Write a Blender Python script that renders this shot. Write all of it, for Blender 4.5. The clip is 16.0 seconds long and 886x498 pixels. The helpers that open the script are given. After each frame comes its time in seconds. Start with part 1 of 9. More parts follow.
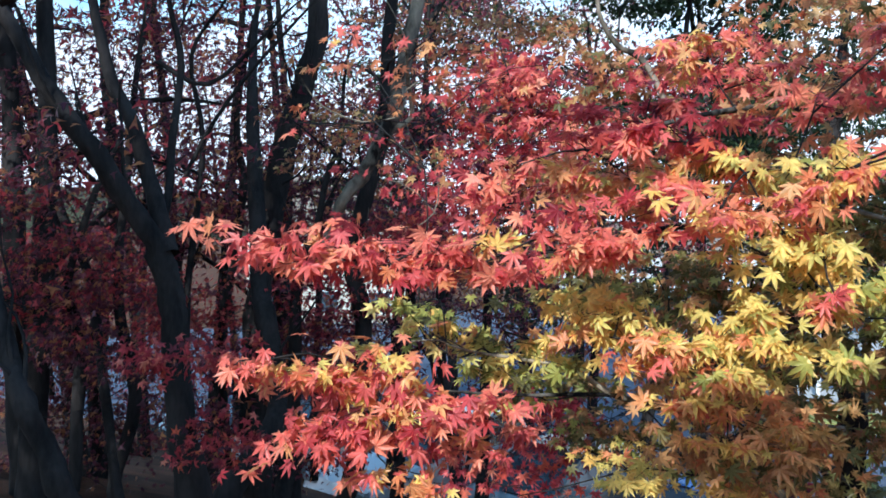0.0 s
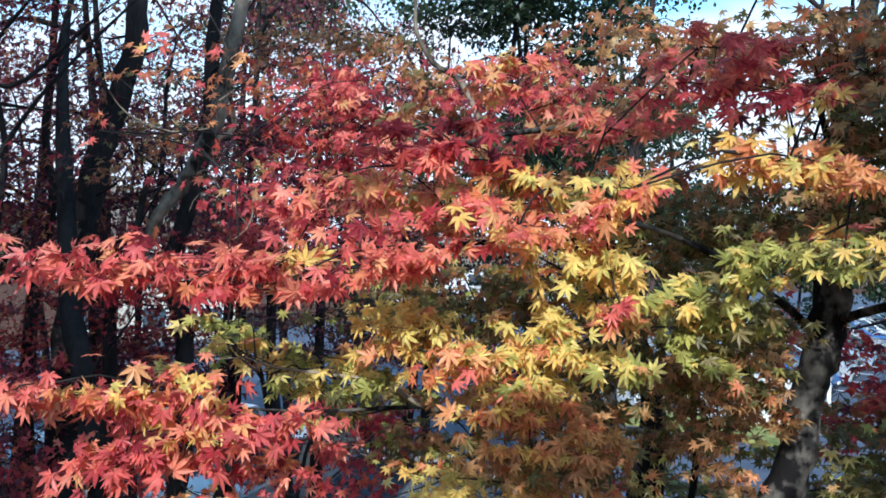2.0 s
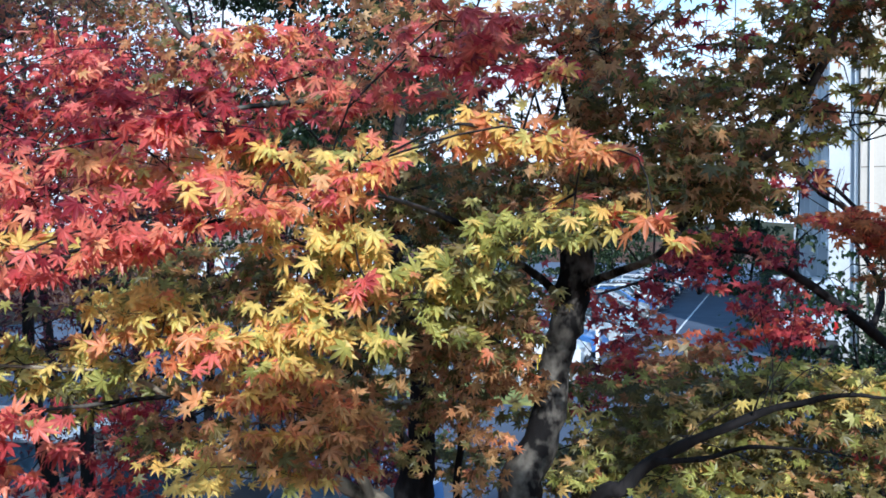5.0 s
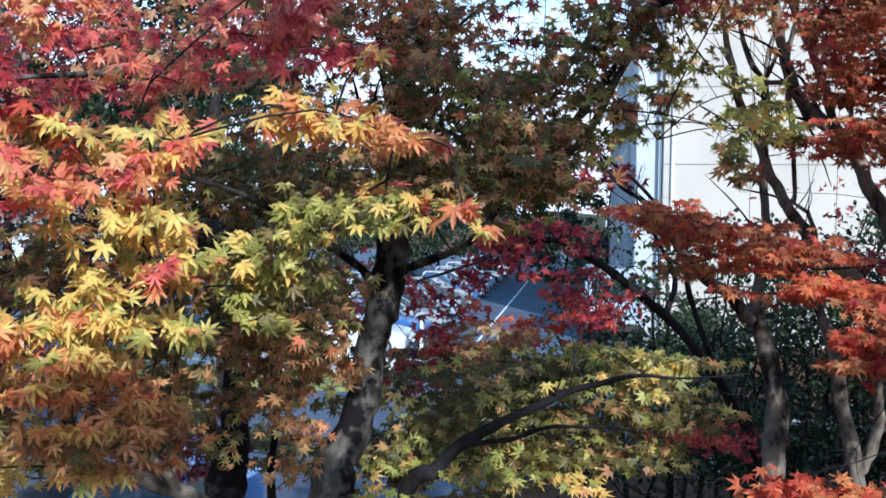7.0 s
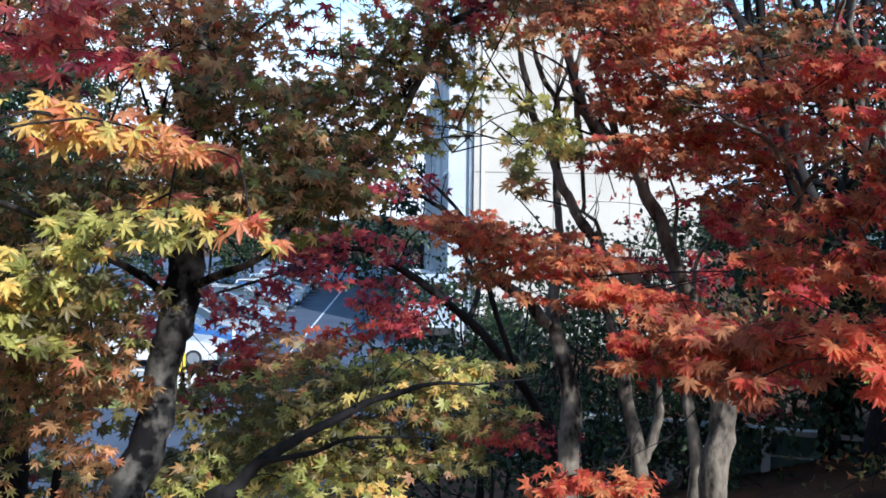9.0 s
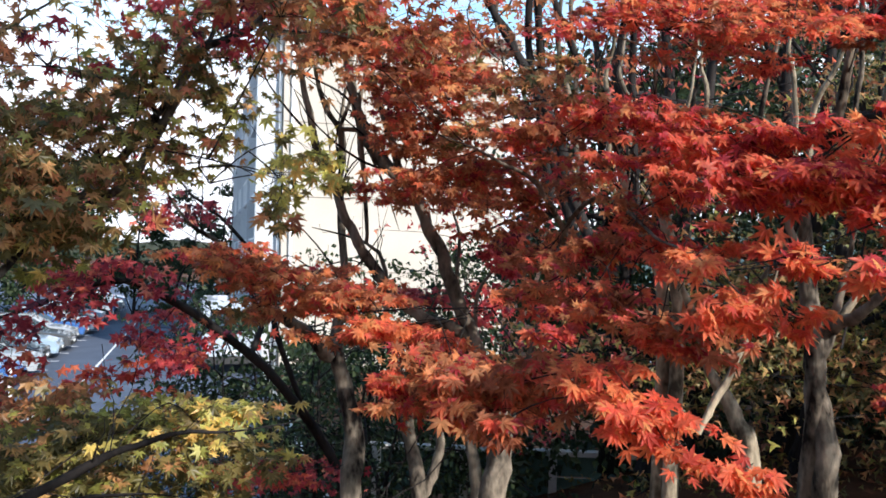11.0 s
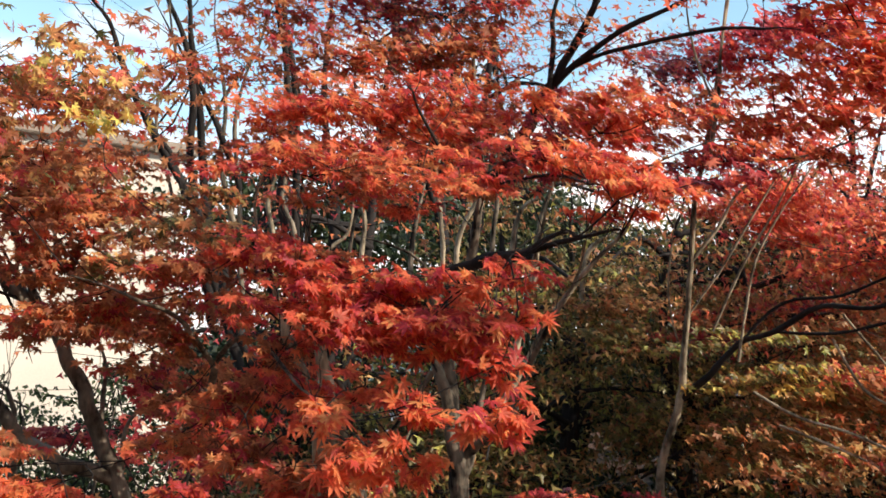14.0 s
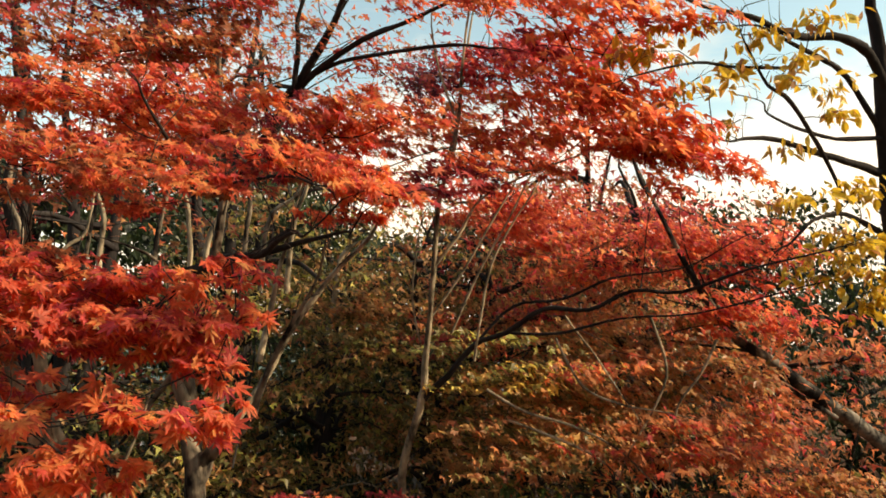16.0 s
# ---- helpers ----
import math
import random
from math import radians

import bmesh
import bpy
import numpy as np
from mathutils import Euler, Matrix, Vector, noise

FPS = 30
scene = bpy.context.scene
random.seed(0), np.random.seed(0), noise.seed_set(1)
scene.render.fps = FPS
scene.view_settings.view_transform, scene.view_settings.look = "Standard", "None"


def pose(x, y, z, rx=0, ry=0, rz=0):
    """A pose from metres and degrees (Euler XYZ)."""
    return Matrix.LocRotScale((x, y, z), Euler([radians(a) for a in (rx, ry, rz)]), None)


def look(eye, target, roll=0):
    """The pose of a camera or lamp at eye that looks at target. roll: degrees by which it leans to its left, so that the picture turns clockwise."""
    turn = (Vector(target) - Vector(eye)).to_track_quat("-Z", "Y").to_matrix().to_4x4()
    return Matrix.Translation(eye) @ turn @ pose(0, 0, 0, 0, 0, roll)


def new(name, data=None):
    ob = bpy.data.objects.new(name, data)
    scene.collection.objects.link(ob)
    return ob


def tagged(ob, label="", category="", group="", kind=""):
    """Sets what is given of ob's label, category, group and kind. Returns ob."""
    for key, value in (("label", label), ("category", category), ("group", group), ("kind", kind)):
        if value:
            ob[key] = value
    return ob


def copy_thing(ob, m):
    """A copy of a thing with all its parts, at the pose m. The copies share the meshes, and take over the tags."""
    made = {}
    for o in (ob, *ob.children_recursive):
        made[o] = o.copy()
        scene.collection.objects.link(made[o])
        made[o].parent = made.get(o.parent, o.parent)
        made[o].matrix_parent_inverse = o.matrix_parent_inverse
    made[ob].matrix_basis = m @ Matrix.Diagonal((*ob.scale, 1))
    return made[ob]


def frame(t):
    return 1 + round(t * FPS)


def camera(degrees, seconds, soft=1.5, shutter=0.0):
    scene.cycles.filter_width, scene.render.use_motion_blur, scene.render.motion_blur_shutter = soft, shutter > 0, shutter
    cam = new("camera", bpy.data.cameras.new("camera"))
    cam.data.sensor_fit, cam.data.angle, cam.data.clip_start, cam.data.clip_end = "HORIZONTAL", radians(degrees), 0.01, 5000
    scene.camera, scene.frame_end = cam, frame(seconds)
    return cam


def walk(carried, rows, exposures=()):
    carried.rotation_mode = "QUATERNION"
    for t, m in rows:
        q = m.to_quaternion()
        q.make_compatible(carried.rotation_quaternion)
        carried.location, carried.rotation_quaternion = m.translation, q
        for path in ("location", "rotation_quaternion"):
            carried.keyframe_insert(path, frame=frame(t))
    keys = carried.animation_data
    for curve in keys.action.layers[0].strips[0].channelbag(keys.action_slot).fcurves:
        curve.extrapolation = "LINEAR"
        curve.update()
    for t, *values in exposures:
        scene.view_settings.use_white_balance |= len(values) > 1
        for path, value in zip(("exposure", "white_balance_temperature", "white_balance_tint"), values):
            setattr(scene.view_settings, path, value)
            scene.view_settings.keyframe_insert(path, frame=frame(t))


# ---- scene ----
cam = camera(56.3, 16.0, soft=1.7)
PATH = [
    # seconds, eye, a point ahead, lean
    (0, (0.199, 0.105, 6.765), (0.037, 2.098, 6.726), 1.22),
    (0.5, (0.228, 0.109, 6.765), (0.147, 2.107, 6.725), 1.56),
    (1, (0.25, 0.115, 6.766), (0.259, 2.115, 6.729), 1.5),
    (1.5, (0.27, 0.109, 6.769), (0.383, 2.106, 6.755), 1.36),
    (2, (0.284, 0.104, 6.77), (0.509, 2.091, 6.772), 1.23),
    (2.5, (0.306, 0.103, 6.768), (0.63, 2.077, 6.771), 1.19),
    (3, (0.331, 0.102, 6.77), (0.745, 2.059, 6.767), 0.94),
    (3.2, (0.337, 0.102, 6.772), (0.779, 2.053, 6.765), 0.96),
    (5.3, (0.422, 0.134, 6.759), (1.189, 1.98, 6.708), -0.02),
    (5.5, (0.423, 0.137, 6.761), (1.229, 1.967, 6.705), 0.31),
    (6, (0.438, 0.138, 6.761), (1.327, 1.928, 6.69), 0.77),
    (6.5, (0.451, 0.131, 6.76), (1.424, 1.876, 6.679), 0.84),
    (7, (0.465, 0.121, 6.759), (1.545, 1.802, 6.685), 0.82),
    (7.5, (0.481, 0.114, 6.76), (1.656, 1.731, 6.702), 0.7),
    (8, (0.488, 0.103, 6.763), (1.744, 1.658, 6.705), 0.67),
    (8.2, (0.492, 0.095, 6.762), (1.781, 1.623, 6.701), 0.8),
    (10.3, (0.641, 0.064, 6.82), (2.254, 1.247, 6.807), 0.23),
    (10.5, (0.669, 0.046, 6.816), (2.306, 1.194, 6.81), 0.46),
    (11, (0.72, 0.002, 6.826), (2.419, 1.058, 6.838), 1.14),
    (11.5, (0.732, -0.026, 6.842), (2.496, 0.917, 6.879), 1.12),
    (12, (0.742, -0.044, 6.871), (2.566, 0.773, 6.947), 1.31),
    (12.5, (0.743, -0.063, 6.907), (2.62, 0.617, 7.033), 1.2),
    (13, (0.751, -0.086, 6.927), (2.662, 0.476, 7.106), 0.58),
    (13.5, (0.755, -0.115, 6.95), (2.69, 0.339, 7.171), -0.05),
    (14, (0.752, -0.138, 6.965), (2.703, 0.213, 7.233), -0.39),
    (14.5, (0.735, -0.172, 6.965), (2.695, 0.053, 7.293), -0.82),
    (15, (0.728, -0.224, 6.963), (2.697, -0.15, 7.309), -1.44),
    (15.5, (0.736, -0.257, 6.951), (2.71, -0.317, 7.269), -1.58),
    (16, (0.735, -0.303, 6.935), (2.706, -0.493, 7.211), -1.53),
]
walk(cam, [(t, look(eye, ahead, lean)) for t, eye, ahead, lean in PATH],
     # exposure and white balance drift on the way
     exposures=((0, 0.30, 5400, 6), (2.5, 0.16, 5400, 7), (5, 0.22, 5300, 9), (8.2, 0.23, 5250, 10), (11, 0.46, 6200, 13), (13.5, 0.44, 6800, 14), (14.7, 0.38, 8200, 14), (16, 0.29, 10200, 14)))

# ---- light ----
def ramp(nodes, stops):
    r = nodes.new("ShaderNodeValToRGB")
    el = r.color_ramp.elements
    while len(el) < len(stops):
        el.new(0.5)
    for e, (p, c) in zip(el, stops):
        e.position, e.color = p, (*c, 1)
    return r


SUN_AZ, SUN_EL = 166.0, 30.0      # degrees: bearing from +y towards -x, height
toward_sun = Vector((-math.sin(radians(SUN_AZ)) * math.cos(radians(SUN_EL)), math.cos(radians(SUN_AZ)) * math.cos(radians(SUN_EL)), math.sin(radians(SUN_EL))))
world = bpy.data.worlds.new("world")
scene.world = world
world.use_nodes = True
wt = world.node_tree
sky = wt.nodes.new("ShaderNodeTexSky")
sky.sky_type, sky.sun_disc = "NISHITA", False
sky.sun_elevation, sky.sun_rotation = radians(SUN_EL), radians(-SUN_AZ)
sky.dust_density, sky.air_density = 0.6, 1.0
# thin bright cloud, thickest low in the sky
geo, sep, cl = wt.nodes.new("ShaderNodeTexCoord"), wt.nodes.new("ShaderNodeSeparateXYZ"), wt.nodes.new("ShaderNodeTexNoise")
cl.inputs["Scale"].default_value, cl.inputs["Detail"].default_value = 5.0, 7.0
squash = wt.nodes.new("ShaderNodeMapping")
squash.inputs["Scale"].default_value = (1, 1, 2.6)
wt.links.new(geo.outputs["Generated"], squash.inputs[0])
wt.links.new(squash.outputs[0], cl.inputs[0])
wt.links.new(geo.outputs["Generated"], sep.inputs[0])
low = wt.nodes.new("ShaderNodeMapRange")
low.inputs[1].default_value, low.inputs[2].default_value, low.inputs[3].default_value, low.inputs[4].default_value = 0.02, 0.48, 0.52, -0.28
wt.links.new(sep.outputs[2], low.inputs[0])
amount = wt.nodes.new("ShaderNodeMath")
amount.operation = "ADD"
wt.links.new(low.outputs[0], amount.inputs[0])
wt.links.new(cl.outputs[0], amount.inputs[1])
edge = ramp(wt.nodes, [(0.42, (0, 0, 0)), (0.72, (1, 1, 1))])
wt.links.new(amount.outputs[0], edge.inputs[0])
blend = wt.nodes.new("ShaderNodeMix")
blend.data_type = "RGBA"
wt.links.new(edge.outputs[0], blend.inputs["Factor"])
lift = wt.nodes.new("ShaderNodeVectorMath")
lift.operation = "MULTIPLY"
lift.inputs[1].default_value = (1.85, 2.25, 2.1)
wt.links.new(sky.outputs[0], lift.inputs[0])
wt.links.new(lift.outputs[0], blend.inputs["A"])
blend.inputs["B"].default_value = (9.3, 9.5, 9.9, 1)
wt.links.new(blend.outputs["Result"], wt.nodes["Background"].inputs[0])
wt.nodes["Background"].inputs[1].default_value = 0.12
sun = new("sun", bpy.data.lights.new("sun", "SUN"))
sun.data.energy, sun.data.angle, sun.data.color = 5.0, radians(0.6), (1.0, 0.92, 0.81)
sun.matrix_world = look(toward_sun * 60, (0, 0, 0))


# ---- materials ----
def node_mat(name):
    m = bpy.data.materials.new(name)
    m.use_nodes = True
    return m, m.node_tree.nodes, m.node_tree.links, m.node_tree.nodes["Principled BSDF"]


def surface(name, dark, light, scale=8.0, rough=0.8, bump=0.3, fine=60.0, metal=0.0, stretch=(1, 1, 1), span=(0.42, 0.82)):
    """A solid surface mottled at two scales with a fine relief."""
    m, n, l, b = node_mat(name)
    co = n.new("ShaderNodeTexCoord")
    mp = n.new("ShaderNodeMapping")
    mp.inputs["Scale"].default_value = stretch
    big, small = n.new("ShaderNodeTexNoise"), n.new("ShaderNodeTexNoise")
    big.inputs["Scale"].default_value, small.inputs["Scale"].default_value = scale, fine
    big.inputs["Detail"].default_value = 6
    mix = n.new("ShaderNodeMath")
    mix.operation = "MULTIPLY_ADD"
    mix.inputs[1].default_value = 0.35
    r = ramp(n, [(span[0], dark), (span[1], light)])
    l.new(co.outputs["Object"], mp.inputs[0])
    l.new(mp.outputs[0], big.inputs[0])
    l.new(mp.outputs[0], small.inputs[0])
    l.new(small.outputs[0], mix.inputs[0])
    l.new(big.outputs[0], mix.inputs[2])
    l.new(mix.outputs[0], r.inputs[0])
    l.new(r.outputs[0], b.inputs["Base Color"])
    b.inputs["Roughness"].default_value, b.inputs["Metallic"].default_value = rough, metal
    b.inputs["Specular IOR Level"].default_value = 0.12 if rough > 0.86 else 0.5
    bp = n.new("ShaderNodeBump")
    bp.inputs["Strength"].default_value, bp.inputs["Distance"].default_value = bump, 0.02
    l.new(mix.outputs[0], bp.inputs["Height"])
    l.new(bp.outputs[0], b.inputs["Normal"])
    return m


def leaf_material(name, stops, through_light=0.45, piece=False, gloss=0.45):
    """A thin leaf: its colour varies from leaf to leaf, light comes through it, and its veins are a fine relief."""
    m, n, l, b = node_mat(name)
    info = n.new("ShaderNodeObjectInfo" if piece else "ShaderNodeNewGeometry")
    r = ramp(n, stops)
    l.new(info.outputs["Random" if piece else "Random Per Island"], r.inputs[0])
    co, ns = n.new("ShaderNodeTexCoord"), n.new("ShaderNodeTexNoise")
    ns.inputs["Scale"].default_value = 45
    l.new(co.outputs["Object"], ns.inputs[0])
    hs = n.new("ShaderNodeHueSaturation")
    mr = n.new("ShaderNodeMapRange")
    mr.inputs[1].default_value, mr.inputs[2].default_value, mr.inputs[3].default_value, mr.inputs[4].default_value = 0.3, 0.7, 0.7, 1.2
    l.new(ns.outputs[0], mr.inputs[0])
    l.new(mr.outputs[0], hs.inputs["Value"])
    l.new(r.outputs[0], hs.inputs["Color"])
    l.new(hs.outputs[0], b.inputs["Base Color"])
    b.inputs["Roughness"].default_value = 0.42
    b.inputs["Specular IOR Level"].default_value = gloss
    tr, mx = n.new("ShaderNodeBsdfTranslucent"), n.new("ShaderNodeMixShader")
    l.new(hs.outputs[0], tr.inputs[0])
    mx.inputs[0].default_value = through_light
    l.new(b.outputs[0], mx.inputs[1])
    l.new(tr.outputs[0], mx.inputs[2])
    l.new(mx.outputs[0], n["Material Output"].inputs[0])
    return m


LEAF_COLOURS = {
    "pink": [(0.0, (0.55, 0.085, 0.098)), (0.5, (0.80, 0.18, 0.135)), (1.0, (0.88, 0.33, 0.19))],
    "scarlet": [(0.0, (0.58, 0.085, 0.065)), (0.5, (0.80, 0.160, 0.095)), (1.0, (0.88, 0.26, 0.13))],
    "orange": [(0.0, (0.66, 0.19, 0.085)), (0.5, (0.80, 0.34, 0.14)), (1.0, (0.84, 0.48, 0.20))],
    "flame": [(0.0, (0.74, 0.17, 0.080)), (0.5, (0.88, 0.30, 0.125)), (1.0, (0.90, 0.45, 0.18))],
    "gold": [(0.0, (0.84, 0.50, 0.13)), (0.5, (0.90, 0.66, 0.18)), (1.0, (0.72, 0.64, 0.18))],
    "lime": [(0.0, (0.26, 0.27, 0.060)), (0.5, (0.42, 0.42, 0.10)), (1.0, (0.62, 0.56, 0.15))],
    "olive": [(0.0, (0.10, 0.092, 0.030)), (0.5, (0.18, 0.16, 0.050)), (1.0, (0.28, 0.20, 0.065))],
    "tawny": [(0.0, (0.38, 0.17, 0.075)), (0.5, (0.56, 0.29, 0.115)), (1.0, (0.68, 0.42, 0.16))],
    "rust": [(0.0, (0.30, 0.105, 0.065)), (0.5, (0.50, 0.19, 0.095)), (1.0, (0.62, 0.28, 0.12))],
    "crimson": [(0.0, (0.34, 0.040, 0.060)), (0.5, (0.58, 0.075, 0.090)), (1.0, (0.74, 0.13, 0.13))],
    # dark purple-red; shade on red leaves is put into this colour
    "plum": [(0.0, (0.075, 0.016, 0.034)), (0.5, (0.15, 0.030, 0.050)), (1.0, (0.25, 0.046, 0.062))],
    "green": [(0.0, (0.014, 0.028, 0.012)), (0.5, (0.030, 0.056, 0.022)), (1.0, (0.070, 0.100, 0.036))],
    "fresh": [(0.0, (0.035, 0.085, 0.025)), (0.5, (0.06, 0.14, 0.04)), (1.0, (0.12, 0.21, 0.06))],
    "yellow": [(0.0, (0.56, 0.32, 0.04)), (0.5, (0.82, 0.56, 0.07)), (1.0, (0.74, 0.55, 0.09))],
}
THIN = {"scarlet", "flame", "rust", "crimson"}      # thin leaves that let most light through
LEAF = {k: leaf_material("leaf_" + k, v, 0.64 if k in THIN else 0.45, gloss=0.22 if k in THIN else 0.45) for k, v in LEAF_COLOURS.items()}
LEAF_PIECE = {k: leaf_material("single_leaf_" + k, v, 0.64 if k in THIN else 0.45, True, 0.22 if k in THIN else 0.45) for k, v in LEAF_COLOURS.items()}
# mixes: leaf colours and their shares in a spray
MIXES = {
    "pinkish": (("pink", 8), ("orange", 1), ("crimson", 1.2)),
    "sunset": (("orange", 4), ("pink", 4), ("gold", 1.2)),
    "golden": (("gold", 7), ("lime", 1.5), ("orange", 1)),
    "peach": (("orange", 5), ("gold", 4), ("pink", 0.6)),
    "limey": (("lime", 5), ("gold", 2), ("olive", 2)),
    # this mix and the next put crown shade into darkened olive leaf colours
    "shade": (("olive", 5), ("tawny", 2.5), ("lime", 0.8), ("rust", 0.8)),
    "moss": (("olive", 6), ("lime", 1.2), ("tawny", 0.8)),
    "tawny": (("tawny", 6), ("olive", 1.5), ("orange", 1)),
    "bronze": (("rust", 3), ("tawny", 4), ("olive", 2), ("flame", 1)),
    # plum-heavy mixes: leaves darkened in colour as if in shade
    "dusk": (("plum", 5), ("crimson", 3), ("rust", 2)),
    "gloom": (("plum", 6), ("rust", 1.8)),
    "rosy": (("crimson", 4), ("pink", 3), ("plum", 1.2), ("tawny", 1)),
    "wine": (("crimson", 6), ("pink", 1.5), ("plum", 1.2), ("scarlet", 1)),
    "fire": (("scarlet", 6), ("flame", 1.6), ("crimson", 2.0)),
    "blaze": (("scarlet", 5), ("flame", 4.0), ("crimson", 0.8)),
    "ember": (("flame", 5), ("scarlet", 4.5)),
    "rusty": (("rust", 5), ("flame", 1.2), ("scarlet", 1.3), ("crimson", 0.7)),
    "green": (("green", 1),),
    "fresh": (("fresh", 1),),
    "yellow": (("yellow", 6), ("tawny", 1), ("gold", 0.6)),
}
BARK = surface("bark_grey_brown", (0.012, 0.010, 0.009), (0.26, 0.22, 0.17), 7.0, 0.9, 1.0, 34, stretch=(1, 1, 0.5), span=(0.52, 0.84))
BARK_OLD = surface("bark_old_mottled", (0.010, 0.009, 0.009), (0.26, 0.235, 0.195), 5.0, 0.92, 1.0, 30, stretch=(1, 1, 0.8), span=(0.62, 0.95))
# near-black bark: shade on stems under the crowns is put into the tone
BARK_DARK_SHADED = surface("bark_dark_shaded", (0.007, 0.007, 0.008), (0.036, 0.032, 0.031), 5, 0.92, 1.0, 38, stretch=(1, 1, 0.35))
# pale bark: warm sunlight on stems is mixed into this tone
BARK_PALE_LIT = surface("bark_pale_lit", (0.05, 0.042, 0.030), (0.46, 0.39, 0.28), 7, 0.88, 1.0, 36, stretch=(1, 1, 0.5), span=(0.52, 0.86))


# ---- mesh helpers ----
def mesh_from(name, verts, faces, mats, mat_index=None, smooth=False):
    me = bpy.data.meshes.new(name)
    v = np.asarray(verts, dtype=np.float32).reshape(-1, 3)
    f = np.asarray(faces, dtype=np.int32)
    k = f.shape[1]
    me.vertices.add(len(v))
    me.vertices.foreach_set("co", v.ravel())
    me.loops.add(f.size)
    me.loops.foreach_set("vertex_index", f.ravel())
    me.polygons.add(len(f))
    me.polygons.foreach_set("loop_start", np.arange(0, f.size, k, dtype=np.int32))
    for m in mats:
        me.materials.append(m)
    if mat_index is not None:
        me.polygons.foreach_set("material_index", np.asarray(mat_index, dtype=np.int32))
    me.polygons.foreach_set("use_smooth", np.full(len(f), smooth))
    me.update(calc_edges=True)
    return me


def part(name, bm, material, parent, label=""):
    me = bpy.data.meshes.new(name)
    bm.to_mesh(me)
    bm.free()
    me.materials.append(material)
    ob = new(name, me)
    ob.parent = parent
    if label:
        ob["label"] = label
    return ob


def leaf_template(lobes, tips, notch, droop=0.16):
    """A palmate leaf of unit length in the xy plane, stalk at the origin, tip along +y; a fan of triangles."""
    pts = [(0, 0, 0)]
    ring = []
    for i, (a, r) in enumerate(zip(lobes, tips)):
        ring.append((a, r))
        if i + 1 < len(lobes):
            ring.append(((a + lobes[i + 1]) / 2, notch * (0.9 if abs(a) > 60 else 1.05)))
    for a, r in ring:
        x, y = r * math.sin(radians(a)), r * math.cos(radians(a))
        pts.append((x, y, -droop * r * r + 0.05 * (abs(x) ** 0.5) * (1 if r < 0.5 else -0.6)))
    n = len(ring)
    return np.array(pts, dtype=np.float32), np.array([(0, i + 2, i + 1) for i in range(n - 1)], dtype=np.int32)


def spike_template(lobes, tips, width, droop=0.14):
    """A leaf of narrow pointed lobes, one triangle each, for sprays further off."""
    pts, tri = [(0, 0, 0)], []
    for a, r in zip(lobes, tips):
        k = len(pts)
        for da, rr in ((-width, 0.42), (0, 1.0), (width, 0.42)):
            q = r * rr
            pts.append((q * math.sin(radians(a + da)), q * math.cos(radians(a + da)), -droop * q * q))
        tri += [(0, k + 1, k), (0, k + 2, k + 1)]
    return np.array(pts, dtype=np.float32), np.array(tri, dtype=np.int32)


def star_template(lobes, tips, notch, width, droop=0.16):
    """A palmate leaf with lance-shaped lobes: notch, shoulder, tip, shoulder, notch round a fan."""
    ring = []
    for i, (a, r) in enumerate(zip(lobes, tips)):
        ring += [(a - width, r * 0.60), (a, r), (a + width, r * 0.60)]
        if i + 1 < len(lobes):
            ring.append(((a + lobes[i + 1]) / 2, notch))
    pts = [(0, 0, 0)]
    for a, r in ring:
        x, y = r * math.sin(radians(a)), r * math.cos(radians(a))
        pts.append((x, y, -droop * r * r + (0.045 if abs(r - notch) < 1e-6 else 0)))
    return np.array(pts, dtype=np.float32), np.array([(0, i + 2, i + 1) for i in range(len(ring) - 1)], dtype=np.int32)


LOBES, TIPS = (-124, -80, -40, 0, 40, 80, 124), (0.38, 0.76, 0.95, 1.0, 0.95, 0.76, 0.38)
MAPLE = star_template(LOBES, TIPS, 0.35, 11.5)
MAPLE_MID = leaf_template((-105, -52, 0, 52, 105), (0.6, 0.9, 1.0, 0.9, 0.6), 0.40)
FAN = leaf_template((-86, 0, 86), (0.72, 1.0, 0.72), 0.36)
MAPLE_SEVEN = leaf_template(LOBES, TIPS, 0.38)
BLADE = (np.array([(0, 0, 0), (0.31, 0.48, 0.08), (0, 1, -0.1), (-0.31, 0.48, 0.08)], dtype=np.float32), np.array([(0, 1, 2), (0, 2, 3)], dtype=np.int32))
OVATE = (np.array([(0, 0, 0), (0.2, 0.28, 0.05), (0.24, 0.55, 0.05), (0, 1, -0.12), (-0.24, 0.55, 0.05), (-0.2, 0.28, 0.05), (0, 0.5, -0.03)], dtype=np.float32),
         np.array([(6, 0, 1), (6, 1, 2), (6, 2, 3), (6, 3, 4), (6, 4, 5), (6, 5, 0)], dtype=np.int32))


def leaf_frames(rng, n, face, up_share, wild):
    """Turns for n leaves: normals about the open side and the sky, tips hanging outwards and down."""
    nor = np.array([0, 0, up_share]) + np.asarray(face) * (1 - up_share) + rng.normal(0, wild, (n, 3))
    nor /= np.linalg.norm(nor, axis=1)[:, None]
    hang = np.array([0, 0, -0.75]) + np.asarray(face) * 0.25 + rng.normal(0, 0.62, (n, 3))
    tip = hang - nor * np.sum(hang * nor, axis=1)[:, None]
    tip /= np.linalg.norm(tip, axis=1)[:, None]
    side = np.cross(tip, nor)
    return np.stack((side, tip, nor), axis=2)


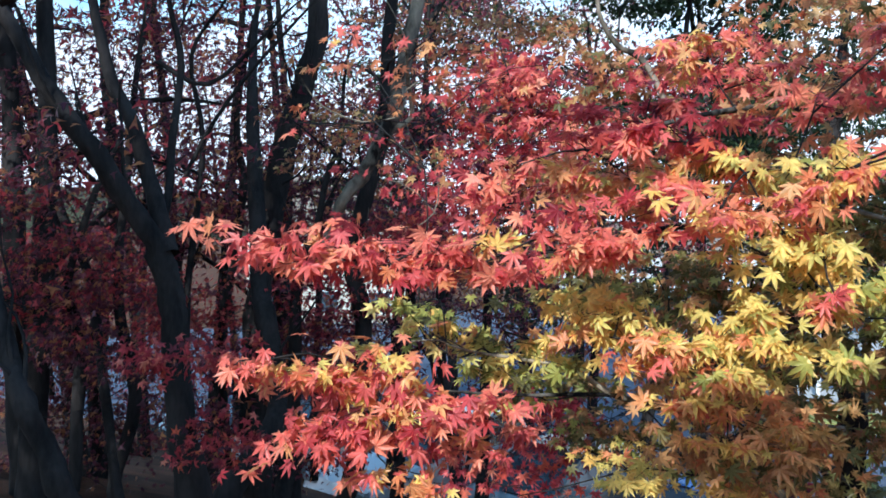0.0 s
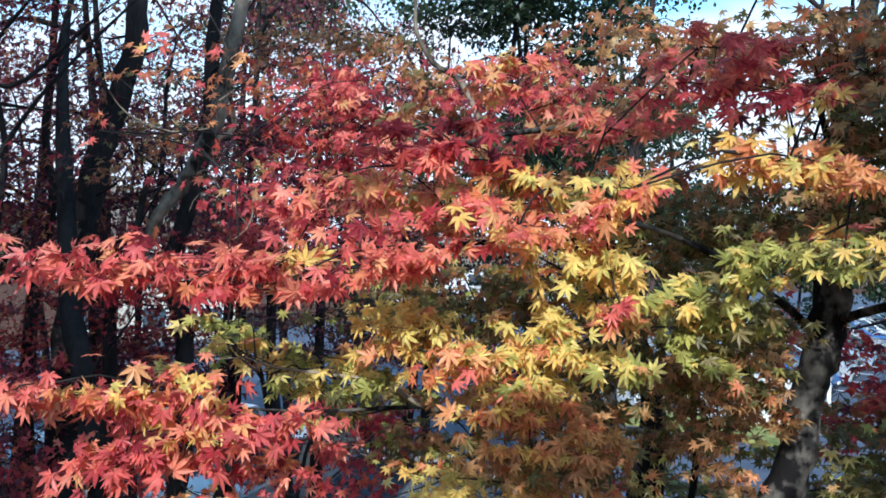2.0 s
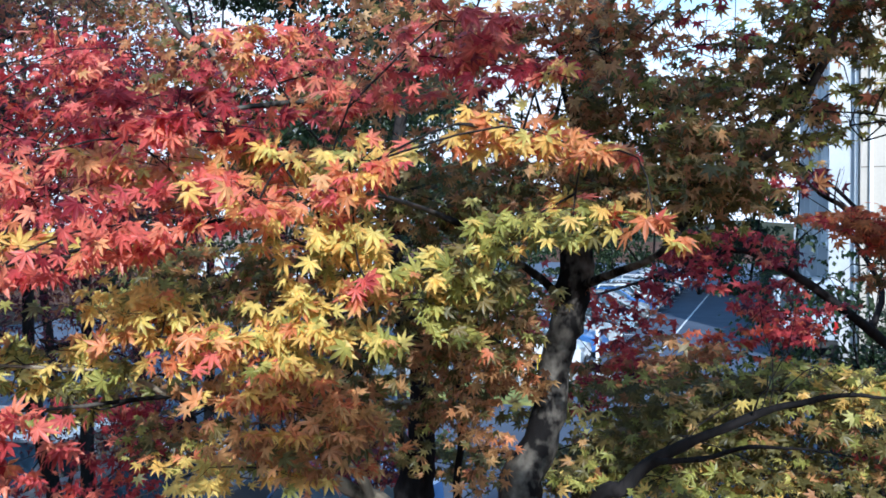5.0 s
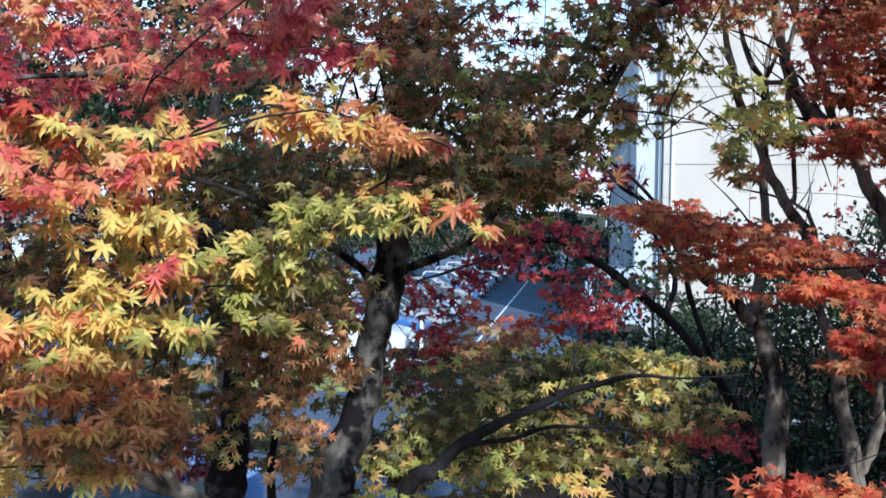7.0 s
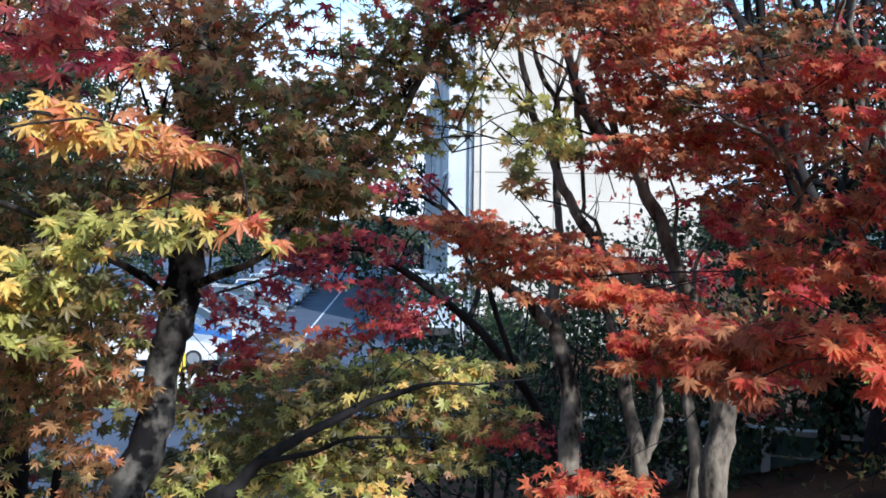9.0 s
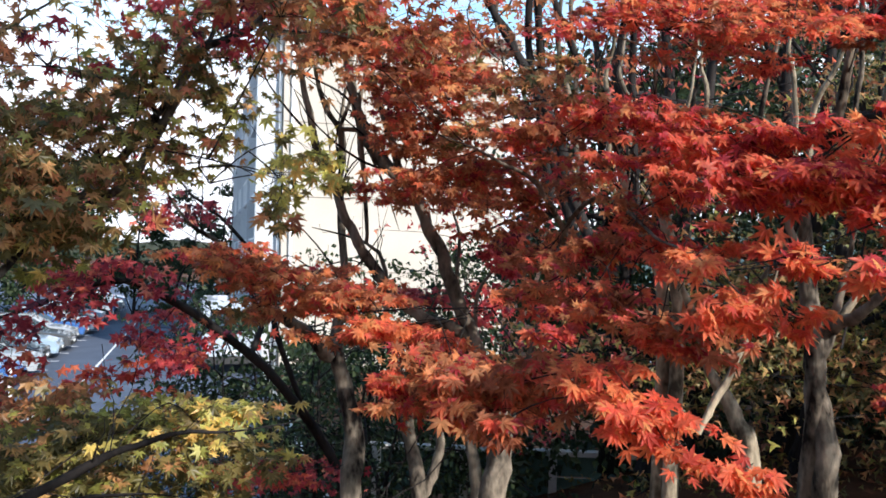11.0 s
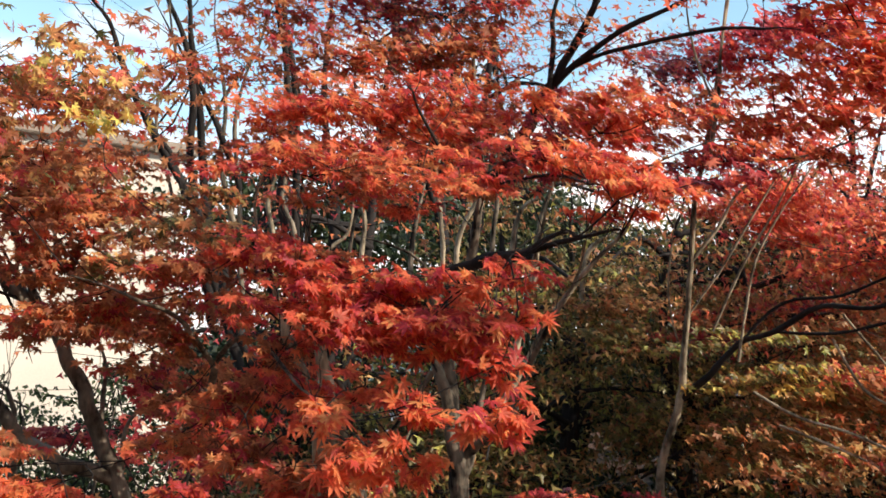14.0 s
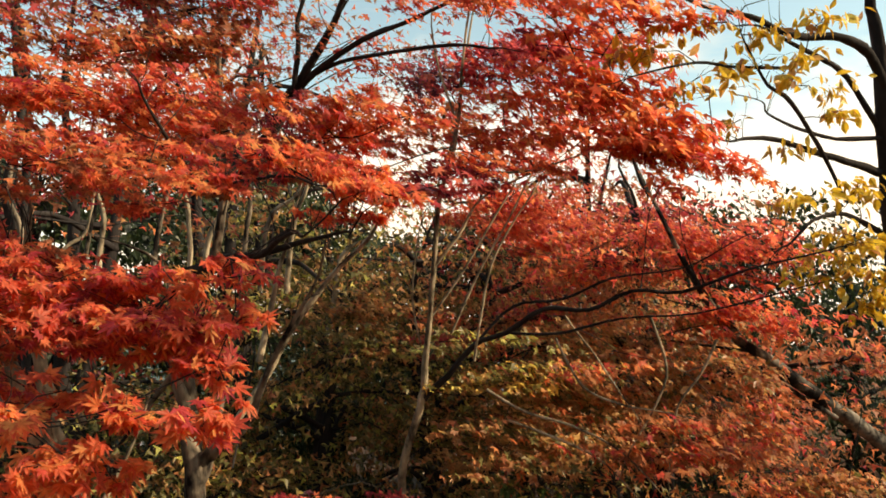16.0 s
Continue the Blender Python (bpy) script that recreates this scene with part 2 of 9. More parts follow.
def tube(points, radii, sides=7, seed=0, rough=0.08, fine=1.0):
    """A tapered, slightly uneven limb along a smooth line through the points."""
    rng = np.random.default_rng(seed)
    p, r = np.asarray(points, dtype=float), np.asarray(radii, dtype=float)
    dense, dr = [], []
    for i in range(len(p) - 1):
        a, b, c, d = p[max(i - 1, 0)], p[i], p[i + 1], p[min(i + 2, len(p) - 1)]
        m = max(1, int((4 if np.linalg.norm(c - b) > 0.12 else 2) * fine))
        for s in range(m):
            t = s / m
            dense.append(0.5 * (2 * b + (c - a) * t + (2 * a - 5 * b + 4 * c - d) * t * t + (3 * b - a - 3 * c + d) * t ** 3))
            dr.append(r[i] * (1 - t) + r[i + 1] * t)
    dense.append(p[-1]), dr.append(r[-1])
    dense, dr = np.array(dense), np.array(dr)
    if rough > 0:      # crooked growth
        kink = rng.normal(0, 1, dense.shape) * np.minimum(dr, 0.035)[:, None] * 0.24
        kink[1:-1] = (kink[:-2] + 2 * kink[1:-1] + kink[2:]) / 4
        kink[0] = kink[-1] = 0
        dense = dense + kink
    tan = np.gradient(dense, axis=0)
    tan /= np.linalg.norm(tan, axis=1)[:, None] + 1e-9
    ref = np.array((0.31, 0.95, 0.07))
    u = np.cross(tan, ref)
    u /= np.linalg.norm(u, axis=1)[:, None] + 1e-9
    v = np.cross(tan, u)
    ang = np.arange(sides) * 2 * math.pi / sides
    wob = 1 + rng.normal(0, rough, (len(dense), sides))
    rings = dense[:, None, :] + (dr[:, None] * wob)[:, :, None] * (np.cos(ang)[None, :, None] * u[:, None, :] + np.sin(ang)[None, :, None] * v[:, None, :])
    verts = rings.reshape(-1, 3)
    n = len(dense)
    i, j = np.meshgrid(np.arange(n - 1), np.arange(sides), indexing="ij")
    a, b = i * sides + j, i * sides + (j + 1) % sides
    quads = np.stack((a, b, b + sides, a + sides), axis=2).reshape(-1, 4)
    return verts, quads


LOT_Z = 2.05      # level of the car park


def hill(x, y):
    """Height of the ground: a wooded bank above a flat car park."""
    s = 0.42 * x + 0.91 * y - 0.36 * max(0, 0.91 * x - 0.42 * y - 2)
    k = min(max((s - 0.8) / 13.5, 0), 1)
    return LOT_Z + (5.1 - LOT_Z) * (1 - k * k * (3 - 2 * k))


def roots(x, y):
    """Level from which a tree on the bank grows: its stem stands deep in the slope."""
    return hill(x, y) - LOT_Z * (5.1 - hill(x, y)) / (5.1 - LOT_Z)


class Tree:
    """A tree: trunk and limbs along drawn lines, twigs that carry sprays of leaves."""

    def __init__(self, kind, label, x, y, seed, bark, face=(-0.62, -0.78, 0.1), category="tree", group="", forky=1.0):
        self.root = tagged(new(kind), label, category, group)
        z = hill(x, y)
        self.root.location = (x, y, z)
        self.at, self.bark, self.seed = np.array((x, y, z)), bark, seed
        self.rng = np.random.default_rng(seed)
        self.face = np.asarray(face) / np.linalg.norm(face)
        self.line, self.leaves, self.twigs, self.singles, self.forky, self.far = [], [], [], [], forky, False

    def limb(self, *points, name="limb", bark=None, label=""):
        p = np.array([q[:3] for q in points]) - self.at
        r = [q[3] for q in points]
        if r[-1] > 0.003:      # the end runs out into a thin curved shoot
            way = p[-1] - p[-2]
            way = way / np.linalg.norm(way)
            k = r[-1] * 22
            p = np.vstack((p, p[-1] + way * k + self.rng.normal(0, 0.12, 3) * k, p[-1] + way * k * 2 + self.rng.normal(0, 0.3, 3) * k))
            r = r + [r[-1] * 0.55, 0.002]
        self.seed += 1
        v, f = tube(p, r, 9 if max(r) > 0.05 else 6, self.seed)
        ob = new(name, mesh_from(name, v, f, [bark or self.bark], smooth=True))
        ob.parent = self.root
        if label:
            ob["label"] = label
        if self.forky > 0:
            self.fork(p, r, max(2, int(self.forky * 1.0 * len(p))), 2 if self.forky >= 1 else 1)
        for i in range(len(p) - 1):
            for s in (0.0, 0.33, 0.66):
                self.line.append(p[i] * (1 - s) + p[i + 1] * s)
        self.line.append(p[-1])
        return self

    def fork(self, p, r, count, depth):
        """Side branches that leave a limb, rise and fork again."""
        g = self.rng
        for c in range(count):
            i = int(g.integers(max(1, len(p) // 2), len(p) - 1))
            s = g.random()
            base, rb = p[i] * (1 - s) + p[i + 1] * s, r[i] * (1 - s) + r[i + 1] * s
            if rb < 0.003:
                continue
            way = p[i + 1] - p[i]
            way = way / (np.linalg.norm(way) + 1e-6) * 0.8 + g.normal(0, 0.55, 3) + np.array((0, 0, 0.3))
            way /= np.linalg.norm(way)
            k = min(max(rb * 30, 0.2), 0.9) * g.uniform(0.5, 1.2)
            q = [base]
            for m in range(4):
                way = way + g.normal(0, 0.22, 3) + np.array((0, 0, 0.05))
                way /= np.linalg.norm(way)
                q.append(q[-1] + way * k / 4)
            rr = max(min(rb * g.uniform(0.18, 0.36), 0.016), 0.0026)
            rs = [rr, rr * 0.8, rr * 0.6, rr * 0.42, 0.0015]
            self.twigs.append(tube(q, rs, 5 if rr > 0.006 else 3, self.seed, fine=0.5 if rr > 0.006 else 0.25))
            self.line += [q[2], q[4]]
            if depth > 1:
                self.fork(np.array(q), rs, int(g.integers(2, 5)), depth - 1)

    def trunk(self, *points, **kw):
        return self.limb(*points, name="trunk", **kw)

    def spray(self, x, y, z, wide, deep, high, turn, slope, n, mix, size=0.075, leaf="mid", singles=0, twig=0.0032, up=0.45, wild=0.42):
        """A tier of leaves: half width, depth and height, turned about z and tipped to its right by slope degrees."""
        rng = self.rng
        c = np.array((x, y, z)) - self.at
        ct, st = math.cos(radians(turn)), math.sin(radians(turn))
        ax = np.array((ct, st, 0)) * math.cos(radians(slope)) + np.array((0, 0, math.sin(radians(slope))))
        ay = np.array((-st, ct, 0))
        az = np.cross(ax, ay)
        basis = np.stack((ax * wide, ay * deep, az * high))
        if self.line and twig > 0:
            ln = np.array(self.line)
            gap = np.linalg.norm(ln - c, axis=1) + 0.6 * np.maximum(ln[:, 2] - c[2], 0)
            root = ln[np.argsort(gap)[int(rng.integers(0, min(5, len(ln))))]]
        else:
            root = c - ax * wide
        m = max(3, min(14, n // 13 + 2))
        ends = rng.normal(0, 0.55, (m, 3)).clip(-1, 1)
        ends[:, 2] = rng.uniform(-0.8, 0.8, m)
        ends = c + ends @ basis
        if twig > 0:
            mid = (root + c) / 2 + (rng.normal(0, 0.10, 3) + np.array((0, 0, 0.06))) * np.linalg.norm(c - root)
            self.twigs.append(tube([root, mid, c], [twig, twig * 0.8, twig * 0.55], 3 if self.far else 4, self.seed, fine=0.25 if self.far else 0.75))
            self.line += [mid, c]
            for e in ends[:3] if self.far else ends:
                k = (c * 0.5 + mid * 0.5) if rng.random() < 0.5 else c
                self.twigs.append(tube([k, (k + e) / 2 + rng.normal(0, 0.03, 3), e], [twig * 0.5, twig * 0.35, twig * 0.2], 3, self.seed, fine=0.25 if self.far else 0.5))
        u = rng.normal(0, 1, (n, 3))
        u /= np.linalg.norm(u, axis=1)[:, None]
        u *= rng.random(n)[:, None] ** 0.40 * np.where(rng.random(n) < 0.14, 1.3, 1.0)[:, None]
        pos = c + u @ basis
        # most leaves lie on thin fans at the twigs' ends, one above another
        k = rng.integers(0, m, n)
        fan = rng.normal(0, 1, (n, 3))
        fan /= np.linalg.norm(fan, axis=1)[:, None]
        fan *= (rng.random(n) ** 0.5)[:, None] * np.array((0.52, 0.55, 0.22 if m > 3 else 0.4))
        tilt = rng.normal(0, 0.12, m)
        fan[:, 2] += fan[:, 0] * tilt[k]
        fan[:, 2] -= 0.25 * (fan[:, 0] ** 2 + fan[:, 1] ** 2)
        pos = np.where((rng.random(n) < 0.8)[:, None], ends[k] + fan @ basis, pos)
        names, share = zip(*MIXES[mix])
        share = np.array(share) / sum(share)
        pick = rng.choice(len(names), n, p=share)
        frames = leaf_frames(rng, n, self.face, up, wild)
        sizes = size * rng.uniform(0.6, 1.12, n) * 0.62
        for i in range(n):
            if i < singles:
                self.singles.append((pos[i], frames[i], sizes[i], names[pick[i]]))
        self.leaves.append((leaf, pos[singles:], frames[singles:], sizes[singles:], [names[k] for k in pick[singles:]]))
        return self

    def done(self, name="crown", label=""):
        if self.twigs:
            vs, fs, k = [], [], 0
            for v, f in self.twigs:
                vs.append(v), fs.append(f + k)
                k += len(v)
            ob = new("branchwork", mesh_from("branchwork", np.concatenate(vs), np.concatenate(fs), [BARK_DARK_SHADED], smooth=True))
            ob.parent = self.root
            ob["kind"] = "stuff"
        colours = sorted({c for g in self.leaves for c in g[4]})
        vs, fs, mi, k = [], [], [], 0
        for kind, pos, fr, sz, cols in self.leaves:
            tv, tf = {"near": MAPLE, "seven": MAPLE_SEVEN, "mid": MAPLE_MID, "far": FAN, "ovate": OVATE, "blade": BLADE}[kind]
            n = len(pos)
            if not n:
                continue
            bend = self.rng.uniform(0.2, 1.5, (n, 1))
            local = np.repeat(tv[None], n, axis=0)
            local[:, :, 2] *= bend
            local[:, :, 0] *= self.rng.uniform(0.85, 1.1, (n, 1))
            v = np.einsum("nij,nkj->nki", fr, local) * sz[:, None, None] + pos[:, None, :]
            vs.append(v.reshape(-1, 3))
            fs.append((tf[None] + (k + np.arange(n) * len(tv))[:, None, None]).reshape(-1, 3))
            mi.append(np.repeat([colours.index(c) for c in cols], len(tf)))
            k += n * len(tv)
        if vs:
            ob = new(name, mesh_from(name, np.concatenate(vs), np.concatenate(fs), [LEAF[c] for c in colours], np.concatenate(mi)))
            ob.parent = self.root
            ob["kind"] = "stuff"
            if label:
                ob["label"] = label
        for p, fr, s, c in self.singles:
            ob = new("leaf", single_leaf(c))
            ob.parent = self.root
            m3 = Matrix([[float(q) for q in row] for row in fr])
            ob.matrix_basis = Matrix.LocRotScale(Vector([float(q) for q in p]), m3.to_quaternion(), (float(s),) * 3)
        return self.root


SINGLE = {}


def single_leaf(colour):
    """The shared mesh of a maple leaf that hangs by its own stalk."""
    if colour not in SINGLE:
        tv, tf = MAPLE
        stalk = np.array([(0.012, 0, 0), (-0.012, 0, 0), (0, -0.45, 0.1)], dtype=np.float32)
        v = np.concatenate((tv, stalk))
        f = np.concatenate((tf, [[len(tv), len(tv) + 1, len(tv) + 2]]))
        SINGLE[colour] = mesh_from("leaf_" + colour, v, f, [LEAF_PIECE[colour]])
    return SINGLE[colour]


# ---- ground, car park and buildings ----
# grey asphalt with the blue of skylight in shade put into its colour
ASPHALT_SKY_TINTED = surface("asphalt", (0.050, 0.064, 0.098), (0.085, 0.105, 0.150), 0.6, 0.85, 0.25, 40)
SOIL = surface("leaf_litter_soil", (0.022, 0.014, 0.010), (0.13, 0.055, 0.028), 1.4, 0.95, 0.8, 25)
PAVING = surface("pale_concrete_paving", (0.30, 0.29, 0.27), (0.50, 0.48, 0.44), 0.8, 0.9, 0.2, 30)
GRASS = surface("dry_grass", (0.10, 0.13, 0.035), (0.30, 0.30, 0.10), 3.0, 0.95, 0.8, 60)
CREAM = surface("cream_render", (0.42, 0.38, 0.325), (0.52, 0.475, 0.41), 0.35, 0.85, 0.06, 14)
GREY_WALL = surface("grey_painted_concrete", (0.40, 0.42, 0.45), (0.56, 0.58, 0.60), 0.5, 0.8, 0.08, 18)
JOINT = surface("panel_joint", (0.16, 0.14, 0.12), (0.24, 0.21, 0.18), 2.0, 0.9, 0.1, 30)
ROOFING = surface("brown_roofing", (0.13, 0.10, 0.08), (0.24, 0.19, 0.15), 1.0, 0.85, 0.2, 25)
WHITE_PAINT = surface("white_paint", (0.62, 0.63, 0.64), (0.80, 0.80, 0.79), 1.2, 0.5, 0.05, 30)
STEEL = surface("galvanised_steel", (0.30, 0.32, 0.34), (0.48, 0.50, 0.52), 3.0, 0.4, 0.05, 40, metal=0.8)
RUBBER = surface("tyre_rubber", (0.012, 0.012, 0.013), (0.030, 0.030, 0.032), 8, 0.85, 0.2, 60)
YELLOW = surface("yellow_sign_paint", (0.62, 0.42, 0.02), (0.80, 0.58, 0.04), 4, 0.5, 0.05, 40)
BLACK = surface("black_paint", (0.012, 0.012, 0.012), (0.03, 0.03, 0.03), 5, 0.5, 0.05, 40)
TEAL_ROOF = surface("weathered_green_sheet", (0.05, 0.09, 0.085), (0.10, 0.15, 0.14), 1.0, 0.6, 0.1, 20)


def glass(name, tint, rough=0.06):
    m, n, l, b = node_mat(name)
    b.inputs["Base Color"].default_value = (*tint, 1)
    b.inputs["Roughness"].default_value = rough
    b.inputs["Specular IOR Level"].default_value = 0.8
    return m


PANE = glass("dark_window_glass", (0.05, 0.07, 0.09))


def car_paint(name, colour):
    m, n, l, b = node_mat(name)
    ns, r = n.new("ShaderNodeTexNoise"), ramp(n, [(0.35, tuple(c * 0.82 for c in colour)), (0.7, colour)])
    ns.inputs["Scale"].default_value = 2.5
    l.new(ns.outputs[0], r.inputs[0])
    l.new(r.outputs[0], b.inputs["Base Color"])
    b.inputs["Roughness"].default_value, b.inputs["Coat Weight"].default_value = 0.35, 0.8
    return m


def box(bm, x0, y0, z0, x1, y1, z1, m=None):
    vs = [bm.verts.new(Vector(c) if m is None else m @ Vector(c)) for c in ((x0, y0, z0), (x1, y0, z0), (x1, y1, z0), (x0, y1, z0), (x0, y0, z1), (x1, y0, z1), (x1, y1, z1), (x0, y1, z1))]
    for f in ((3, 2, 1, 0), (4, 5, 6, 7), (0, 1, 5, 4), (1, 2, 6, 5), (2, 3, 7, 6), (3, 0, 4, 7)):
        bm.faces.new([vs[i] for i in f])
    return vs


def boxed(name, dims, material, parent, label="", bevel=0.0):
    bm = bmesh.new()
    box(bm, *dims)
    if bevel:
        bmesh.ops.bevel(bm, geom=bm.edges[:], offset=bevel, segments=2, affect="EDGES")
    return part(name, bm, material, parent, label)


# the ground: one sheet, fine over the bank, coarse out to the horizon
ticks = np.concatenate((np.array([-900, -500, -250, -120, -70]), np.arange(-45, 46, 0.75), np.array([55, 75, 120, 250, 500, 900])))
gx, gy = np.meshgrid(ticks, ticks, indexing="ij")
gz = np.zeros_like(gx)
for i in range(len(ticks)):
    for j in range(len(ticks)):
        h = hill(gx[i, j], gy[i, j])
        gz[i, j] = h + (0.10 * noise.noise(Vector((gx[i, j] * 0.5, gy[i, j] * 0.5, 3))) if h > LOT_Z + 0.02 else 0)
k = len(ticks)
ii, jj = np.meshgrid(np.arange(k - 1), np.arange(k - 1), indexing="ij")
quads = np.stack((ii * k + jj, (ii + 1) * k + jj, (ii + 1) * k + jj + 1, ii * k + jj + 1), axis=2).reshape(-1, 4)
tagged(new("ground", mesh_from("ground", np.stack((gx, gy, gz), axis=2), quads, [SOIL], smooth=True)), "brown leaf-littered soil on a wooded bank", "ground", kind="structure")

# the car park lies along its lane: u along the lane, w across it
LOT = pose(14.9, 24.8, LOT_Z, 0, 0, -42)          # local y runs up the lane, x across it, away from the parked cars


def slab(name, x0, y0, x1, y1, z0, z1, material, label, category, kind="structure"):
    bm = bmesh.new()
    box(bm, x0, y0, z0, x1, y1, z1)
    ob = part(name, bm, material, None)
    ob.matrix_world = LOT
    return tagged(ob, label, category, kind=kind)


slab("road", -30, -24, 8.3, 92, -0.06, 0.012, ASPHALT_SKY_TINTED, "grey asphalt of a car park lane, tinted blue as by skylight", "road")
slab("kerb", 8.3, -24, 8.45, 92, -0.06, 0.13, PAVING, "pale concrete kerb along the lane", "kerb")
slab("pavement", -8.4, -4.3, 1.7, -1.7, -0.06, 0.12, PAVING, "pale concrete pavement beside the parked cars", "pavement")
slab("grass_island", -7, -6.6, 0.7, -4.4, -0.06, 0.10, GRASS, "patch of dry yellow-green grass beside pavement", "grass")
slab("lane_line", 2.0, -1, 2.1, 45, 0.013, 0.018, WHITE_PAINT, "worn white line painted along the lane", "road marking")
for i in range(18):
    slab("bay_line", -4.6, -1.3 + i * 2.7, 0.4, -1.2 + i * 2.7, 0.013, 0.018, WHITE_PAINT, "white parking bay line on asphalt", "road marking")
for i in range(7):
    slab("bay_line", -11.8 + i * 2.7, -20.8, -11.7 + i * 2.7, -15.8, 0.013, 0.018, WHITE_PAINT, "white parking bay line on asphalt", "road marking")


def car(paint, label, estate=False):
    """A parked car with its nose along +x."""
    root = tagged(new("car"), label, "car", "cars parked in a row")
    half = 0.86
    rear = 0.16 if estate else 0.55
    side = [(-2.15, 0.30), (-2.2, 0.62), (-2.12, 0.92), (-1.5, 0.98), (0.75, 0.95), (1.55, 0.86), (2.05, 0.72), (2.15, 0.50), (2.1, 0.26)]
    bm = bmesh.new()
    rings = []
    for yy, sx, sz in ((-half, 0.965, 0.96), (-half + 0.12, 1.0, 1.0), (half - 0.12, 1.0, 1.0), (half, 0.965, 0.96)):
        rings.append([bm.verts.new((x * sx, yy, 0.28 + (z - 0.28) * sz)) for x, z in side])
    for a, b in zip(rings, rings[1:]):
        for i in range(len(side)):
            q = (i + 1) % len(side)
            bm.faces.new((a[i], a[q], b[q], b[i]))
    bm.faces.new(rings[0][::-1]), bm.faces.new(rings[-1])
    bmesh.ops.recalc_face_normals(bm, faces=bm.faces[:])
    part("body", bm, paint, root)
    bm = bmesh.new()
    foot, top = [(-2.05 + rear * 0.4, 0.93), (0.95, 0.92)], [(-2.0 + rear * 1.6, 1.44), (0.05, 1.45)]
    lo = [bm.verts.new((x, y, z)) for (x, z) in foot for y in (-0.78, 0.78)]
    hi = [bm.verts.new((x, y, z)) for (x, z) in top for y in (-0.6, 0.6)]
    for f in ((0, 1, 3, 2),):
        bm.faces.new([hi[i] for i in f])
    for a, b in ((0, 1), (1, 3), (3, 2), (2, 0)):
        bm.faces.new((lo[a], lo[b], hi[b], hi[a]))
    bmesh.ops.recalc_face_normals(bm, faces=bm.faces[:])
    bmesh.ops.bevel(bm, geom=bm.edges[:], offset=0.05, segments=2, affect="EDGES")
    part("cabin_glass", bm, PANE, root, "dark glass of the cabin")
    roof = boxed("roof", (-1.95 + rear * 1.6, -0.62, 1.42, 0.06, 0.62, 1.475), paint, root, bevel=0.02)
    for s in (-1, 1):
        for x0, x1 in ((0.93, 0.05), (-0.7, -0.72), (-1.9 + rear * 0.4, -1.9 + rear * 1.5)):
            bm = bmesh.new()
            a, b = Vector((x0, s * 0.785, 0.92)), Vector((x1, s * 0.61, 1.44))
            d = Vector((0.05, 0, 0))
            o = Vector((0, s * 0.012, 0))
            vs = [bm.verts.new(p) for p in (a - d, a + d, b + d, b - d, a - d + o, a + d + o, b + d + o, b - d + o)]
            for f in ((0, 1, 2, 3), (4, 5, 6, 7), (0, 1, 5, 4), (1, 2, 6, 5), (2, 3, 7, 6), (3, 0, 4, 7)):
                bm.faces.new([vs[i] for i in f])
            bmesh.ops.recalc_face_normals(bm, faces=bm.faces[:])
            part("pillar", bm, paint, root)
        boxed("headlight", (1.86, s * 0.62 - 0.17, 0.60, 2.13, s * 0.62 + 0.17, 0.74), STEEL, root, "clear headlight", bevel=0.03)
        boxed("mirror", (0.62, s * 0.95 - 0.09, 0.95, 0.76, s * 0.95 + 0.09, 1.08), paint, root, bevel=0.03)
        for x in (-1.32, 1.3):
            bm = bmesh.new()
            bmesh.ops.create_cone(bm, cap_ends=True, segments=20, radius1=0.31, radius2=0.31, depth=0.2, matrix=pose(x, s * 0.78, 0.31, 90))
            bmesh.ops.bevel(bm, geom=[e for e in bm.edges if e.calc_length() < 0.12 and len(e.link_faces) == 2], offset=0.03, segments=2, affect="EDGES")
            wheel = part("wheel", bm, RUBBER, root, "black tyre")
            bm = bmesh.new()
            bmesh.ops.create_cone(bm, cap_ends=True, segments=16, radius1=0.2, radius2=0.17, depth=0.03, matrix=pose(x, s * 0.885, 0.31, 90 * s))
            part("rim", bm, STEEL, wheel, "grey metal rim")
    boxed("bumper", (2.02, -0.72, 0.27, 2.19, 0.72, 0.46), BLACK, root, "dark lower bumper", bevel=0.04)
    boxed("number_plate", (2.165, -0.17, 0.40, 2.205, 0.17, 0.50), WHITE_PAINT, root, "blank white plate")
    return root


PAINTS = [("white", (0.72, 0.73, 0.74)), ("blue", (0.06, 0.16, 0.42)), ("silver", (0.42, 0.44, 0.46)), ("black", (0.02, 0.022, 0.026)), ("pale blue", (0.36, 0.48, 0.60)), ("dark grey", (0.09, 0.095, 0.10))]
CARS = []
for i, (nm, col) in enumerate(PAINTS):
    c = car(car_paint("car_paint_" + nm.replace(" ", "_"), col), nm + " car parked nose-out on asphalt", estate=i % 2 == 0)
    c.matrix_world = LOT @ pose(-2.0 + 0.12 * (i % 3), 0.15 + i * 2.7, 0.018, 0, 0, 1.5 * (-1) ** i)
    CARS.append(c)
for i in range(6, 17):
    copy_thing(CARS[(i * 5 + 2) % 6], LOT @ pose(-2.0 + 0.15 * (i % 3), 0.15 + i * 2.7, 0.018, 0, 0, 1.2 * (-1) ** i))
for i, q in enumerate((4, 2, 0, 5, 1)):
    copy_thing(CARS[q], LOT @ pose(-10.4 + i * 2.7, -18.4 + 0.1 * (i % 2), 0.018, 0, 0, -90 + 2 * (-1) ** i))
for i, q in enumerate((2, 0, 4, 3)):
    copy_thing(CARS[q], LOT @ pose(-7.4, 8.4 + i * 5.4, 0.018, 0, 0, 180))

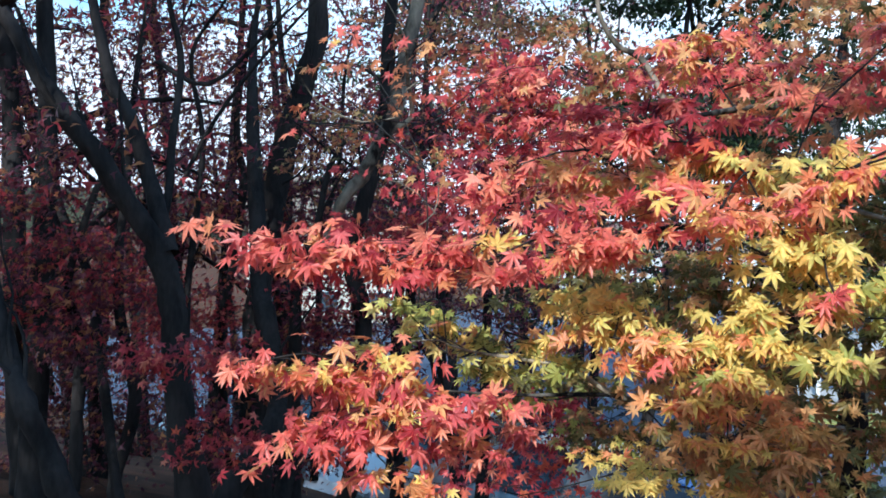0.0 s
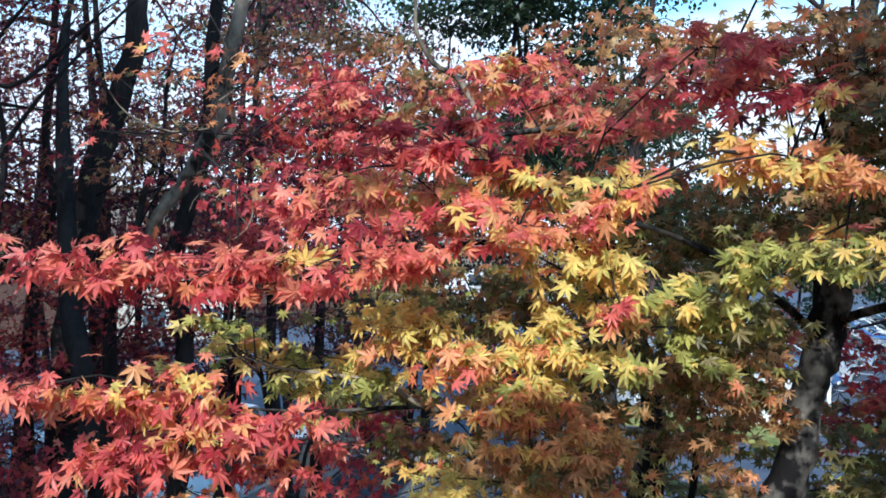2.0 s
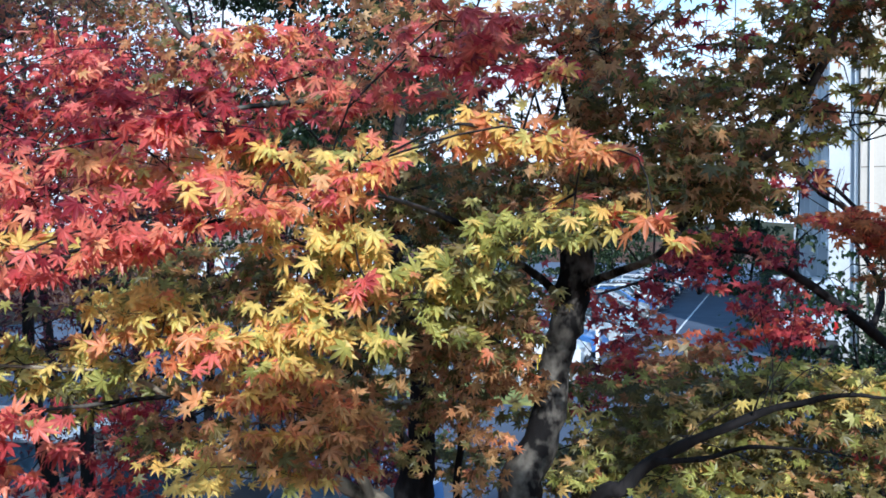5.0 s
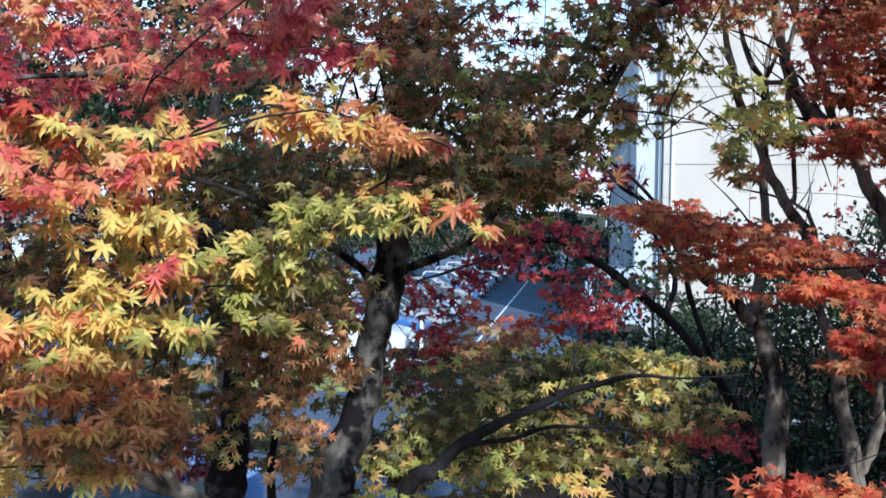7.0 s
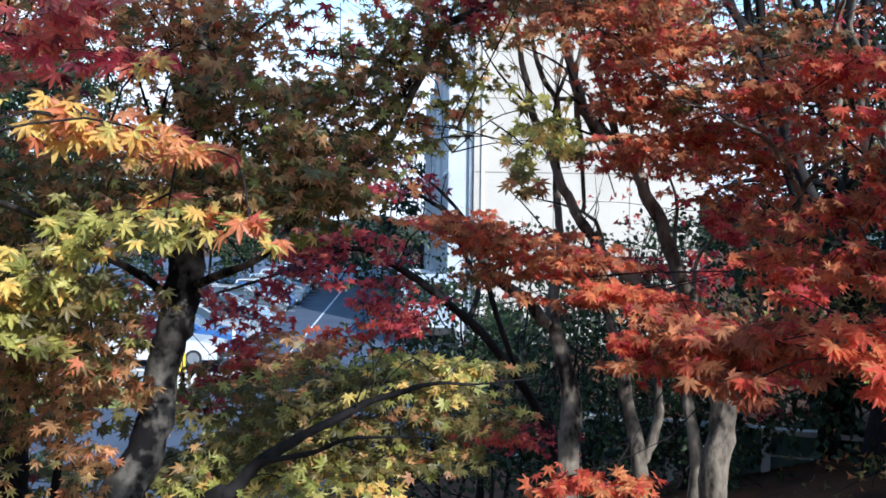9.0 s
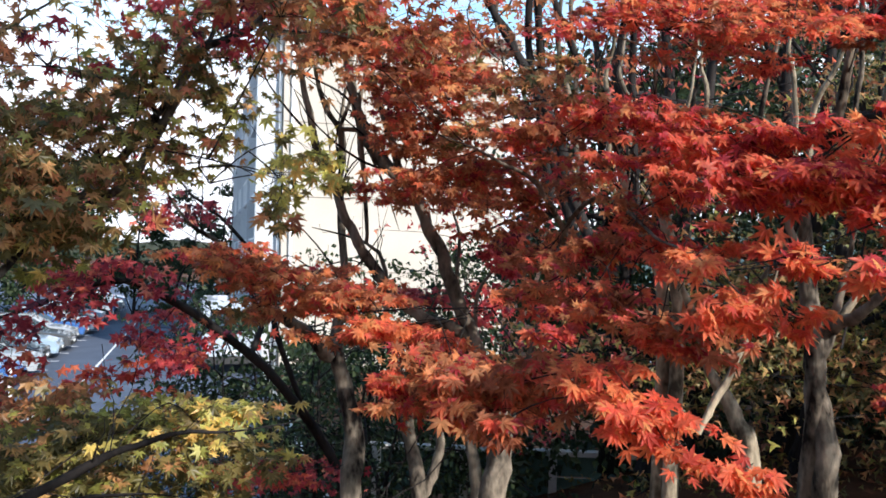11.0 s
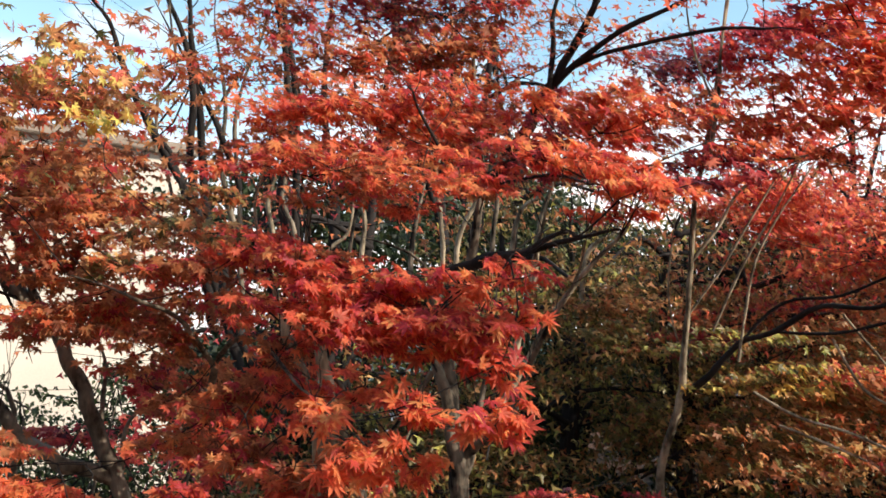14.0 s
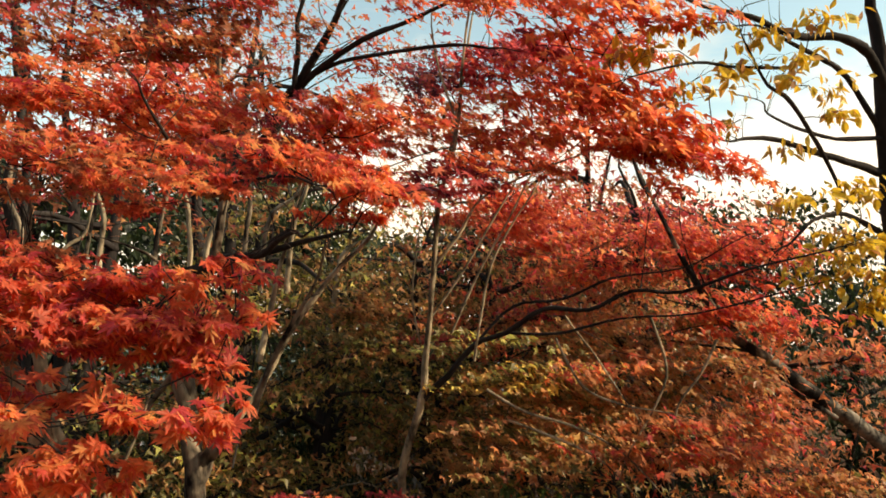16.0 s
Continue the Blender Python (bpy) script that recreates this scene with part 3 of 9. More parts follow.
# a small box truck stands by the apartment block
VAN_PAINT = car_paint("van_paint_pale_blue_grey", (0.46, 0.52, 0.60))
van = tagged(new("box_truck"), "pale blue-grey box truck parked by the apartment block", "truck")
van.matrix_world = LOT @ pose(7.1, 7.0, 0.018, 0, 0, 92) @ Matrix.Scale(1.5, 4)
boxed("body", (-1.65, -0.73, 0.32, 1.65, 0.73, 1.05), VAN_PAINT, van, bevel=0.06)
boxed("cargo_box", (-1.62, -0.72, 1.06, 1.0, 0.72, 1.88), VAN_PAINT, van, bevel=0.08)
boxed("windscreen", (1.0, -0.62, 1.08, 1.16, 0.62, 1.68), PANE, van, "dark windscreen", bevel=0.03)
boxed("rear_window", (-1.66, -0.55, 1.15, -1.61, 0.55, 1.62), PANE, van, "dark rear window", bevel=0.02)
boxed("bumper", (-1.74, -0.70, 0.28, -1.66, 0.70, 0.48), BLACK, van, "dark bumper", bevel=0.02)
boxed("number_plate", (-1.755, -0.16, 0.52, -1.735, 0.16, 0.62), WHITE_PAINT, van, "blank white plate")
for s in (-1, 1):
    boxed("side_window", (-0.2, s * 0.725 - 0.012, 1.18, 0.9, s * 0.725 + 0.012, 1.62), PANE, van, "dark side window", bevel=0.008)
    boxed("tail_light", (-1.67, s * 0.66 - 0.06, 0.62, -1.63, s * 0.66 + 0.06, 0.92), car_paint("tail_lamp_red", (0.45, 0.02, 0.02)), van, "red tail light", bevel=0.01)
    for x in (-1.1, 1.15):
        bm = bmesh.new()
        bmesh.ops.create_cone(bm, cap_ends=True, segments=20, radius1=0.28, radius2=0.28, depth=0.18, matrix=pose(x, s * 0.66, 0.28, 90))
        wheel = part("wheel", bm, RUBBER, van, "black tyre")
        bm = bmesh.new()
        bmesh.ops.create_cone(bm, cap_ends=True, segments=16, radius1=0.17, radius2=0.15, depth=0.03, matrix=pose(x, s * 0.755, 0.28, 90 * s))
        part("rim", bm, STEEL, wheel, "grey metal rim")

# yellow and black warning board on a white block, with a white rail beside it
board = tagged(new("warning_board"), "yellow warning board with black stripes on white block", "sign")
board.matrix_world = LOT @ pose(-0.39, -3.75, 0.12, 0, 0, -10)
boxed("block", (-0.7, -0.35, 0, 0.7, 0.35, 0.32), WHITE_PAINT, board, "white concrete block", bevel=0.03)
boxed("panel", (-0.23, -0.04, 0.33, 0.23, 0.04, 0.86), YELLOW, board, bevel=0.01)
for i in range(4):
    boxed("stripe", (-0.20 + i * 0.115, -0.046, 0.36, -0.165 + i * 0.115, 0.046, 0.83), BLACK, board, "black stripe")
rail = tagged(new("barrier_rail"), "low white metal barrier on pavement", "barrier")
rail.matrix_world = LOT @ pose(-1.9, -3.95, 0.12, 0, 0, -12)
for x in (-1.0, 1.0):
    boxed("post", (x - 0.04, -0.04, 0, x + 0.04, 0.04, 0.9), WHITE_PAINT, rail, bevel=0.01)
boxed("crossbar", (-1.05, -0.03, 0.82, 1.05, 0.03, 0.9), WHITE_PAINT, rail, bevel=0.01)
boxed("crossbar", (-1.0, -0.03, 0.4, 1.0, 0.03, 0.46), WHITE_PAINT, rail, bevel=0.01)
for dx, dy in ((-4.3, -3.7), (0.9, -2.1)):
    post = tagged(new("marker_post"), "slim white marker post by the kerb", "post")
    post.matrix_world = LOT @ pose(dx, dy, 0.1)
    boxed("shaft", (-0.05, -0.05, 0, 0.05, 0.05, 1.5), WHITE_PAINT, post, bevel=0.01)

# apartment block: plain sunlit gable, balconies down the long shaded side
GABLE, LONG, TALL = 9.2, 34.0, 15.4
block = tagged(new("apartment_block"), "five-storey cream apartment block with plain gable end", "building")
block.matrix_world = Matrix(((0.743, 0.669, 0, 24.9), (-0.669, 0.743, 0, 22.5), (0, 0, 1, 0), (0, 0, 0, 1)))
boxed("wall", (0, 0, 0, GABLE, LONG, TALL), CREAM, block, "cream rendered wall")
boxed("roof", (-0.55, -0.45, TALL, GABLE + 0.55, LONG + 0.45, TALL + 0.45), ROOFING, block, "flat brown roof edge", bevel=0.04)
for i in range(1, 6):
    boxed("panel_joint", (0.02, -0.012, i * 2.95 + 0.1, GABLE - 0.02, -0.002, i * 2.95 + 0.135), JOINT, block)
for x in (3.2, 6.3):
    boxed("panel_joint", (x, -0.010, 0.1, x + 0.03, -0.002, TALL), JOINT, block)
boxed("downpipe", (0.28, -0.14, 0, 0.40, -0.03, TALL), WHITE_PAINT, block, "white rainwater pipe", bevel=0.02)
boxed("downpipe", (-0.16, 0.25, 0, -0.04, 0.37, TALL), WHITE_PAINT, block, "white rainwater pipe", bevel=0.02)
for f in range(5):
    z = f * 2.95 + 0.35
    for b in range(5):
        y = 1.0 + b * 6.4
        bal = boxed("balcony", (-0.95, y, z - 0.16, -0.003, y + 5.2, z), GREY_WALL, block, "grey concrete balcony", bevel=0.02)
        boxed("rail", (-0.94, y + 0.03, z + 1.02, -0.88, y + 5.17, z + 1.09), WHITE_PAINT, bal)
        for q in range(12):
            boxed("baluster", (-0.93, y + 0.08 + q * 0.455, z, -0.89, y + 0.12 + q * 0.455, z + 1.03), WHITE_PAINT, bal)
        boxed("screen", (-0.93, y - 0.04, z, -0.01, y, z + 2.6), GREY_WALL, bal, "grey dividing screen")
        win = boxed("window", (-0.06, y + 0.9, z + 0.05, -0.003, y + 4.3, z + 2.1), WHITE_PAINT, block, "white framed balcony window")
        for q in range(2):
            boxed("pane", (-0.075, y + 1.0 + q * 1.66, z + 0.14, -0.063, y + 2.56 + q * 1.66, z + 2.0), PANE, win)
for y in (0.5, 6.9, 13.3, 19.7, 26.1):
    boxed("duct", (-1.0, y, 0.0, -0.02, y + 0.34, TALL - 0.2), GREY_WALL, block, "grey vertical duct", bevel=0.02)


def house(x, y, turn, wide, deep, tall, roof_h, wall, roof, label, z=0.0):
    """A plain far house: walls, pitched roof, windows with sills."""
    h = tagged(new("house"), label, "house")
    h.matrix_world = pose(x, y, z, 0, 0, turn)
    boxed("wall", (-wide / 2, -deep / 2, 0, wide / 2, deep / 2, tall), wall, h)
    bm = bmesh.new()
    e, t = 0.5, 0.14
    for s in (-1, 1):
        a = [(-wide / 2 - e, s * (deep / 2 + e), tall - 0.15), (wide / 2 + e, s * (deep / 2 + e), tall - 0.15), (wide / 2 + e, 0, tall + roof_h), (-wide / 2 - e, 0, tall + roof_h)]
        lo = [bm.verts.new(q) for q in a]
        up = [bm.verts.new((q[0], q[1], q[2] + t)) for q in a]
        for f in ((0, 1, 2, 3),):
            bm.faces.new([lo[i] for i in f]), bm.faces.new([up[i] for i in f])
        for i in range(4):
            bm.faces.new((lo[i], lo[(i + 1) % 4], up[(i + 1) % 4], up[i]))
    bmesh.ops.recalc_face_normals(bm, faces=bm.faces[:])
    part("roof", bm, roof, h)
    bm = bmesh.new()
    for s in (-1, 1):
        vs = [bm.verts.new((s * wide / 2 * 0.995, yy, zz)) for yy, zz in ((-deep / 2, tall), (deep / 2, tall), (0, tall + roof_h))]
        bm.faces.new(vs)
    part("gable", bm, wall, h)
    n = max(2, int(wide / 2.6))
    for f in range(max(1, int(tall / 2.7))):
        for i in range(n):
            for s in (-1, 1):
                x0 = -wide / 2 + (i + 0.28) * wide / n
                win = boxed("window", (x0, s * deep / 2 - 0.05, f * 2.7 + 0.95, x0 + wide / n * 0.45, s * deep / 2 + 0.05, f * 2.7 + 2.1), WHITE_PAINT, h)
                boxed("pane", (x0 + 0.07, s * deep / 2 - 0.065, f * 2.7 + 1.02, x0 + wide / n * 0.45 - 0.07, s * deep / 2 + 0.065, f * 2.7 + 2.03), PANE, win)
    return h


house(-10, 46, 12, 8, 9, 5.6, 2.4, CREAM, ROOFING, "two-storey cream house beyond the car park", 1.6)
house(13, 75, -8, 16, 9, 5.6, 2.4, GREY_WALL, ROOFING, "pale grey house beyond the car park")
house(40, 6, -80, 12, 9, 5.4, 2.4, GREY_WALL, TEAL_ROOF, "grey house with greenish roof behind trees")
house(44, -14, -110, 13, 9, 5.6, 2.2, GREY_WALL, ROOFING, "pale house with brown roof behind trees", 2.2)

# overhead wires between slim poles by the lane end
for n_, (ax, ay, bx, by) in enumerate(((30, 62, 58, 60),)):
    wire = tagged(new("utility_line"), "overhead wires strung between two grey poles", "utility line")
    for q, (x, y) in enumerate(((ax, ay), (bx, by))):
        bm = bmesh.new()
        bmesh.ops.create_cone(bm, cap_ends=True, segments=12, radius1=0.16, radius2=0.11, depth=10, matrix=pose(x, y, 5))
        part("pole", bm, GREY_WALL, wire, "grey concrete pole")
    for z in (7.0, 7.9):
        pts = [(ax + (bx - ax) * s / 8, ay + (by - ay) * s / 8, z - 0.5 * (1 - (s / 4 - 1) ** 2)) for s in range(9)]
        v, f = tube(pts, [0.012] * 9, 5, n_, 0.0)
        ob = new("cable", mesh_from("cable", v, f, [BLACK], smooth=True))
        ob.parent = wire

# distant wooded hills
HILLS = surface("far_woods", (0.018, 0.028, 0.018), (0.060, 0.058, 0.034), 0.06, 0.95, 0.6, 1.2)
rng = np.random.default_rng(5)
ang = np.linspace(0, 2 * math.pi, 181)[:-1]
prof = 14 + 6 * np.sin(ang * 3 + 1) + 4 * np.sin(ang * 7) + rng.normal(0, 0.9, 180)
hv, hf = [], []
for q, (rad, zz) in enumerate(((330, 0.0), (350, 0.55), (380, 1.0), (460, 0.9))):
    for a, p_ in zip(ang, prof):
        hv.append((rad * math.cos(a), rad * math.sin(a), p_ * zz - 0.5))
for q in range(3):
    for i in range(180):
        hf.append((q * 180 + i, q * 180 + (i + 1) % 180, (q + 1) * 180 + (i + 1) % 180, (q + 1) * 180 + i))
tagged(new("backdrop", mesh_from("far_hills", hv, hf, [HILLS], smooth=True)), "distant low wooded hills", "hills", kind="structure")


# ---- trees further off ----
def grove_tree(kind, label, x, y, tall, spread, low, mix, n, seed, bark=None, size=0.10, leaf="mid", clumps=22, stems=1, trunk_r=0.11, flat=0.45):
    """A whole tree: forking stems, limbs out to clumps of leaves in uneven tiers."""
    t = Tree(kind, label, x, y, seed, bark or BARK_DARK_SHADED, forky=0.5 if kind == "maple_tree" else 0.0)
    t.far = True
    r = t.rng
    z0 = roots(x, y) if "tree" in kind or "on the bank" in label else hill(x, y)
    heads = []
    for s in range(stems):
        lean = r.normal(0, 0.10, 2) * tall
        pts = [(x + 0.15 * s, y - 0.1 * s, z0 - 0.08, trunk_r * 1.5)]
        for q in (0.08, 0.25, 0.45, 0.65, 0.85, 1.0):
            pts.append((x + 0.15 * s + lean[0] * q + r.normal(0, 0.05), y - 0.1 * s + lean[1] * q + r.normal(0, 0.05), z0 + tall * q, trunk_r * (1 - 0.85 * q)))
        t.trunk(*pts)
        heads.append(pts)
    for c in range(clumps):
        pts = heads[c % stems]
        k_ = r.uniform(low, 1.0)
        i = min(int(k_ * 6), 5)
        bx, by, bz = pts[i + 1][:3] if i + 1 < len(pts) else pts[-1][:3]
        a = r.uniform(0, 2 * math.pi)
        reach = spread * math.sqrt(r.uniform(0.05, 1)) * (1.05 - 0.6 * max(0, (k_ - low) / (1 - low)) ** 2)
        cx, cy, cz = bx + reach * math.cos(a), by + reach * math.sin(a), z0 + tall * k_ + r.uniform(-0.05, 0.12) * tall
        if c % 2 == 0:
            t.limb((bx, by, bz - 0.1 * tall * r.random(), trunk_r * 0.35), ((bx + cx) / 2, (by + cy) / 2, (bz + cz) / 2 + 0.1, trunk_r * 0.22), (cx, cy, cz, 0.008))
        w_ = spread * r.uniform(0.28, 0.5)
        t.spray(cx, cy, cz, w_, w_, w_ * flat, r.uniform(0, 180), r.uniform(-12, 12), n // clumps, mix, size=size, leaf=leaf, twig=0.012, up=0.35, wild=0.6)
    t.done()
    return t


def bearing(deg, dist):
    return 0.3 - math.sin(radians(deg)) * dist, -0.1 + math.cos(radians(deg)) * dist


GROVE = (
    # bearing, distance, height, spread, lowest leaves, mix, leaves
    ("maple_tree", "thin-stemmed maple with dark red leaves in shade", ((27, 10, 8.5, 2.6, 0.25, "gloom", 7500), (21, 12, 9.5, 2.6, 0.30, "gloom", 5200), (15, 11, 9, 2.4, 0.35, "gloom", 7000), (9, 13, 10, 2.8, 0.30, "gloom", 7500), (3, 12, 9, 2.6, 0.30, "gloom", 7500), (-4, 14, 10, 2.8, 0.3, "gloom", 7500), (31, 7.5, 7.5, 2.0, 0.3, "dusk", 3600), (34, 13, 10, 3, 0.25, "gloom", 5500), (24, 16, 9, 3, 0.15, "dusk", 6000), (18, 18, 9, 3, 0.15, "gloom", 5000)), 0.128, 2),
    ("evergreen_tree", "tall dark evergreen with small glossy leaves", ((-8, 15, 12, 2.6, 0.42, "green", 15000), (-13, 17, 12.5, 2.8, 0.42, "green", 15000), (-18, 20, 13, 2.8, 0.42, "green", 15000), (-2, 20, 13, 3.0, 0.45, "green", 12000), (-23, 25, 13, 2.8, 0.42, "green", 11000), (3, 19, 12, 2.6, 0.5, "green", 8000)), 0.21, 1),
    ("evergreen_tree", "dense dark evergreen at the wood's edge", ((-71, 11, 5.2, 1.9, 0.04, "green", 6800), (-75, 12, 5.8, 2.5, 0.04, "green", 8200), (-82, 13, 5.6, 2.6, 0.03, "green", 15937), (-69, 15, 7.0, 2.2, 0.1, "green", 4200), (-89, 13, 4.0, 2.6, 0.02, "green", 14875), (-97, 13, 3.6, 2.6, 0.02, "green", 12750), (-105, 13, 3.6, 2.8, 0.02, "green", 10625), (-113, 13, 3.4, 2.8, 0.02, "green", 10625), (-121, 13, 3.4, 2.8, 0.02, "green", 9562), (-108, 18, 4.2, 3.0, 0.02, "green", 8500), (-117, 19, 4.2, 3.0, 0.02, "green", 8500), (-78, 17, 7.0, 3.2, 0.1, "green", 12750)), 0.205, 1),
    # dark olive mixes put the hollow's shade into the leaf colour
    ("maple_tree", "olive-bronze maple behind the front trees", ((-81, 8.5, 3.8, 1.9, 0.10, "shade", 6000), (-88, 8.8, 3.2, 1.9, 0.10, "moss", 4500), (-95, 8.5, 3.0, 1.8, 0.10, "shade", 4500), (-102, 9, 3.2, 2.0, 0.10, "bronze", 4800), (-110, 8.5, 3.2, 2.0, 0.10, "rusty", 4500), (-75, 9, 3.2, 1.8, 0.08, "shade", 5000)), 0.115, 2),
    ("maple_tree", "scarlet maple behind the front trees", ((-72, 8.5, 6.2, 2.1, 0.55, "rusty", 2600), (-80, 9.5, 6.8, 2.2, 0.6, "rusty", 2600), (-70, 9.8, 5.4, 1.7, 0.25, "wine", 2200), (-97, 10.5, 3.6, 2.0, 0.2, "bronze", 4000), (-106, 10, 4.2, 2.0, 0.25, "fire", 4500)), 0.115, 2),
    ("maple_tree", "purple-leaved maple further up the bank", ((-89.5, 13, 6.6, 1.3, 0.55, "dusk", 3000),), 0.08, 1),
)
seed = 300
for kind, label, rows, size, stems in GROVE:
    for b_, d_, tall, spread, low, mix, n in rows:
        seed += 7
        grove_tree(kind, label, *bearing(b_, d_), tall, spread, low, mix, n, seed, size=size, leaf="blade" if mix == "green" else "far", stems=stems, trunk_r=0.09 + 0.004 * tall, clumps=18 if "edge" in label else 22)

# unseen trees added behind the viewpoint, whose shade falls on the left of the grove
for q, (x, y, tall, spread) in enumerate(((-5.6, -2.2, 10.5, 1.9), (-9.0, -2.0, 12.0, 2.8), (-7.0, 3.0, 10.5, 2.2), (-5.2, -5.5, 12.5, 1.7), (-11.5, 4.5, 11.5, 3.8), (-3.95, -2.6, 9.5, 0.95), (-4.4, -4.4, 11.5, 1.1))):
    grove_tree("evergreen_tree", "unseen broad evergreen tree added on top of the bank for shade", x, y, tall, spread, 0.2, "green", 15000, 500 + q, size=0.2, leaf="blade", trunk_r=0.2, clumps=34)

# unseen evergreens added beside the path, whose shade falls into the hollow behind the red maples
for q, (x, y, tall, spread) in enumerate(((8.2, -9.0, 8.0, 2.2), (11.0, -12.0, 9.5, 2.6))):
    grove_tree("evergreen_tree", "unseen broad evergreen tree added beside the wood for shade", x, y, tall, spread, 0.12, "green", 6500, 540 + q, size=0.2, leaf="blade", trunk_r=0.18, clumps=34)

# an unseen broadleaf evergreen added at the viewpoint's back; its boughs reach overhead and shade the near trunk and
# leaves
overhead = Tree("evergreen_tree", "unseen tall broadleaf evergreen added behind the viewpoint for shade", 0.3, -5.5, 520, BARK_DARK_SHADED, forky=0.0)
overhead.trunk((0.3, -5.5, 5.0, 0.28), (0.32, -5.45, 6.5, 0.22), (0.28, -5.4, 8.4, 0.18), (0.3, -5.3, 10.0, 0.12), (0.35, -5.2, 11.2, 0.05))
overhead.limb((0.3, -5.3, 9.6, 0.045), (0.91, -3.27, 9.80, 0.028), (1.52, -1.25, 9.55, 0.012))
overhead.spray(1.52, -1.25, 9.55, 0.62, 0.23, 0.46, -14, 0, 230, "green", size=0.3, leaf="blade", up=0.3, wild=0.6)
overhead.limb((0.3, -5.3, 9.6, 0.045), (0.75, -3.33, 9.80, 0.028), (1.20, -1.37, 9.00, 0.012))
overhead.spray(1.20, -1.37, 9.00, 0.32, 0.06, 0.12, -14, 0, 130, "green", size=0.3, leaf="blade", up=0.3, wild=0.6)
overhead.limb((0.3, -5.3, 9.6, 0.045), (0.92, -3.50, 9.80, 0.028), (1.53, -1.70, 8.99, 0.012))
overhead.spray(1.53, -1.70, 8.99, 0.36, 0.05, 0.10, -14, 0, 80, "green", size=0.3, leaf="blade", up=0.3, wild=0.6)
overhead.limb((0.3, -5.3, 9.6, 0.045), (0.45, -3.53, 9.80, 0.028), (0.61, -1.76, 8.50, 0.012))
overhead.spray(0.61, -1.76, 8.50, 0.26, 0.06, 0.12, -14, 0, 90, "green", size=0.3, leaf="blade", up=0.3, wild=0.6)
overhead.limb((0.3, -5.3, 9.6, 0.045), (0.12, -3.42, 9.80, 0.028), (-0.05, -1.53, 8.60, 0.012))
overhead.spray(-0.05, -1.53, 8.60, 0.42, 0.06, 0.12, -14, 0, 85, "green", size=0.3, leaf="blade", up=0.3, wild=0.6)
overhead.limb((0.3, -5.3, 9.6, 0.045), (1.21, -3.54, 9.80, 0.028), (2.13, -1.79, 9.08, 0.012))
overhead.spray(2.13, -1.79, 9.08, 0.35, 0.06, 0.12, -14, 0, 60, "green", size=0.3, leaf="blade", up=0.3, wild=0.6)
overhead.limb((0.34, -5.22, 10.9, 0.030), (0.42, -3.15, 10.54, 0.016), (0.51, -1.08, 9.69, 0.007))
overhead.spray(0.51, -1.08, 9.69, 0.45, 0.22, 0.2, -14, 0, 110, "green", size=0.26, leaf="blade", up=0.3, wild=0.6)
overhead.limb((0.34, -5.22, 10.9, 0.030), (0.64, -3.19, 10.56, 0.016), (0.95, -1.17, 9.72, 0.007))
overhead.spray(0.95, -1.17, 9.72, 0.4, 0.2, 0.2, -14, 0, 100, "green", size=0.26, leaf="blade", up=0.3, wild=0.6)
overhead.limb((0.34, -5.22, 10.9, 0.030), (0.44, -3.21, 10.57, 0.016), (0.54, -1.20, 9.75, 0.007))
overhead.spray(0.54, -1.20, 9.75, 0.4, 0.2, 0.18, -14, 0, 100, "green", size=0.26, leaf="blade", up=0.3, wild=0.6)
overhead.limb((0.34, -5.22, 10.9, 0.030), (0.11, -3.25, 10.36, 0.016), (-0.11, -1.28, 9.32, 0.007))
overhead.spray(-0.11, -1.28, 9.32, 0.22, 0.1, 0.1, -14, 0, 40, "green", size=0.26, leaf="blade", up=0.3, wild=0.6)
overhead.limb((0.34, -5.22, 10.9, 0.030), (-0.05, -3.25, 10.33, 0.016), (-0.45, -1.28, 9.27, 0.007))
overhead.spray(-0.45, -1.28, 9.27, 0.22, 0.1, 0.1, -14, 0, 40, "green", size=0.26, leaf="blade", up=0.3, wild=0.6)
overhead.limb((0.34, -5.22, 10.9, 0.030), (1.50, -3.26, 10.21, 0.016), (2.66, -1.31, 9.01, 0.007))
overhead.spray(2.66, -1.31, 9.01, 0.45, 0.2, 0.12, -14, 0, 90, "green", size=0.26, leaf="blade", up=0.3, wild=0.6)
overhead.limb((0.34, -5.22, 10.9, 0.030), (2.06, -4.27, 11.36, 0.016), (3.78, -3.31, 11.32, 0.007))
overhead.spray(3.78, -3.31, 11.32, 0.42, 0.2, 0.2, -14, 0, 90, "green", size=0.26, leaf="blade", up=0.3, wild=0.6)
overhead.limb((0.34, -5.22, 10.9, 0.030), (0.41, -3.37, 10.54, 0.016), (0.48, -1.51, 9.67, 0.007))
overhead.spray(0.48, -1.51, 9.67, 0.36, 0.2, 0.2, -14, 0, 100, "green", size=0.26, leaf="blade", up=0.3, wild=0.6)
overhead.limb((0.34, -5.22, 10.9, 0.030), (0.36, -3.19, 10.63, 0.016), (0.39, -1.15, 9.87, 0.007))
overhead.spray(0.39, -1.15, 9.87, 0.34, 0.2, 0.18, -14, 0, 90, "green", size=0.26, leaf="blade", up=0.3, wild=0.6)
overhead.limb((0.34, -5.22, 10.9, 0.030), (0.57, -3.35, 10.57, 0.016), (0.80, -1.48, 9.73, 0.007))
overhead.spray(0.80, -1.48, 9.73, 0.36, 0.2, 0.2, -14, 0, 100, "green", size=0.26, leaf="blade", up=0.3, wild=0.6)
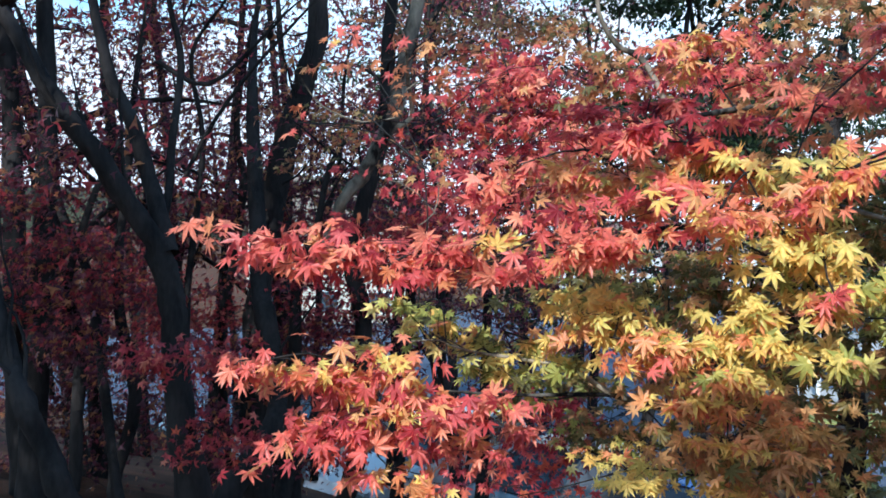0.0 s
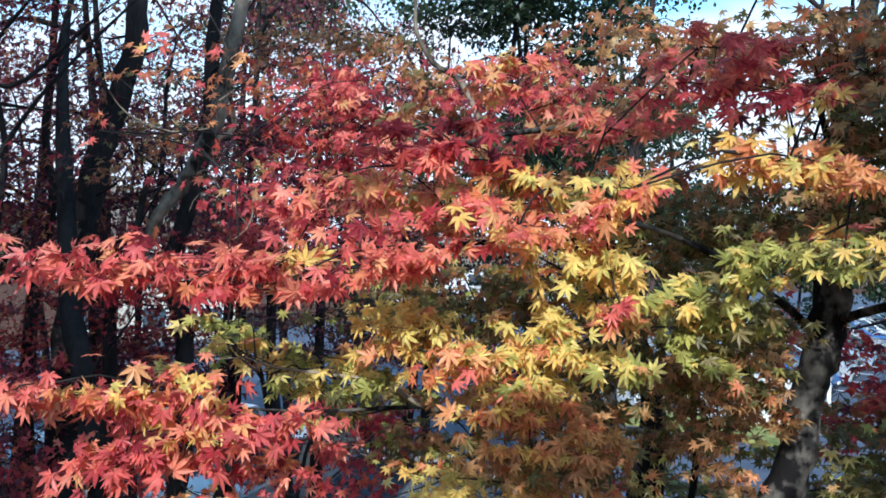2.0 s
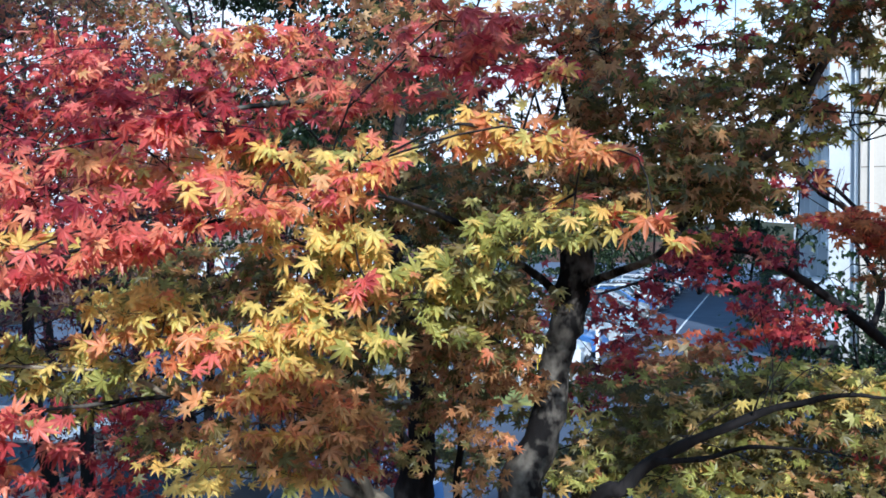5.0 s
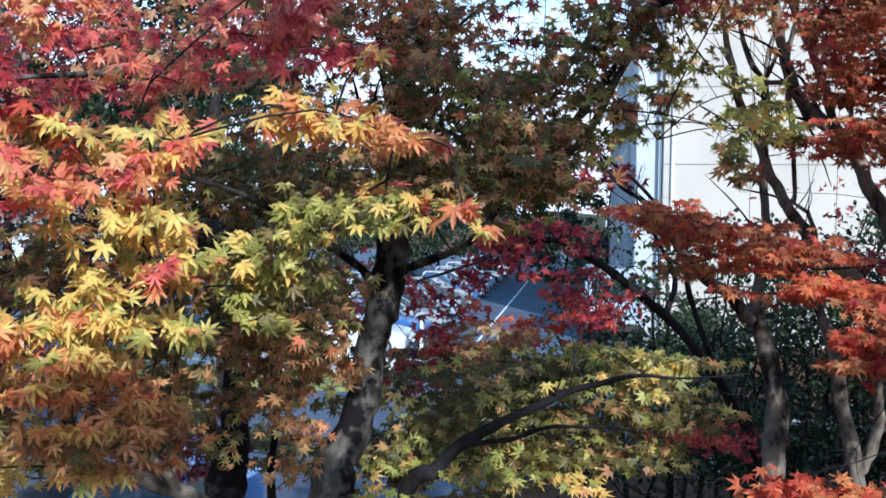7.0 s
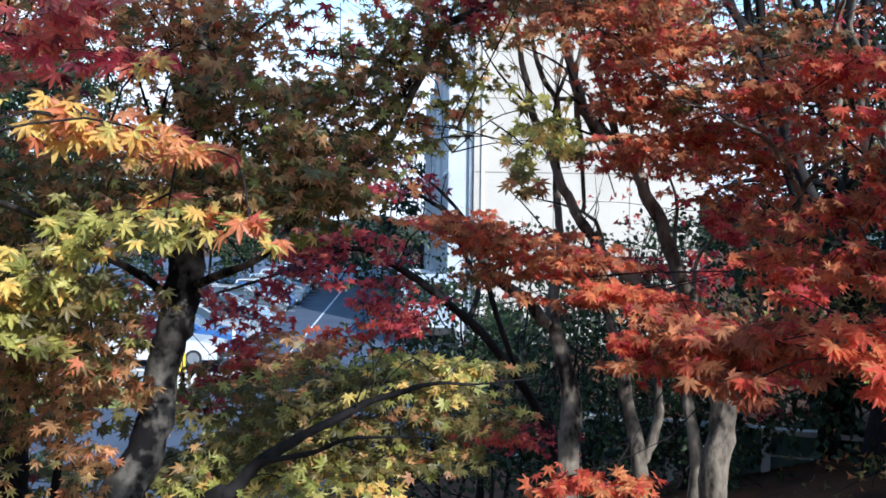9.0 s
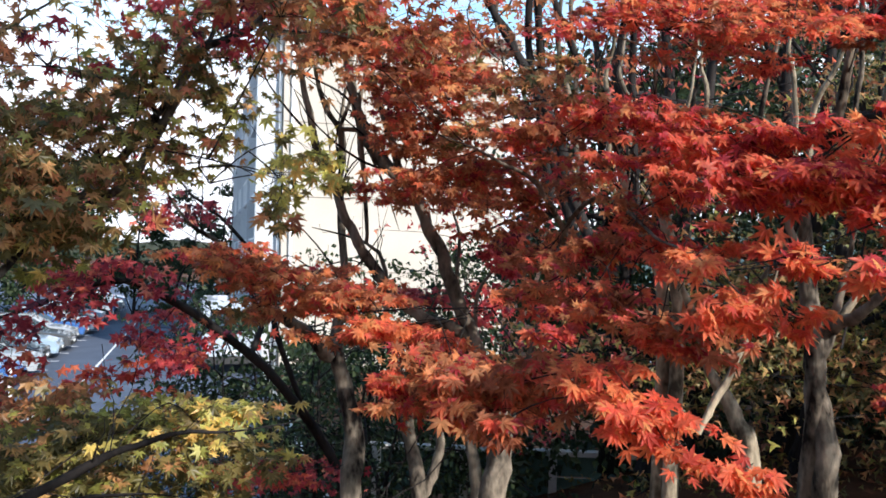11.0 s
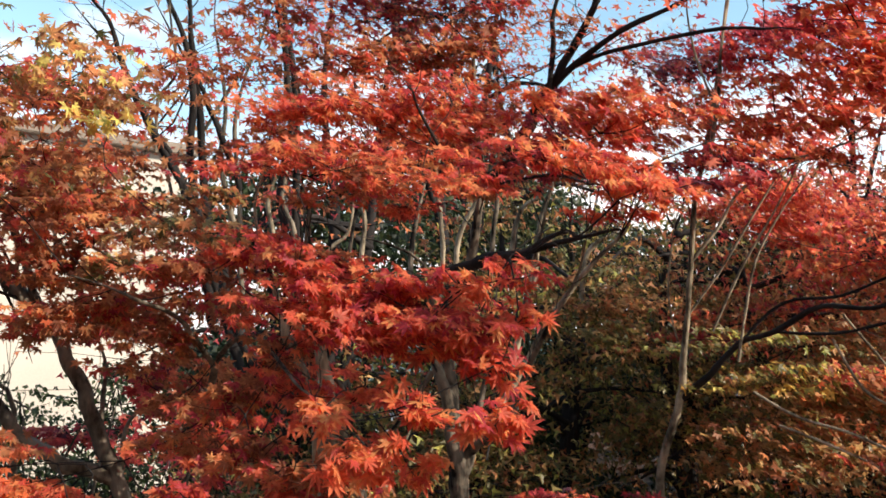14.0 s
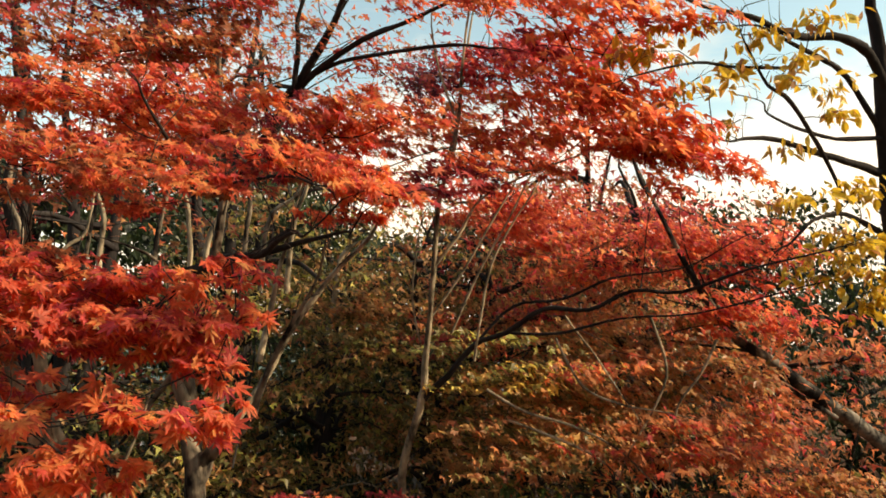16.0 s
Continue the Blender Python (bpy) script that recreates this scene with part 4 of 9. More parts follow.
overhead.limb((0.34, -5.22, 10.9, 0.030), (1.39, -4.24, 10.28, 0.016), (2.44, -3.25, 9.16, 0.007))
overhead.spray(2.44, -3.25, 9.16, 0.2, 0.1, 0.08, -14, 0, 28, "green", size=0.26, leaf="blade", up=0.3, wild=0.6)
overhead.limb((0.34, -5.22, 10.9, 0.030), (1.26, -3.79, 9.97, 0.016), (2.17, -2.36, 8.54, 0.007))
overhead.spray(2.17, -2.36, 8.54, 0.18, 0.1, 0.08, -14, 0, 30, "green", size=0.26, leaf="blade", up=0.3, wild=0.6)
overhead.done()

# tall evergreen screen across the far end of the lane
for q in range(9):
    pnt = LOT @ Vector((-11.5 + q * 3.2, 33 + 1.8 * (q % 3), 0))
    grove_tree("evergreen_tree", "tall dark evergreen closing the lane end", pnt.x, pnt.y, 10.6 + (q * 7 % 5) * 0.45, 2.7, 0.04, "green", 3600, 700 + q, size=0.56, leaf="blade", clumps=22, trunk_r=0.14, flat=0.7)

# clipped hedge and shrubs beside the lane
for q, (u_, w_, tall, spread, n) in enumerate(((9.6, 2.6, 1.8, 1.0, 2400), (6.6, 12.6, 2.2, 1.3, 2600), (9.4, 0.0, 1.7, 1.0, 2200), (6.4, 16.5, 2.3, 1.4, 2600), (6.6, 22, 2.3, 1.4, 2200), (9.6, -2.2, 1.5, 1.0, 2000))):
    pnt = LOT @ Vector((u_, w_, 0))
    grove_tree("shrub", "rounded dark green shrub beside the lane", pnt.x, pnt.y, tall, spread, 0.05, "green", n, 600 + q, size=0.2, leaf="blade", clumps=16, trunk_r=0.05, flat=0.7)
for q, (b_, d_, tall, spread, n) in enumerate(((-47, 12, 3.6, 1.7, 2200), (-52, 13, 4.4, 1.7, 2200), (-56, 11.5, 4.2, 1.6, 2200), (-60, 13, 4.4, 1.6, 2200), (-50, 17, 3.6, 1.6, 1800), (-57, 17, 4.0, 1.7, 1800))):
    grove_tree("shrub", "glossy-leaved green shrub on the bank", *bearing(b_, d_), tall, spread, 0.1, "green", n, 640 + q, size=0.13, leaf="blade", clumps=18, trunk_r=0.045, flat=0.6, stems=2)

# a belt of glossy shrubs below the bank, close in front of the apartment block
for q, b_ in enumerate((-43, -46, -49, -52, -55, -58, -61)):
    x, y = bearing(b_, 9.2 + 0.8 * (q % 2))
    grove_tree("shrub", "loose glossy-leaved shrub below the bank", x, y, 6.0 - hill(x, y) + 0.35 * (q % 3), 1.15, 0.12, "green", 1700, 660 + q, size=0.13, leaf="blade", clumps=26, trunk_r=0.03, flat=0.55, stems=3)

# ---- the near trees ----

near_maple = Tree("maple_tree", "Japanese maple turning from red to gold, grey leaning trunk", 1.86, 3.64, 11, BARK_OLD)
near_maple.trunk((1.91, 3.10, 4.44, 0.137), (1.87, 3.08, 5.13, 0.101), (1.84, 3.05, 5.71, 0.088), (1.92, 3.06, 5.87, 0.074), (2.00, 3.08, 6.08, 0.067), (2.05, 3.09, 6.30, 0.067), (2.10, 3.08, 6.44, 0.074), (2.13, 3.11, 6.62, 0.070), (2.15, 3.11, 6.91, 0.058), (2.16, 3.11, 7.19, 0.051), (2.21, 3.09, 7.54, 0.042), (2.26, 3.07, 7.96, 0.032), (2.32, 3.05, 8.45, 0.021))
near_maple.limb((2.06, 3.16, 6.50, 0.021), (1.97, 3.11, 6.57, 0.017), (1.72, 2.92, 6.67, 0.014), (1.50, 2.84, 6.79, 0.011), (1.24, 2.78, 6.87, 0.007), (0.93, 2.76, 6.91, 0.005))
near_maple.limb((2.15, 3.09, 6.52, 0.024), (2.12, 2.87, 6.58, 0.018), (2.06, 2.43, 6.68, 0.012), (2.31, 2.50, 6.90, 0.010), (2.57, 2.56, 7.07, 0.018), (2.75, 2.45, 7.37, 0.012), (2.86, 2.38, 7.59, 0.009))
near_maple.limb((1.54, 3.53, 6.76, 0.019), (1.14, 3.09, 6.78, 0.014), (0.72, 2.76, 6.80, 0.009), (0.36, 2.53, 6.73, 0.006), (0.01, 2.40, 6.66, 0.004), (-0.31, 2.27, 6.69, 0.003))
near_maple.limb((1.48, 3.53, 7.28, 0.019), (1.07, 3.09, 7.23, 0.012), (0.69, 2.66, 7.12, 0.007), (0.43, 2.54, 7.02, 0.005))
near_maple.limb((1.57, 3.61, 5.99, 0.021), (1.12, 3.18, 6.12, 0.014), (0.74, 2.95, 6.19, 0.012), (0.55, 2.83, 6.25, 0.010), (0.38, 2.72, 6.35, 0.007), (0.08, 2.60, 6.41, 0.005), bark=BARK_PALE_LIT)
near_maple.limb((0.55, 2.83, 6.25, 0.008), (0.20, 2.60, 6.28, 0.005), (-0.11, 2.38, 6.34, 0.003), (-0.49, 2.20, 6.41, 0.002))
near_maple.spray(-0.25, 2.27, 6.72, 0.34, 0.20, 0.09, 5, 0, 160, "pinkish", size=0.087, leaf="near", singles=6)
near_maple.spray(-0.39, 2.21, 6.70, 0.12, 0.07, 0.06, 5, 0, 35, "pinkish", size=0.087, leaf="near", singles=6)
near_maple.spray(-0.01, 2.29, 6.69, 0.18, 0.11, 0.07, 5, 0, 70, "pinkish", size=0.087, leaf="near", singles=6)
near_maple.spray(0.16, 2.51, 6.71, 0.16, 0.09, 0.06, 5, 4, 47, "peach", size=0.087, leaf="near", singles=6)
near_maple.spray(0.41, 2.23, 6.78, 0.24, 0.14, 0.08, 5, 10, 108, "pinkish", size=0.087, leaf="near", singles=6)
near_maple.spray(0.19, 2.62, 6.88, 0.18, 0.12, 0.12, 5, -10, 106, "pinkish", size=0.087, leaf="near", singles=6)
near_maple.spray(0.34, 2.32, 6.71, 0.17, 0.10, 0.05, 5, 15, 37, "pinkish", size=0.087, leaf="near", singles=6)
near_maple.spray(0.73, 2.26, 6.84, 0.24, 0.14, 0.08, 5, 4, 108, "sunset", size=0.087, leaf="near", singles=6)
near_maple.spray(0.94, 2.38, 6.95, 0.22, 0.13, 0.08, 5, 0, 93, "golden", size=0.087, leaf="near", singles=6)
near_maple.spray(1.01, 2.18, 6.94, 0.12, 0.08, 0.08, 5, 0, 47, "sunset", size=0.087, leaf="near", singles=6)
near_maple.spray(0.61, 2.35, 7.06, 0.22, 0.13, 0.08, 5, 4, 93, "wine", size=0.087, leaf="near", singles=6)
near_maple.spray(0.52, 2.24, 7.01, 0.13, 0.08, 0.05, 5, 4, 35, "pinkish", size=0.087, leaf="near", singles=6)
near_maple.spray(0.85, 3.08, 7.41, 0.20, 0.12, 0.09, 5, 0, 120, "sunset", size=0.087, leaf="seven", singles=6)
near_maple.spray(1.02, 2.99, 7.31, 0.18, 0.11, 0.09, 5, -10, 52, "pinkish", size=0.087, leaf="seven", singles=6)
near_maple.spray(1.04, 2.49, 7.17, 0.23, 0.14, 0.11, 5, 14, 72, "pinkish", size=0.087, leaf="near", singles=6)
near_maple.spray(0.52, 2.44, 6.93, 0.19, 0.12, 0.07, 5, 0, 76, "peach", size=0.087, leaf="near", singles=6)
near_maple.spray(0.74, 2.36, 6.95, 0.13, 0.08, 0.05, 5, 0, 30, "sunset", size=0.087, leaf="near", singles=6)
near_maple.spray(0.94, 2.37, 6.76, 0.18, 0.11, 0.09, 5, 0, 87, "golden", size=0.087, leaf="near", singles=6)
near_maple.spray(0.99, 2.42, 6.64, 0.13, 0.08, 0.08, 5, 0, 45, "golden", size=0.087, leaf="near", singles=6)
near_maple.spray(0.49, 2.53, 6.53, 0.18, 0.11, 0.11, 5, -10, 113, "golden", size=0.087, leaf="near", singles=6)
near_maple.spray(0.67, 2.44, 6.42, 0.22, 0.13, 0.09, 5, -8, 108, "peach", size=0.087, leaf="near", singles=6)
near_maple.spray(0.87, 2.46, 6.47, 0.15, 0.12, 0.12, 5, -10, 86, "golden", size=0.087, leaf="near", singles=6)
near_maple.spray(0.91, 2.61, 6.20, 0.26, 0.17, 0.17, 5, -8, 250, "tawny", size=0.087, leaf="near", singles=6)
near_maple.spray(0.86, 2.56, 6.28, 0.24, 0.14, 0.09, 5, -5, 86, "peach", size=0.087, leaf="near", singles=6)
near_maple.spray(0.79, 2.75, 6.02, 0.20, 0.12, 0.08, 5, 0, 71, "golden", size=0.087, leaf="near", singles=6)
near_maple.spray(-0.48, 2.15, 6.43, 0.14, 0.08, 0.03, 5, 8, 18, "pinkish", size=0.087, leaf="near", singles=6)
near_maple.spray(-0.25, 2.27, 6.42, 0.22, 0.13, 0.09, 5, 0, 113, "sunset", size=0.087, leaf="near", singles=6)
near_maple.spray(-0.16, 2.32, 6.27, 0.31, 0.19, 0.12, 5, 0, 211, "pinkish", size=0.087, leaf="near", singles=6)
near_maple.spray(-0.07, 2.28, 6.36, 0.17, 0.10, 0.09, 5, 0, 80, "sunset", size=0.087, leaf="near", singles=6)
near_maple.spray(-0.29, 2.26, 6.19, 0.21, 0.13, 0.07, 5, 8, 63, "pinkish", size=0.087, leaf="near", singles=6)
near_maple.spray(0.04, 2.49, 6.15, 0.17, 0.10, 0.08, 5, -5, 65, "pinkish", size=0.087, leaf="near", singles=6)
near_maple.spray(-0.07, 2.38, 6.08, 0.19, 0.12, 0.05, 5, 0, 37, "sunset", size=0.087, leaf="near", singles=6)
near_maple.spray(-0.06, 2.79, 6.43, 0.18, 0.11, 0.07, 5, 0, 57, "golden", size=0.087, leaf="seven", singles=6)
near_maple.spray(0.17, 2.70, 6.38, 0.19, 0.11, 0.08, 5, 0, 67, "limey", size=0.087, leaf="near", singles=6)
near_maple.spray(0.24, 2.91, 6.24, 0.17, 0.10, 0.08, 5, 0, 57, "limey", size=0.087, leaf="seven", singles=6)
near_maple.spray(-0.12, 2.98, 6.50, 0.22, 0.13, 0.06, 5, 0, 50, "limey", size=0.087, leaf="seven", singles=6)
near_maple.spray(0.99, 2.17, 6.62, 0.08, 0.05, 0.04, 5, 0, 11, "pinkish", size=0.087, leaf="near", singles=6)
near_maple.spray(0.93, 2.17, 6.58, 0.06, 0.04, 0.04, 5, 0, 10, "peach", size=0.087, leaf="near", singles=6)
# inner crown: the shade mix darkens the leaves by colour
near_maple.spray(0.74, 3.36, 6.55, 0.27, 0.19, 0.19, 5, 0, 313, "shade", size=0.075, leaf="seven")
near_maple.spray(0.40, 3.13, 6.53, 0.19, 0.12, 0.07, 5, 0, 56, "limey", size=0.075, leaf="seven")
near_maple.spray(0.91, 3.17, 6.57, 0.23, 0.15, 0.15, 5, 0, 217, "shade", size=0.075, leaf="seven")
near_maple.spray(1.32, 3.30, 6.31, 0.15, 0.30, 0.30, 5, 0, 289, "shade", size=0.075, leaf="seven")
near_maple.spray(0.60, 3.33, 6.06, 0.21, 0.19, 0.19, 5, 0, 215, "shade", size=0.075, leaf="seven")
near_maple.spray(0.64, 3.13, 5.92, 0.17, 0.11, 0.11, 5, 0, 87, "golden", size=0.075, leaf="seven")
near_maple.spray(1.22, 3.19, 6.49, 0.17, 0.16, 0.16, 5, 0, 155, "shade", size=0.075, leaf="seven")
near_maple.spray(-0.39, 3.28, 7.44, 0.22, 0.13, 0.11, 5, 0, 40, "sunset", size=0.075, leaf="seven")
near_maple.spray(-0.59, 3.36, 7.39, 0.15, 0.09, 0.08, 5, 0, 10, "bronze", size=0.075, leaf="seven")
near_maple.spray(-0.55, 2.96, 7.14, 0.09, 0.06, 0.06, 5, 0, 7, "sunset", size=0.075, leaf="seven")
near_maple.spray(-0.24, 3.69, 7.41, 0.23, 0.16, 0.16, 5, 0, 33, "rusty", size=0.075, leaf="seven")
near_maple.spray(0.17, 4.13, 7.54, 0.31, 0.18, 0.13, 5, 0, 112, "pinkish", size=0.092)
near_maple.spray(0.39, 3.14, 7.16, 0.30, 0.18, 0.08, 5, 0, 81, "pinkish", size=0.075, leaf="seven")
near_maple.spray(0.12, 3.31, 6.99, 0.32, 0.19, 0.13, 5, 0, 109, "rosy", size=0.075, leaf="seven")
near_maple.spray(-0.10, 4.11, 7.32, 0.28, 0.17, 0.16, 5, 0, 79, "wine", size=0.092)
near_maple.spray(0.66, 4.17, 7.58, 0.26, 0.19, 0.19, 5, 0, 180, "bronze", size=0.092)
near_maple.spray(0.36, 3.81, 5.92, 0.24, 0.19, 0.19, 5, 0, 223, "wine", size=0.075, leaf="seven")
near_maple.spray(0.16, 3.79, 5.67, 0.31, 0.19, 0.10, 5, 0, 136, "wine", size=0.075, leaf="seven")
near_maple.spray(0.40, 3.34, 6.98, 0.24, 0.15, 0.10, 5, 0, 118, "bronze", size=0.075, leaf="seven")
near_maple.spray(1.40, 2.12, 7.01, 0.20, 0.12, 0.08, -24, -5, 93, "peach", size=0.087, leaf="near", singles=4)
near_maple.spray(1.60, 2.14, 6.98, 0.11, 0.06, 0.06, -24, -8, 31, "sunset", size=0.087, leaf="near", singles=4)
near_maple.spray(1.52, 2.06, 6.77, 0.24, 0.15, 0.06, -24, 0, 87, "limey", size=0.087, leaf="near", singles=4)
near_maple.spray(1.66, 1.89, 6.77, 0.10, 0.06, 0.04, -24, -8, 18, "peach", size=0.087, leaf="near", singles=4)
near_maple.spray(1.42, 2.21, 6.76, 0.15, 0.09, 0.07, -24, 0, 57, "limey", size=0.087, leaf="near", singles=4)
near_maple.spray(1.56, 2.15, 6.82, 0.11, 0.06, 0.04, -24, 0, 15, "peach", size=0.087, leaf="near", singles=4)
near_maple.spray(1.36, 2.45, 6.56, 0.16, 0.15, 0.15, -24, -10, 128, "limey", size=0.087, leaf="near", singles=4)
near_maple.spray(1.25, 2.39, 6.65, 0.08, 0.06, 0.06, -24, 0, 18, "golden", size=0.087, leaf="near", singles=4)
near_maple.spray(1.32, 2.27, 7.34, 0.19, 0.12, 0.08, -24, 0, 56, "pinkish", size=0.087, leaf="near", singles=4)
near_maple.spray(1.25, 2.41, 7.27, 0.24, 0.14, 0.09, -24, 0, 72, "pinkish", size=0.087, leaf="near", singles=4)
near_maple.spray(1.43, 2.22, 7.22, 0.19, 0.12, 0.08, -24, 0, 56, "wine", size=0.087, leaf="near", singles=4)
near_maple.spray(1.47, 2.09, 7.18, 0.08, 0.05, 0.03, -24, 0, 10, "sunset", size=0.087, leaf="near", singles=4)
near_maple.spray(1.55, 2.80, 6.33, 0.17, 0.15, 0.15, -24, 0, 135, "tawny", size=0.075, leaf="seven")
near_maple.spray(1.59, 2.67, 6.38, 0.10, 0.10, 0.10, -24, 0, 38, "tawny", size=0.075, leaf="seven")
near_maple.spray(1.97, 2.76, 7.42, 0.31, 0.21, 0.21, -24, 0, 187, "bronze", size=0.075, leaf="seven")
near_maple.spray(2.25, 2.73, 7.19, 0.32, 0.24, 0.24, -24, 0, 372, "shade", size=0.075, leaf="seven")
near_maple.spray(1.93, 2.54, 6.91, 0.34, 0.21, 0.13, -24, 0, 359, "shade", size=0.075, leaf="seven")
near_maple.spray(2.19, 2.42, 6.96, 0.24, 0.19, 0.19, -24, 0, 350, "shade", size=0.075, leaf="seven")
near_maple.spray(2.31, 2.48, 6.80, 0.16, 0.09, 0.09, -24, 0, 58, "limey", size=0.075, leaf="seven")
near_maple.spray(3.13, 3.23, 7.51, 0.39, 0.28, 0.28, -24, 0, 98, "bronze", size=0.092)
near_maple.spray(2.79, 2.39, 7.46, 0.25, 0.15, 0.14, -24, 0, 61, "limey", size=0.075, leaf="seven")
near_maple.spray(2.68, 2.44, 7.18, 0.25, 0.15, 0.14, -24, 0, 61, "limey", size=0.075, leaf="seven")
near_maple.spray(2.14, 2.69, 7.54, 0.23, 0.14, 0.09, -24, 0, 69, "bronze", size=0.075, leaf="seven")
near_maple.spray(1.68, 3.06, 5.91, 0.16, 0.15, 0.15, -24, 0, 82, "tawny", size=0.075, leaf="seven")
near_maple.spray(2.81, 1.95, 7.20, 0.17, 0.10, 0.10, -40, 0, 35, "limey", size=0.075, leaf="seven")
near_maple.spray(2.73, 1.89, 7.06, 0.15, 0.09, 0.07, -40, 0, 33, "limey", size=0.075, leaf="seven")
near_maple.spray(2.63, 1.83, 6.93, 0.09, 0.07, 0.07, -40, 0, 35, "shade", size=0.075, leaf="seven", singles=6)
near_maple.spray(2.64, 1.77, 7.63, 0.25, 0.15, 0.14, -66, 0, 156, "bronze", size=0.087, leaf="near")
near_maple.spray(3.18, 1.84, 7.96, 0.44, 0.22, 0.23, -77, 0, 643, "bronze", size=0.075, leaf="seven")
near_maple.spray(3.55, 1.63, 7.89, 0.37, 0.22, 0.15, -77, 0, 227, "rusty", size=0.075, leaf="seven")
near_maple.spray(3.28, 1.98, 7.71, 0.30, 0.18, 0.15, -77, 0, 125, "bronze", size=0.075, leaf="seven")
near_maple.spray(3.68, 2.01, 7.74, 0.34, 0.20, 0.11, -77, 0, 132, "rusty", size=0.075, leaf="seven")
near_maple.spray(3.24, 1.57, 7.96, 0.22, 0.13, 0.11, -77, 0, 43, "peach", size=0.075, leaf="seven")
near_maple.spray(3.67, 1.41, 8.17, 0.25, 0.16, 0.16, -77, 0, 134, "rusty", size=0.075, leaf="seven")
near_maple.spray(2.69, 2.15, 7.63, 0.35, 0.21, 0.18, -66, 0, 126, "wine", size=0.075, leaf="seven")
near_maple.spray(3.12, 1.92, 7.64, 0.23, 0.14, 0.14, -66, 0, 133, "rusty", size=0.075, leaf="seven")
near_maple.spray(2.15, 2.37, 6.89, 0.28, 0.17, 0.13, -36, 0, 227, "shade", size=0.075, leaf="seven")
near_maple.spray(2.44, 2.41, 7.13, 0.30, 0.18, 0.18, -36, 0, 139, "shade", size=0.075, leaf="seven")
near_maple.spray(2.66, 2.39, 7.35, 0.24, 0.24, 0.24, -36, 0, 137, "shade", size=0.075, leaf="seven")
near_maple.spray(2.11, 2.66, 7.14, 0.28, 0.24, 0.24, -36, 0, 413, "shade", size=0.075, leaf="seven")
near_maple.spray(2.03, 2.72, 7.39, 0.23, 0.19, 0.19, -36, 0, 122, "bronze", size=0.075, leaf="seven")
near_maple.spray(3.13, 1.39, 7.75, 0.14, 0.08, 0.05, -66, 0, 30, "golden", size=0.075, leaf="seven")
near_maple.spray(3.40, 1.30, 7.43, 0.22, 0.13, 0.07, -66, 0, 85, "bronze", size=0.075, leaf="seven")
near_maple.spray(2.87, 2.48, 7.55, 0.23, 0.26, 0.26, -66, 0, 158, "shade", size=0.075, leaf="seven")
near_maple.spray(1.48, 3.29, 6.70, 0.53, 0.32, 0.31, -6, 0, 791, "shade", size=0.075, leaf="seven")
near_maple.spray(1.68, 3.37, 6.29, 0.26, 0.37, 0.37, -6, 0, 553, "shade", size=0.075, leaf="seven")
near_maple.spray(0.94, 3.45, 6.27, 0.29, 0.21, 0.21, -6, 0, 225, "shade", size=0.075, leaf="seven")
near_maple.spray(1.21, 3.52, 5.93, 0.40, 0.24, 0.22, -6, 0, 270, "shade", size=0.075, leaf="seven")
# upper crown: dull bronze stands in for red leaves in shade
near_maple.spray(1.53, 3.18, 7.41, 0.59, 0.35, 0.28, -6, 0, 426, "bronze", size=0.075, leaf="seven")
near_maple.spray(2.14, 3.11, 7.38, 0.29, 0.30, 0.30, -6, 0, 252, "bronze", size=0.075, leaf="seven")
near_maple.spray(0.80, 3.37, 7.03, 0.38, 0.23, 0.16, -6, 0, 166, "bronze", size=0.075, leaf="seven")
near_maple.spray(0.23, 4.34, 7.11, 0.42, 0.25, 0.23, -6, 0, 355, "wine", size=0.092)
near_maple.spray(0.28, 5.14, 7.38, 0.50, 0.30, 0.24, -6, 0, 258, "bronze", size=0.092)
near_maple.spray(1.65, 3.17, 6.84, 0.22, 0.15, 0.15, -6, 0, 246, "shade", size=0.075, leaf="seven")
near_maple.spray(1.77, 3.05, 7.05, 0.31, 0.18, 0.11, -6, 0, 133, "bronze", size=0.075, leaf="seven")
near_maple.spray(-0.04, 4.77, 7.70, 0.35, 0.22, 0.22, -6, 0, 117, "rusty", size=0.092)
near_maple.spray(1.38, 3.80, 7.54, 0.35, 0.21, 0.18, -6, 0, 143, "bronze", size=0.075, leaf="seven")
near_maple.spray(1.62, 3.09, 6.24, 0.16, 0.28, 0.28, -24, 0, 166, "tawny", size=0.075, leaf="seven")
near_maple.spray(1.14, 3.62, 5.99, 0.27, 0.30, 0.30, -24, 0, 198, "tawny", size=0.075, leaf="seven")
near_maple.spray(0.55, 3.79, 6.57, 0.32, 0.19, 0.16, -24, 0, 191, "shade", size=0.075, leaf="seven")
near_maple.spray(2.51, 2.84, 7.33, 0.25, 0.34, 0.34, -24, 0, 151, "bronze", size=0.075, leaf="seven")
near_maple.spray(1.90, 2.88, 6.91, 0.31, 0.18, 0.15, -24, 0, 334, "shade", size=0.075, leaf="seven")
near_maple.spray(1.39, 3.22, 7.20, 0.37, 0.22, 0.19, -24, 0, 127, "bronze", size=0.075, leaf="seven")
near_maple.spray(1.06, 3.81, 7.44, 0.41, 0.25, 0.25, -24, 0, 386, "wine", size=0.075, leaf="seven")
near_maple.spray(0.33, 4.57, 7.43, 0.40, 0.35, 0.35, -24, 0, 421, "wine", size=0.092)
near_maple.spray(1.39, 3.22, 6.91, 0.27, 0.16, 0.15, -24, 0, 167, "shade", size=0.075, leaf="seven")
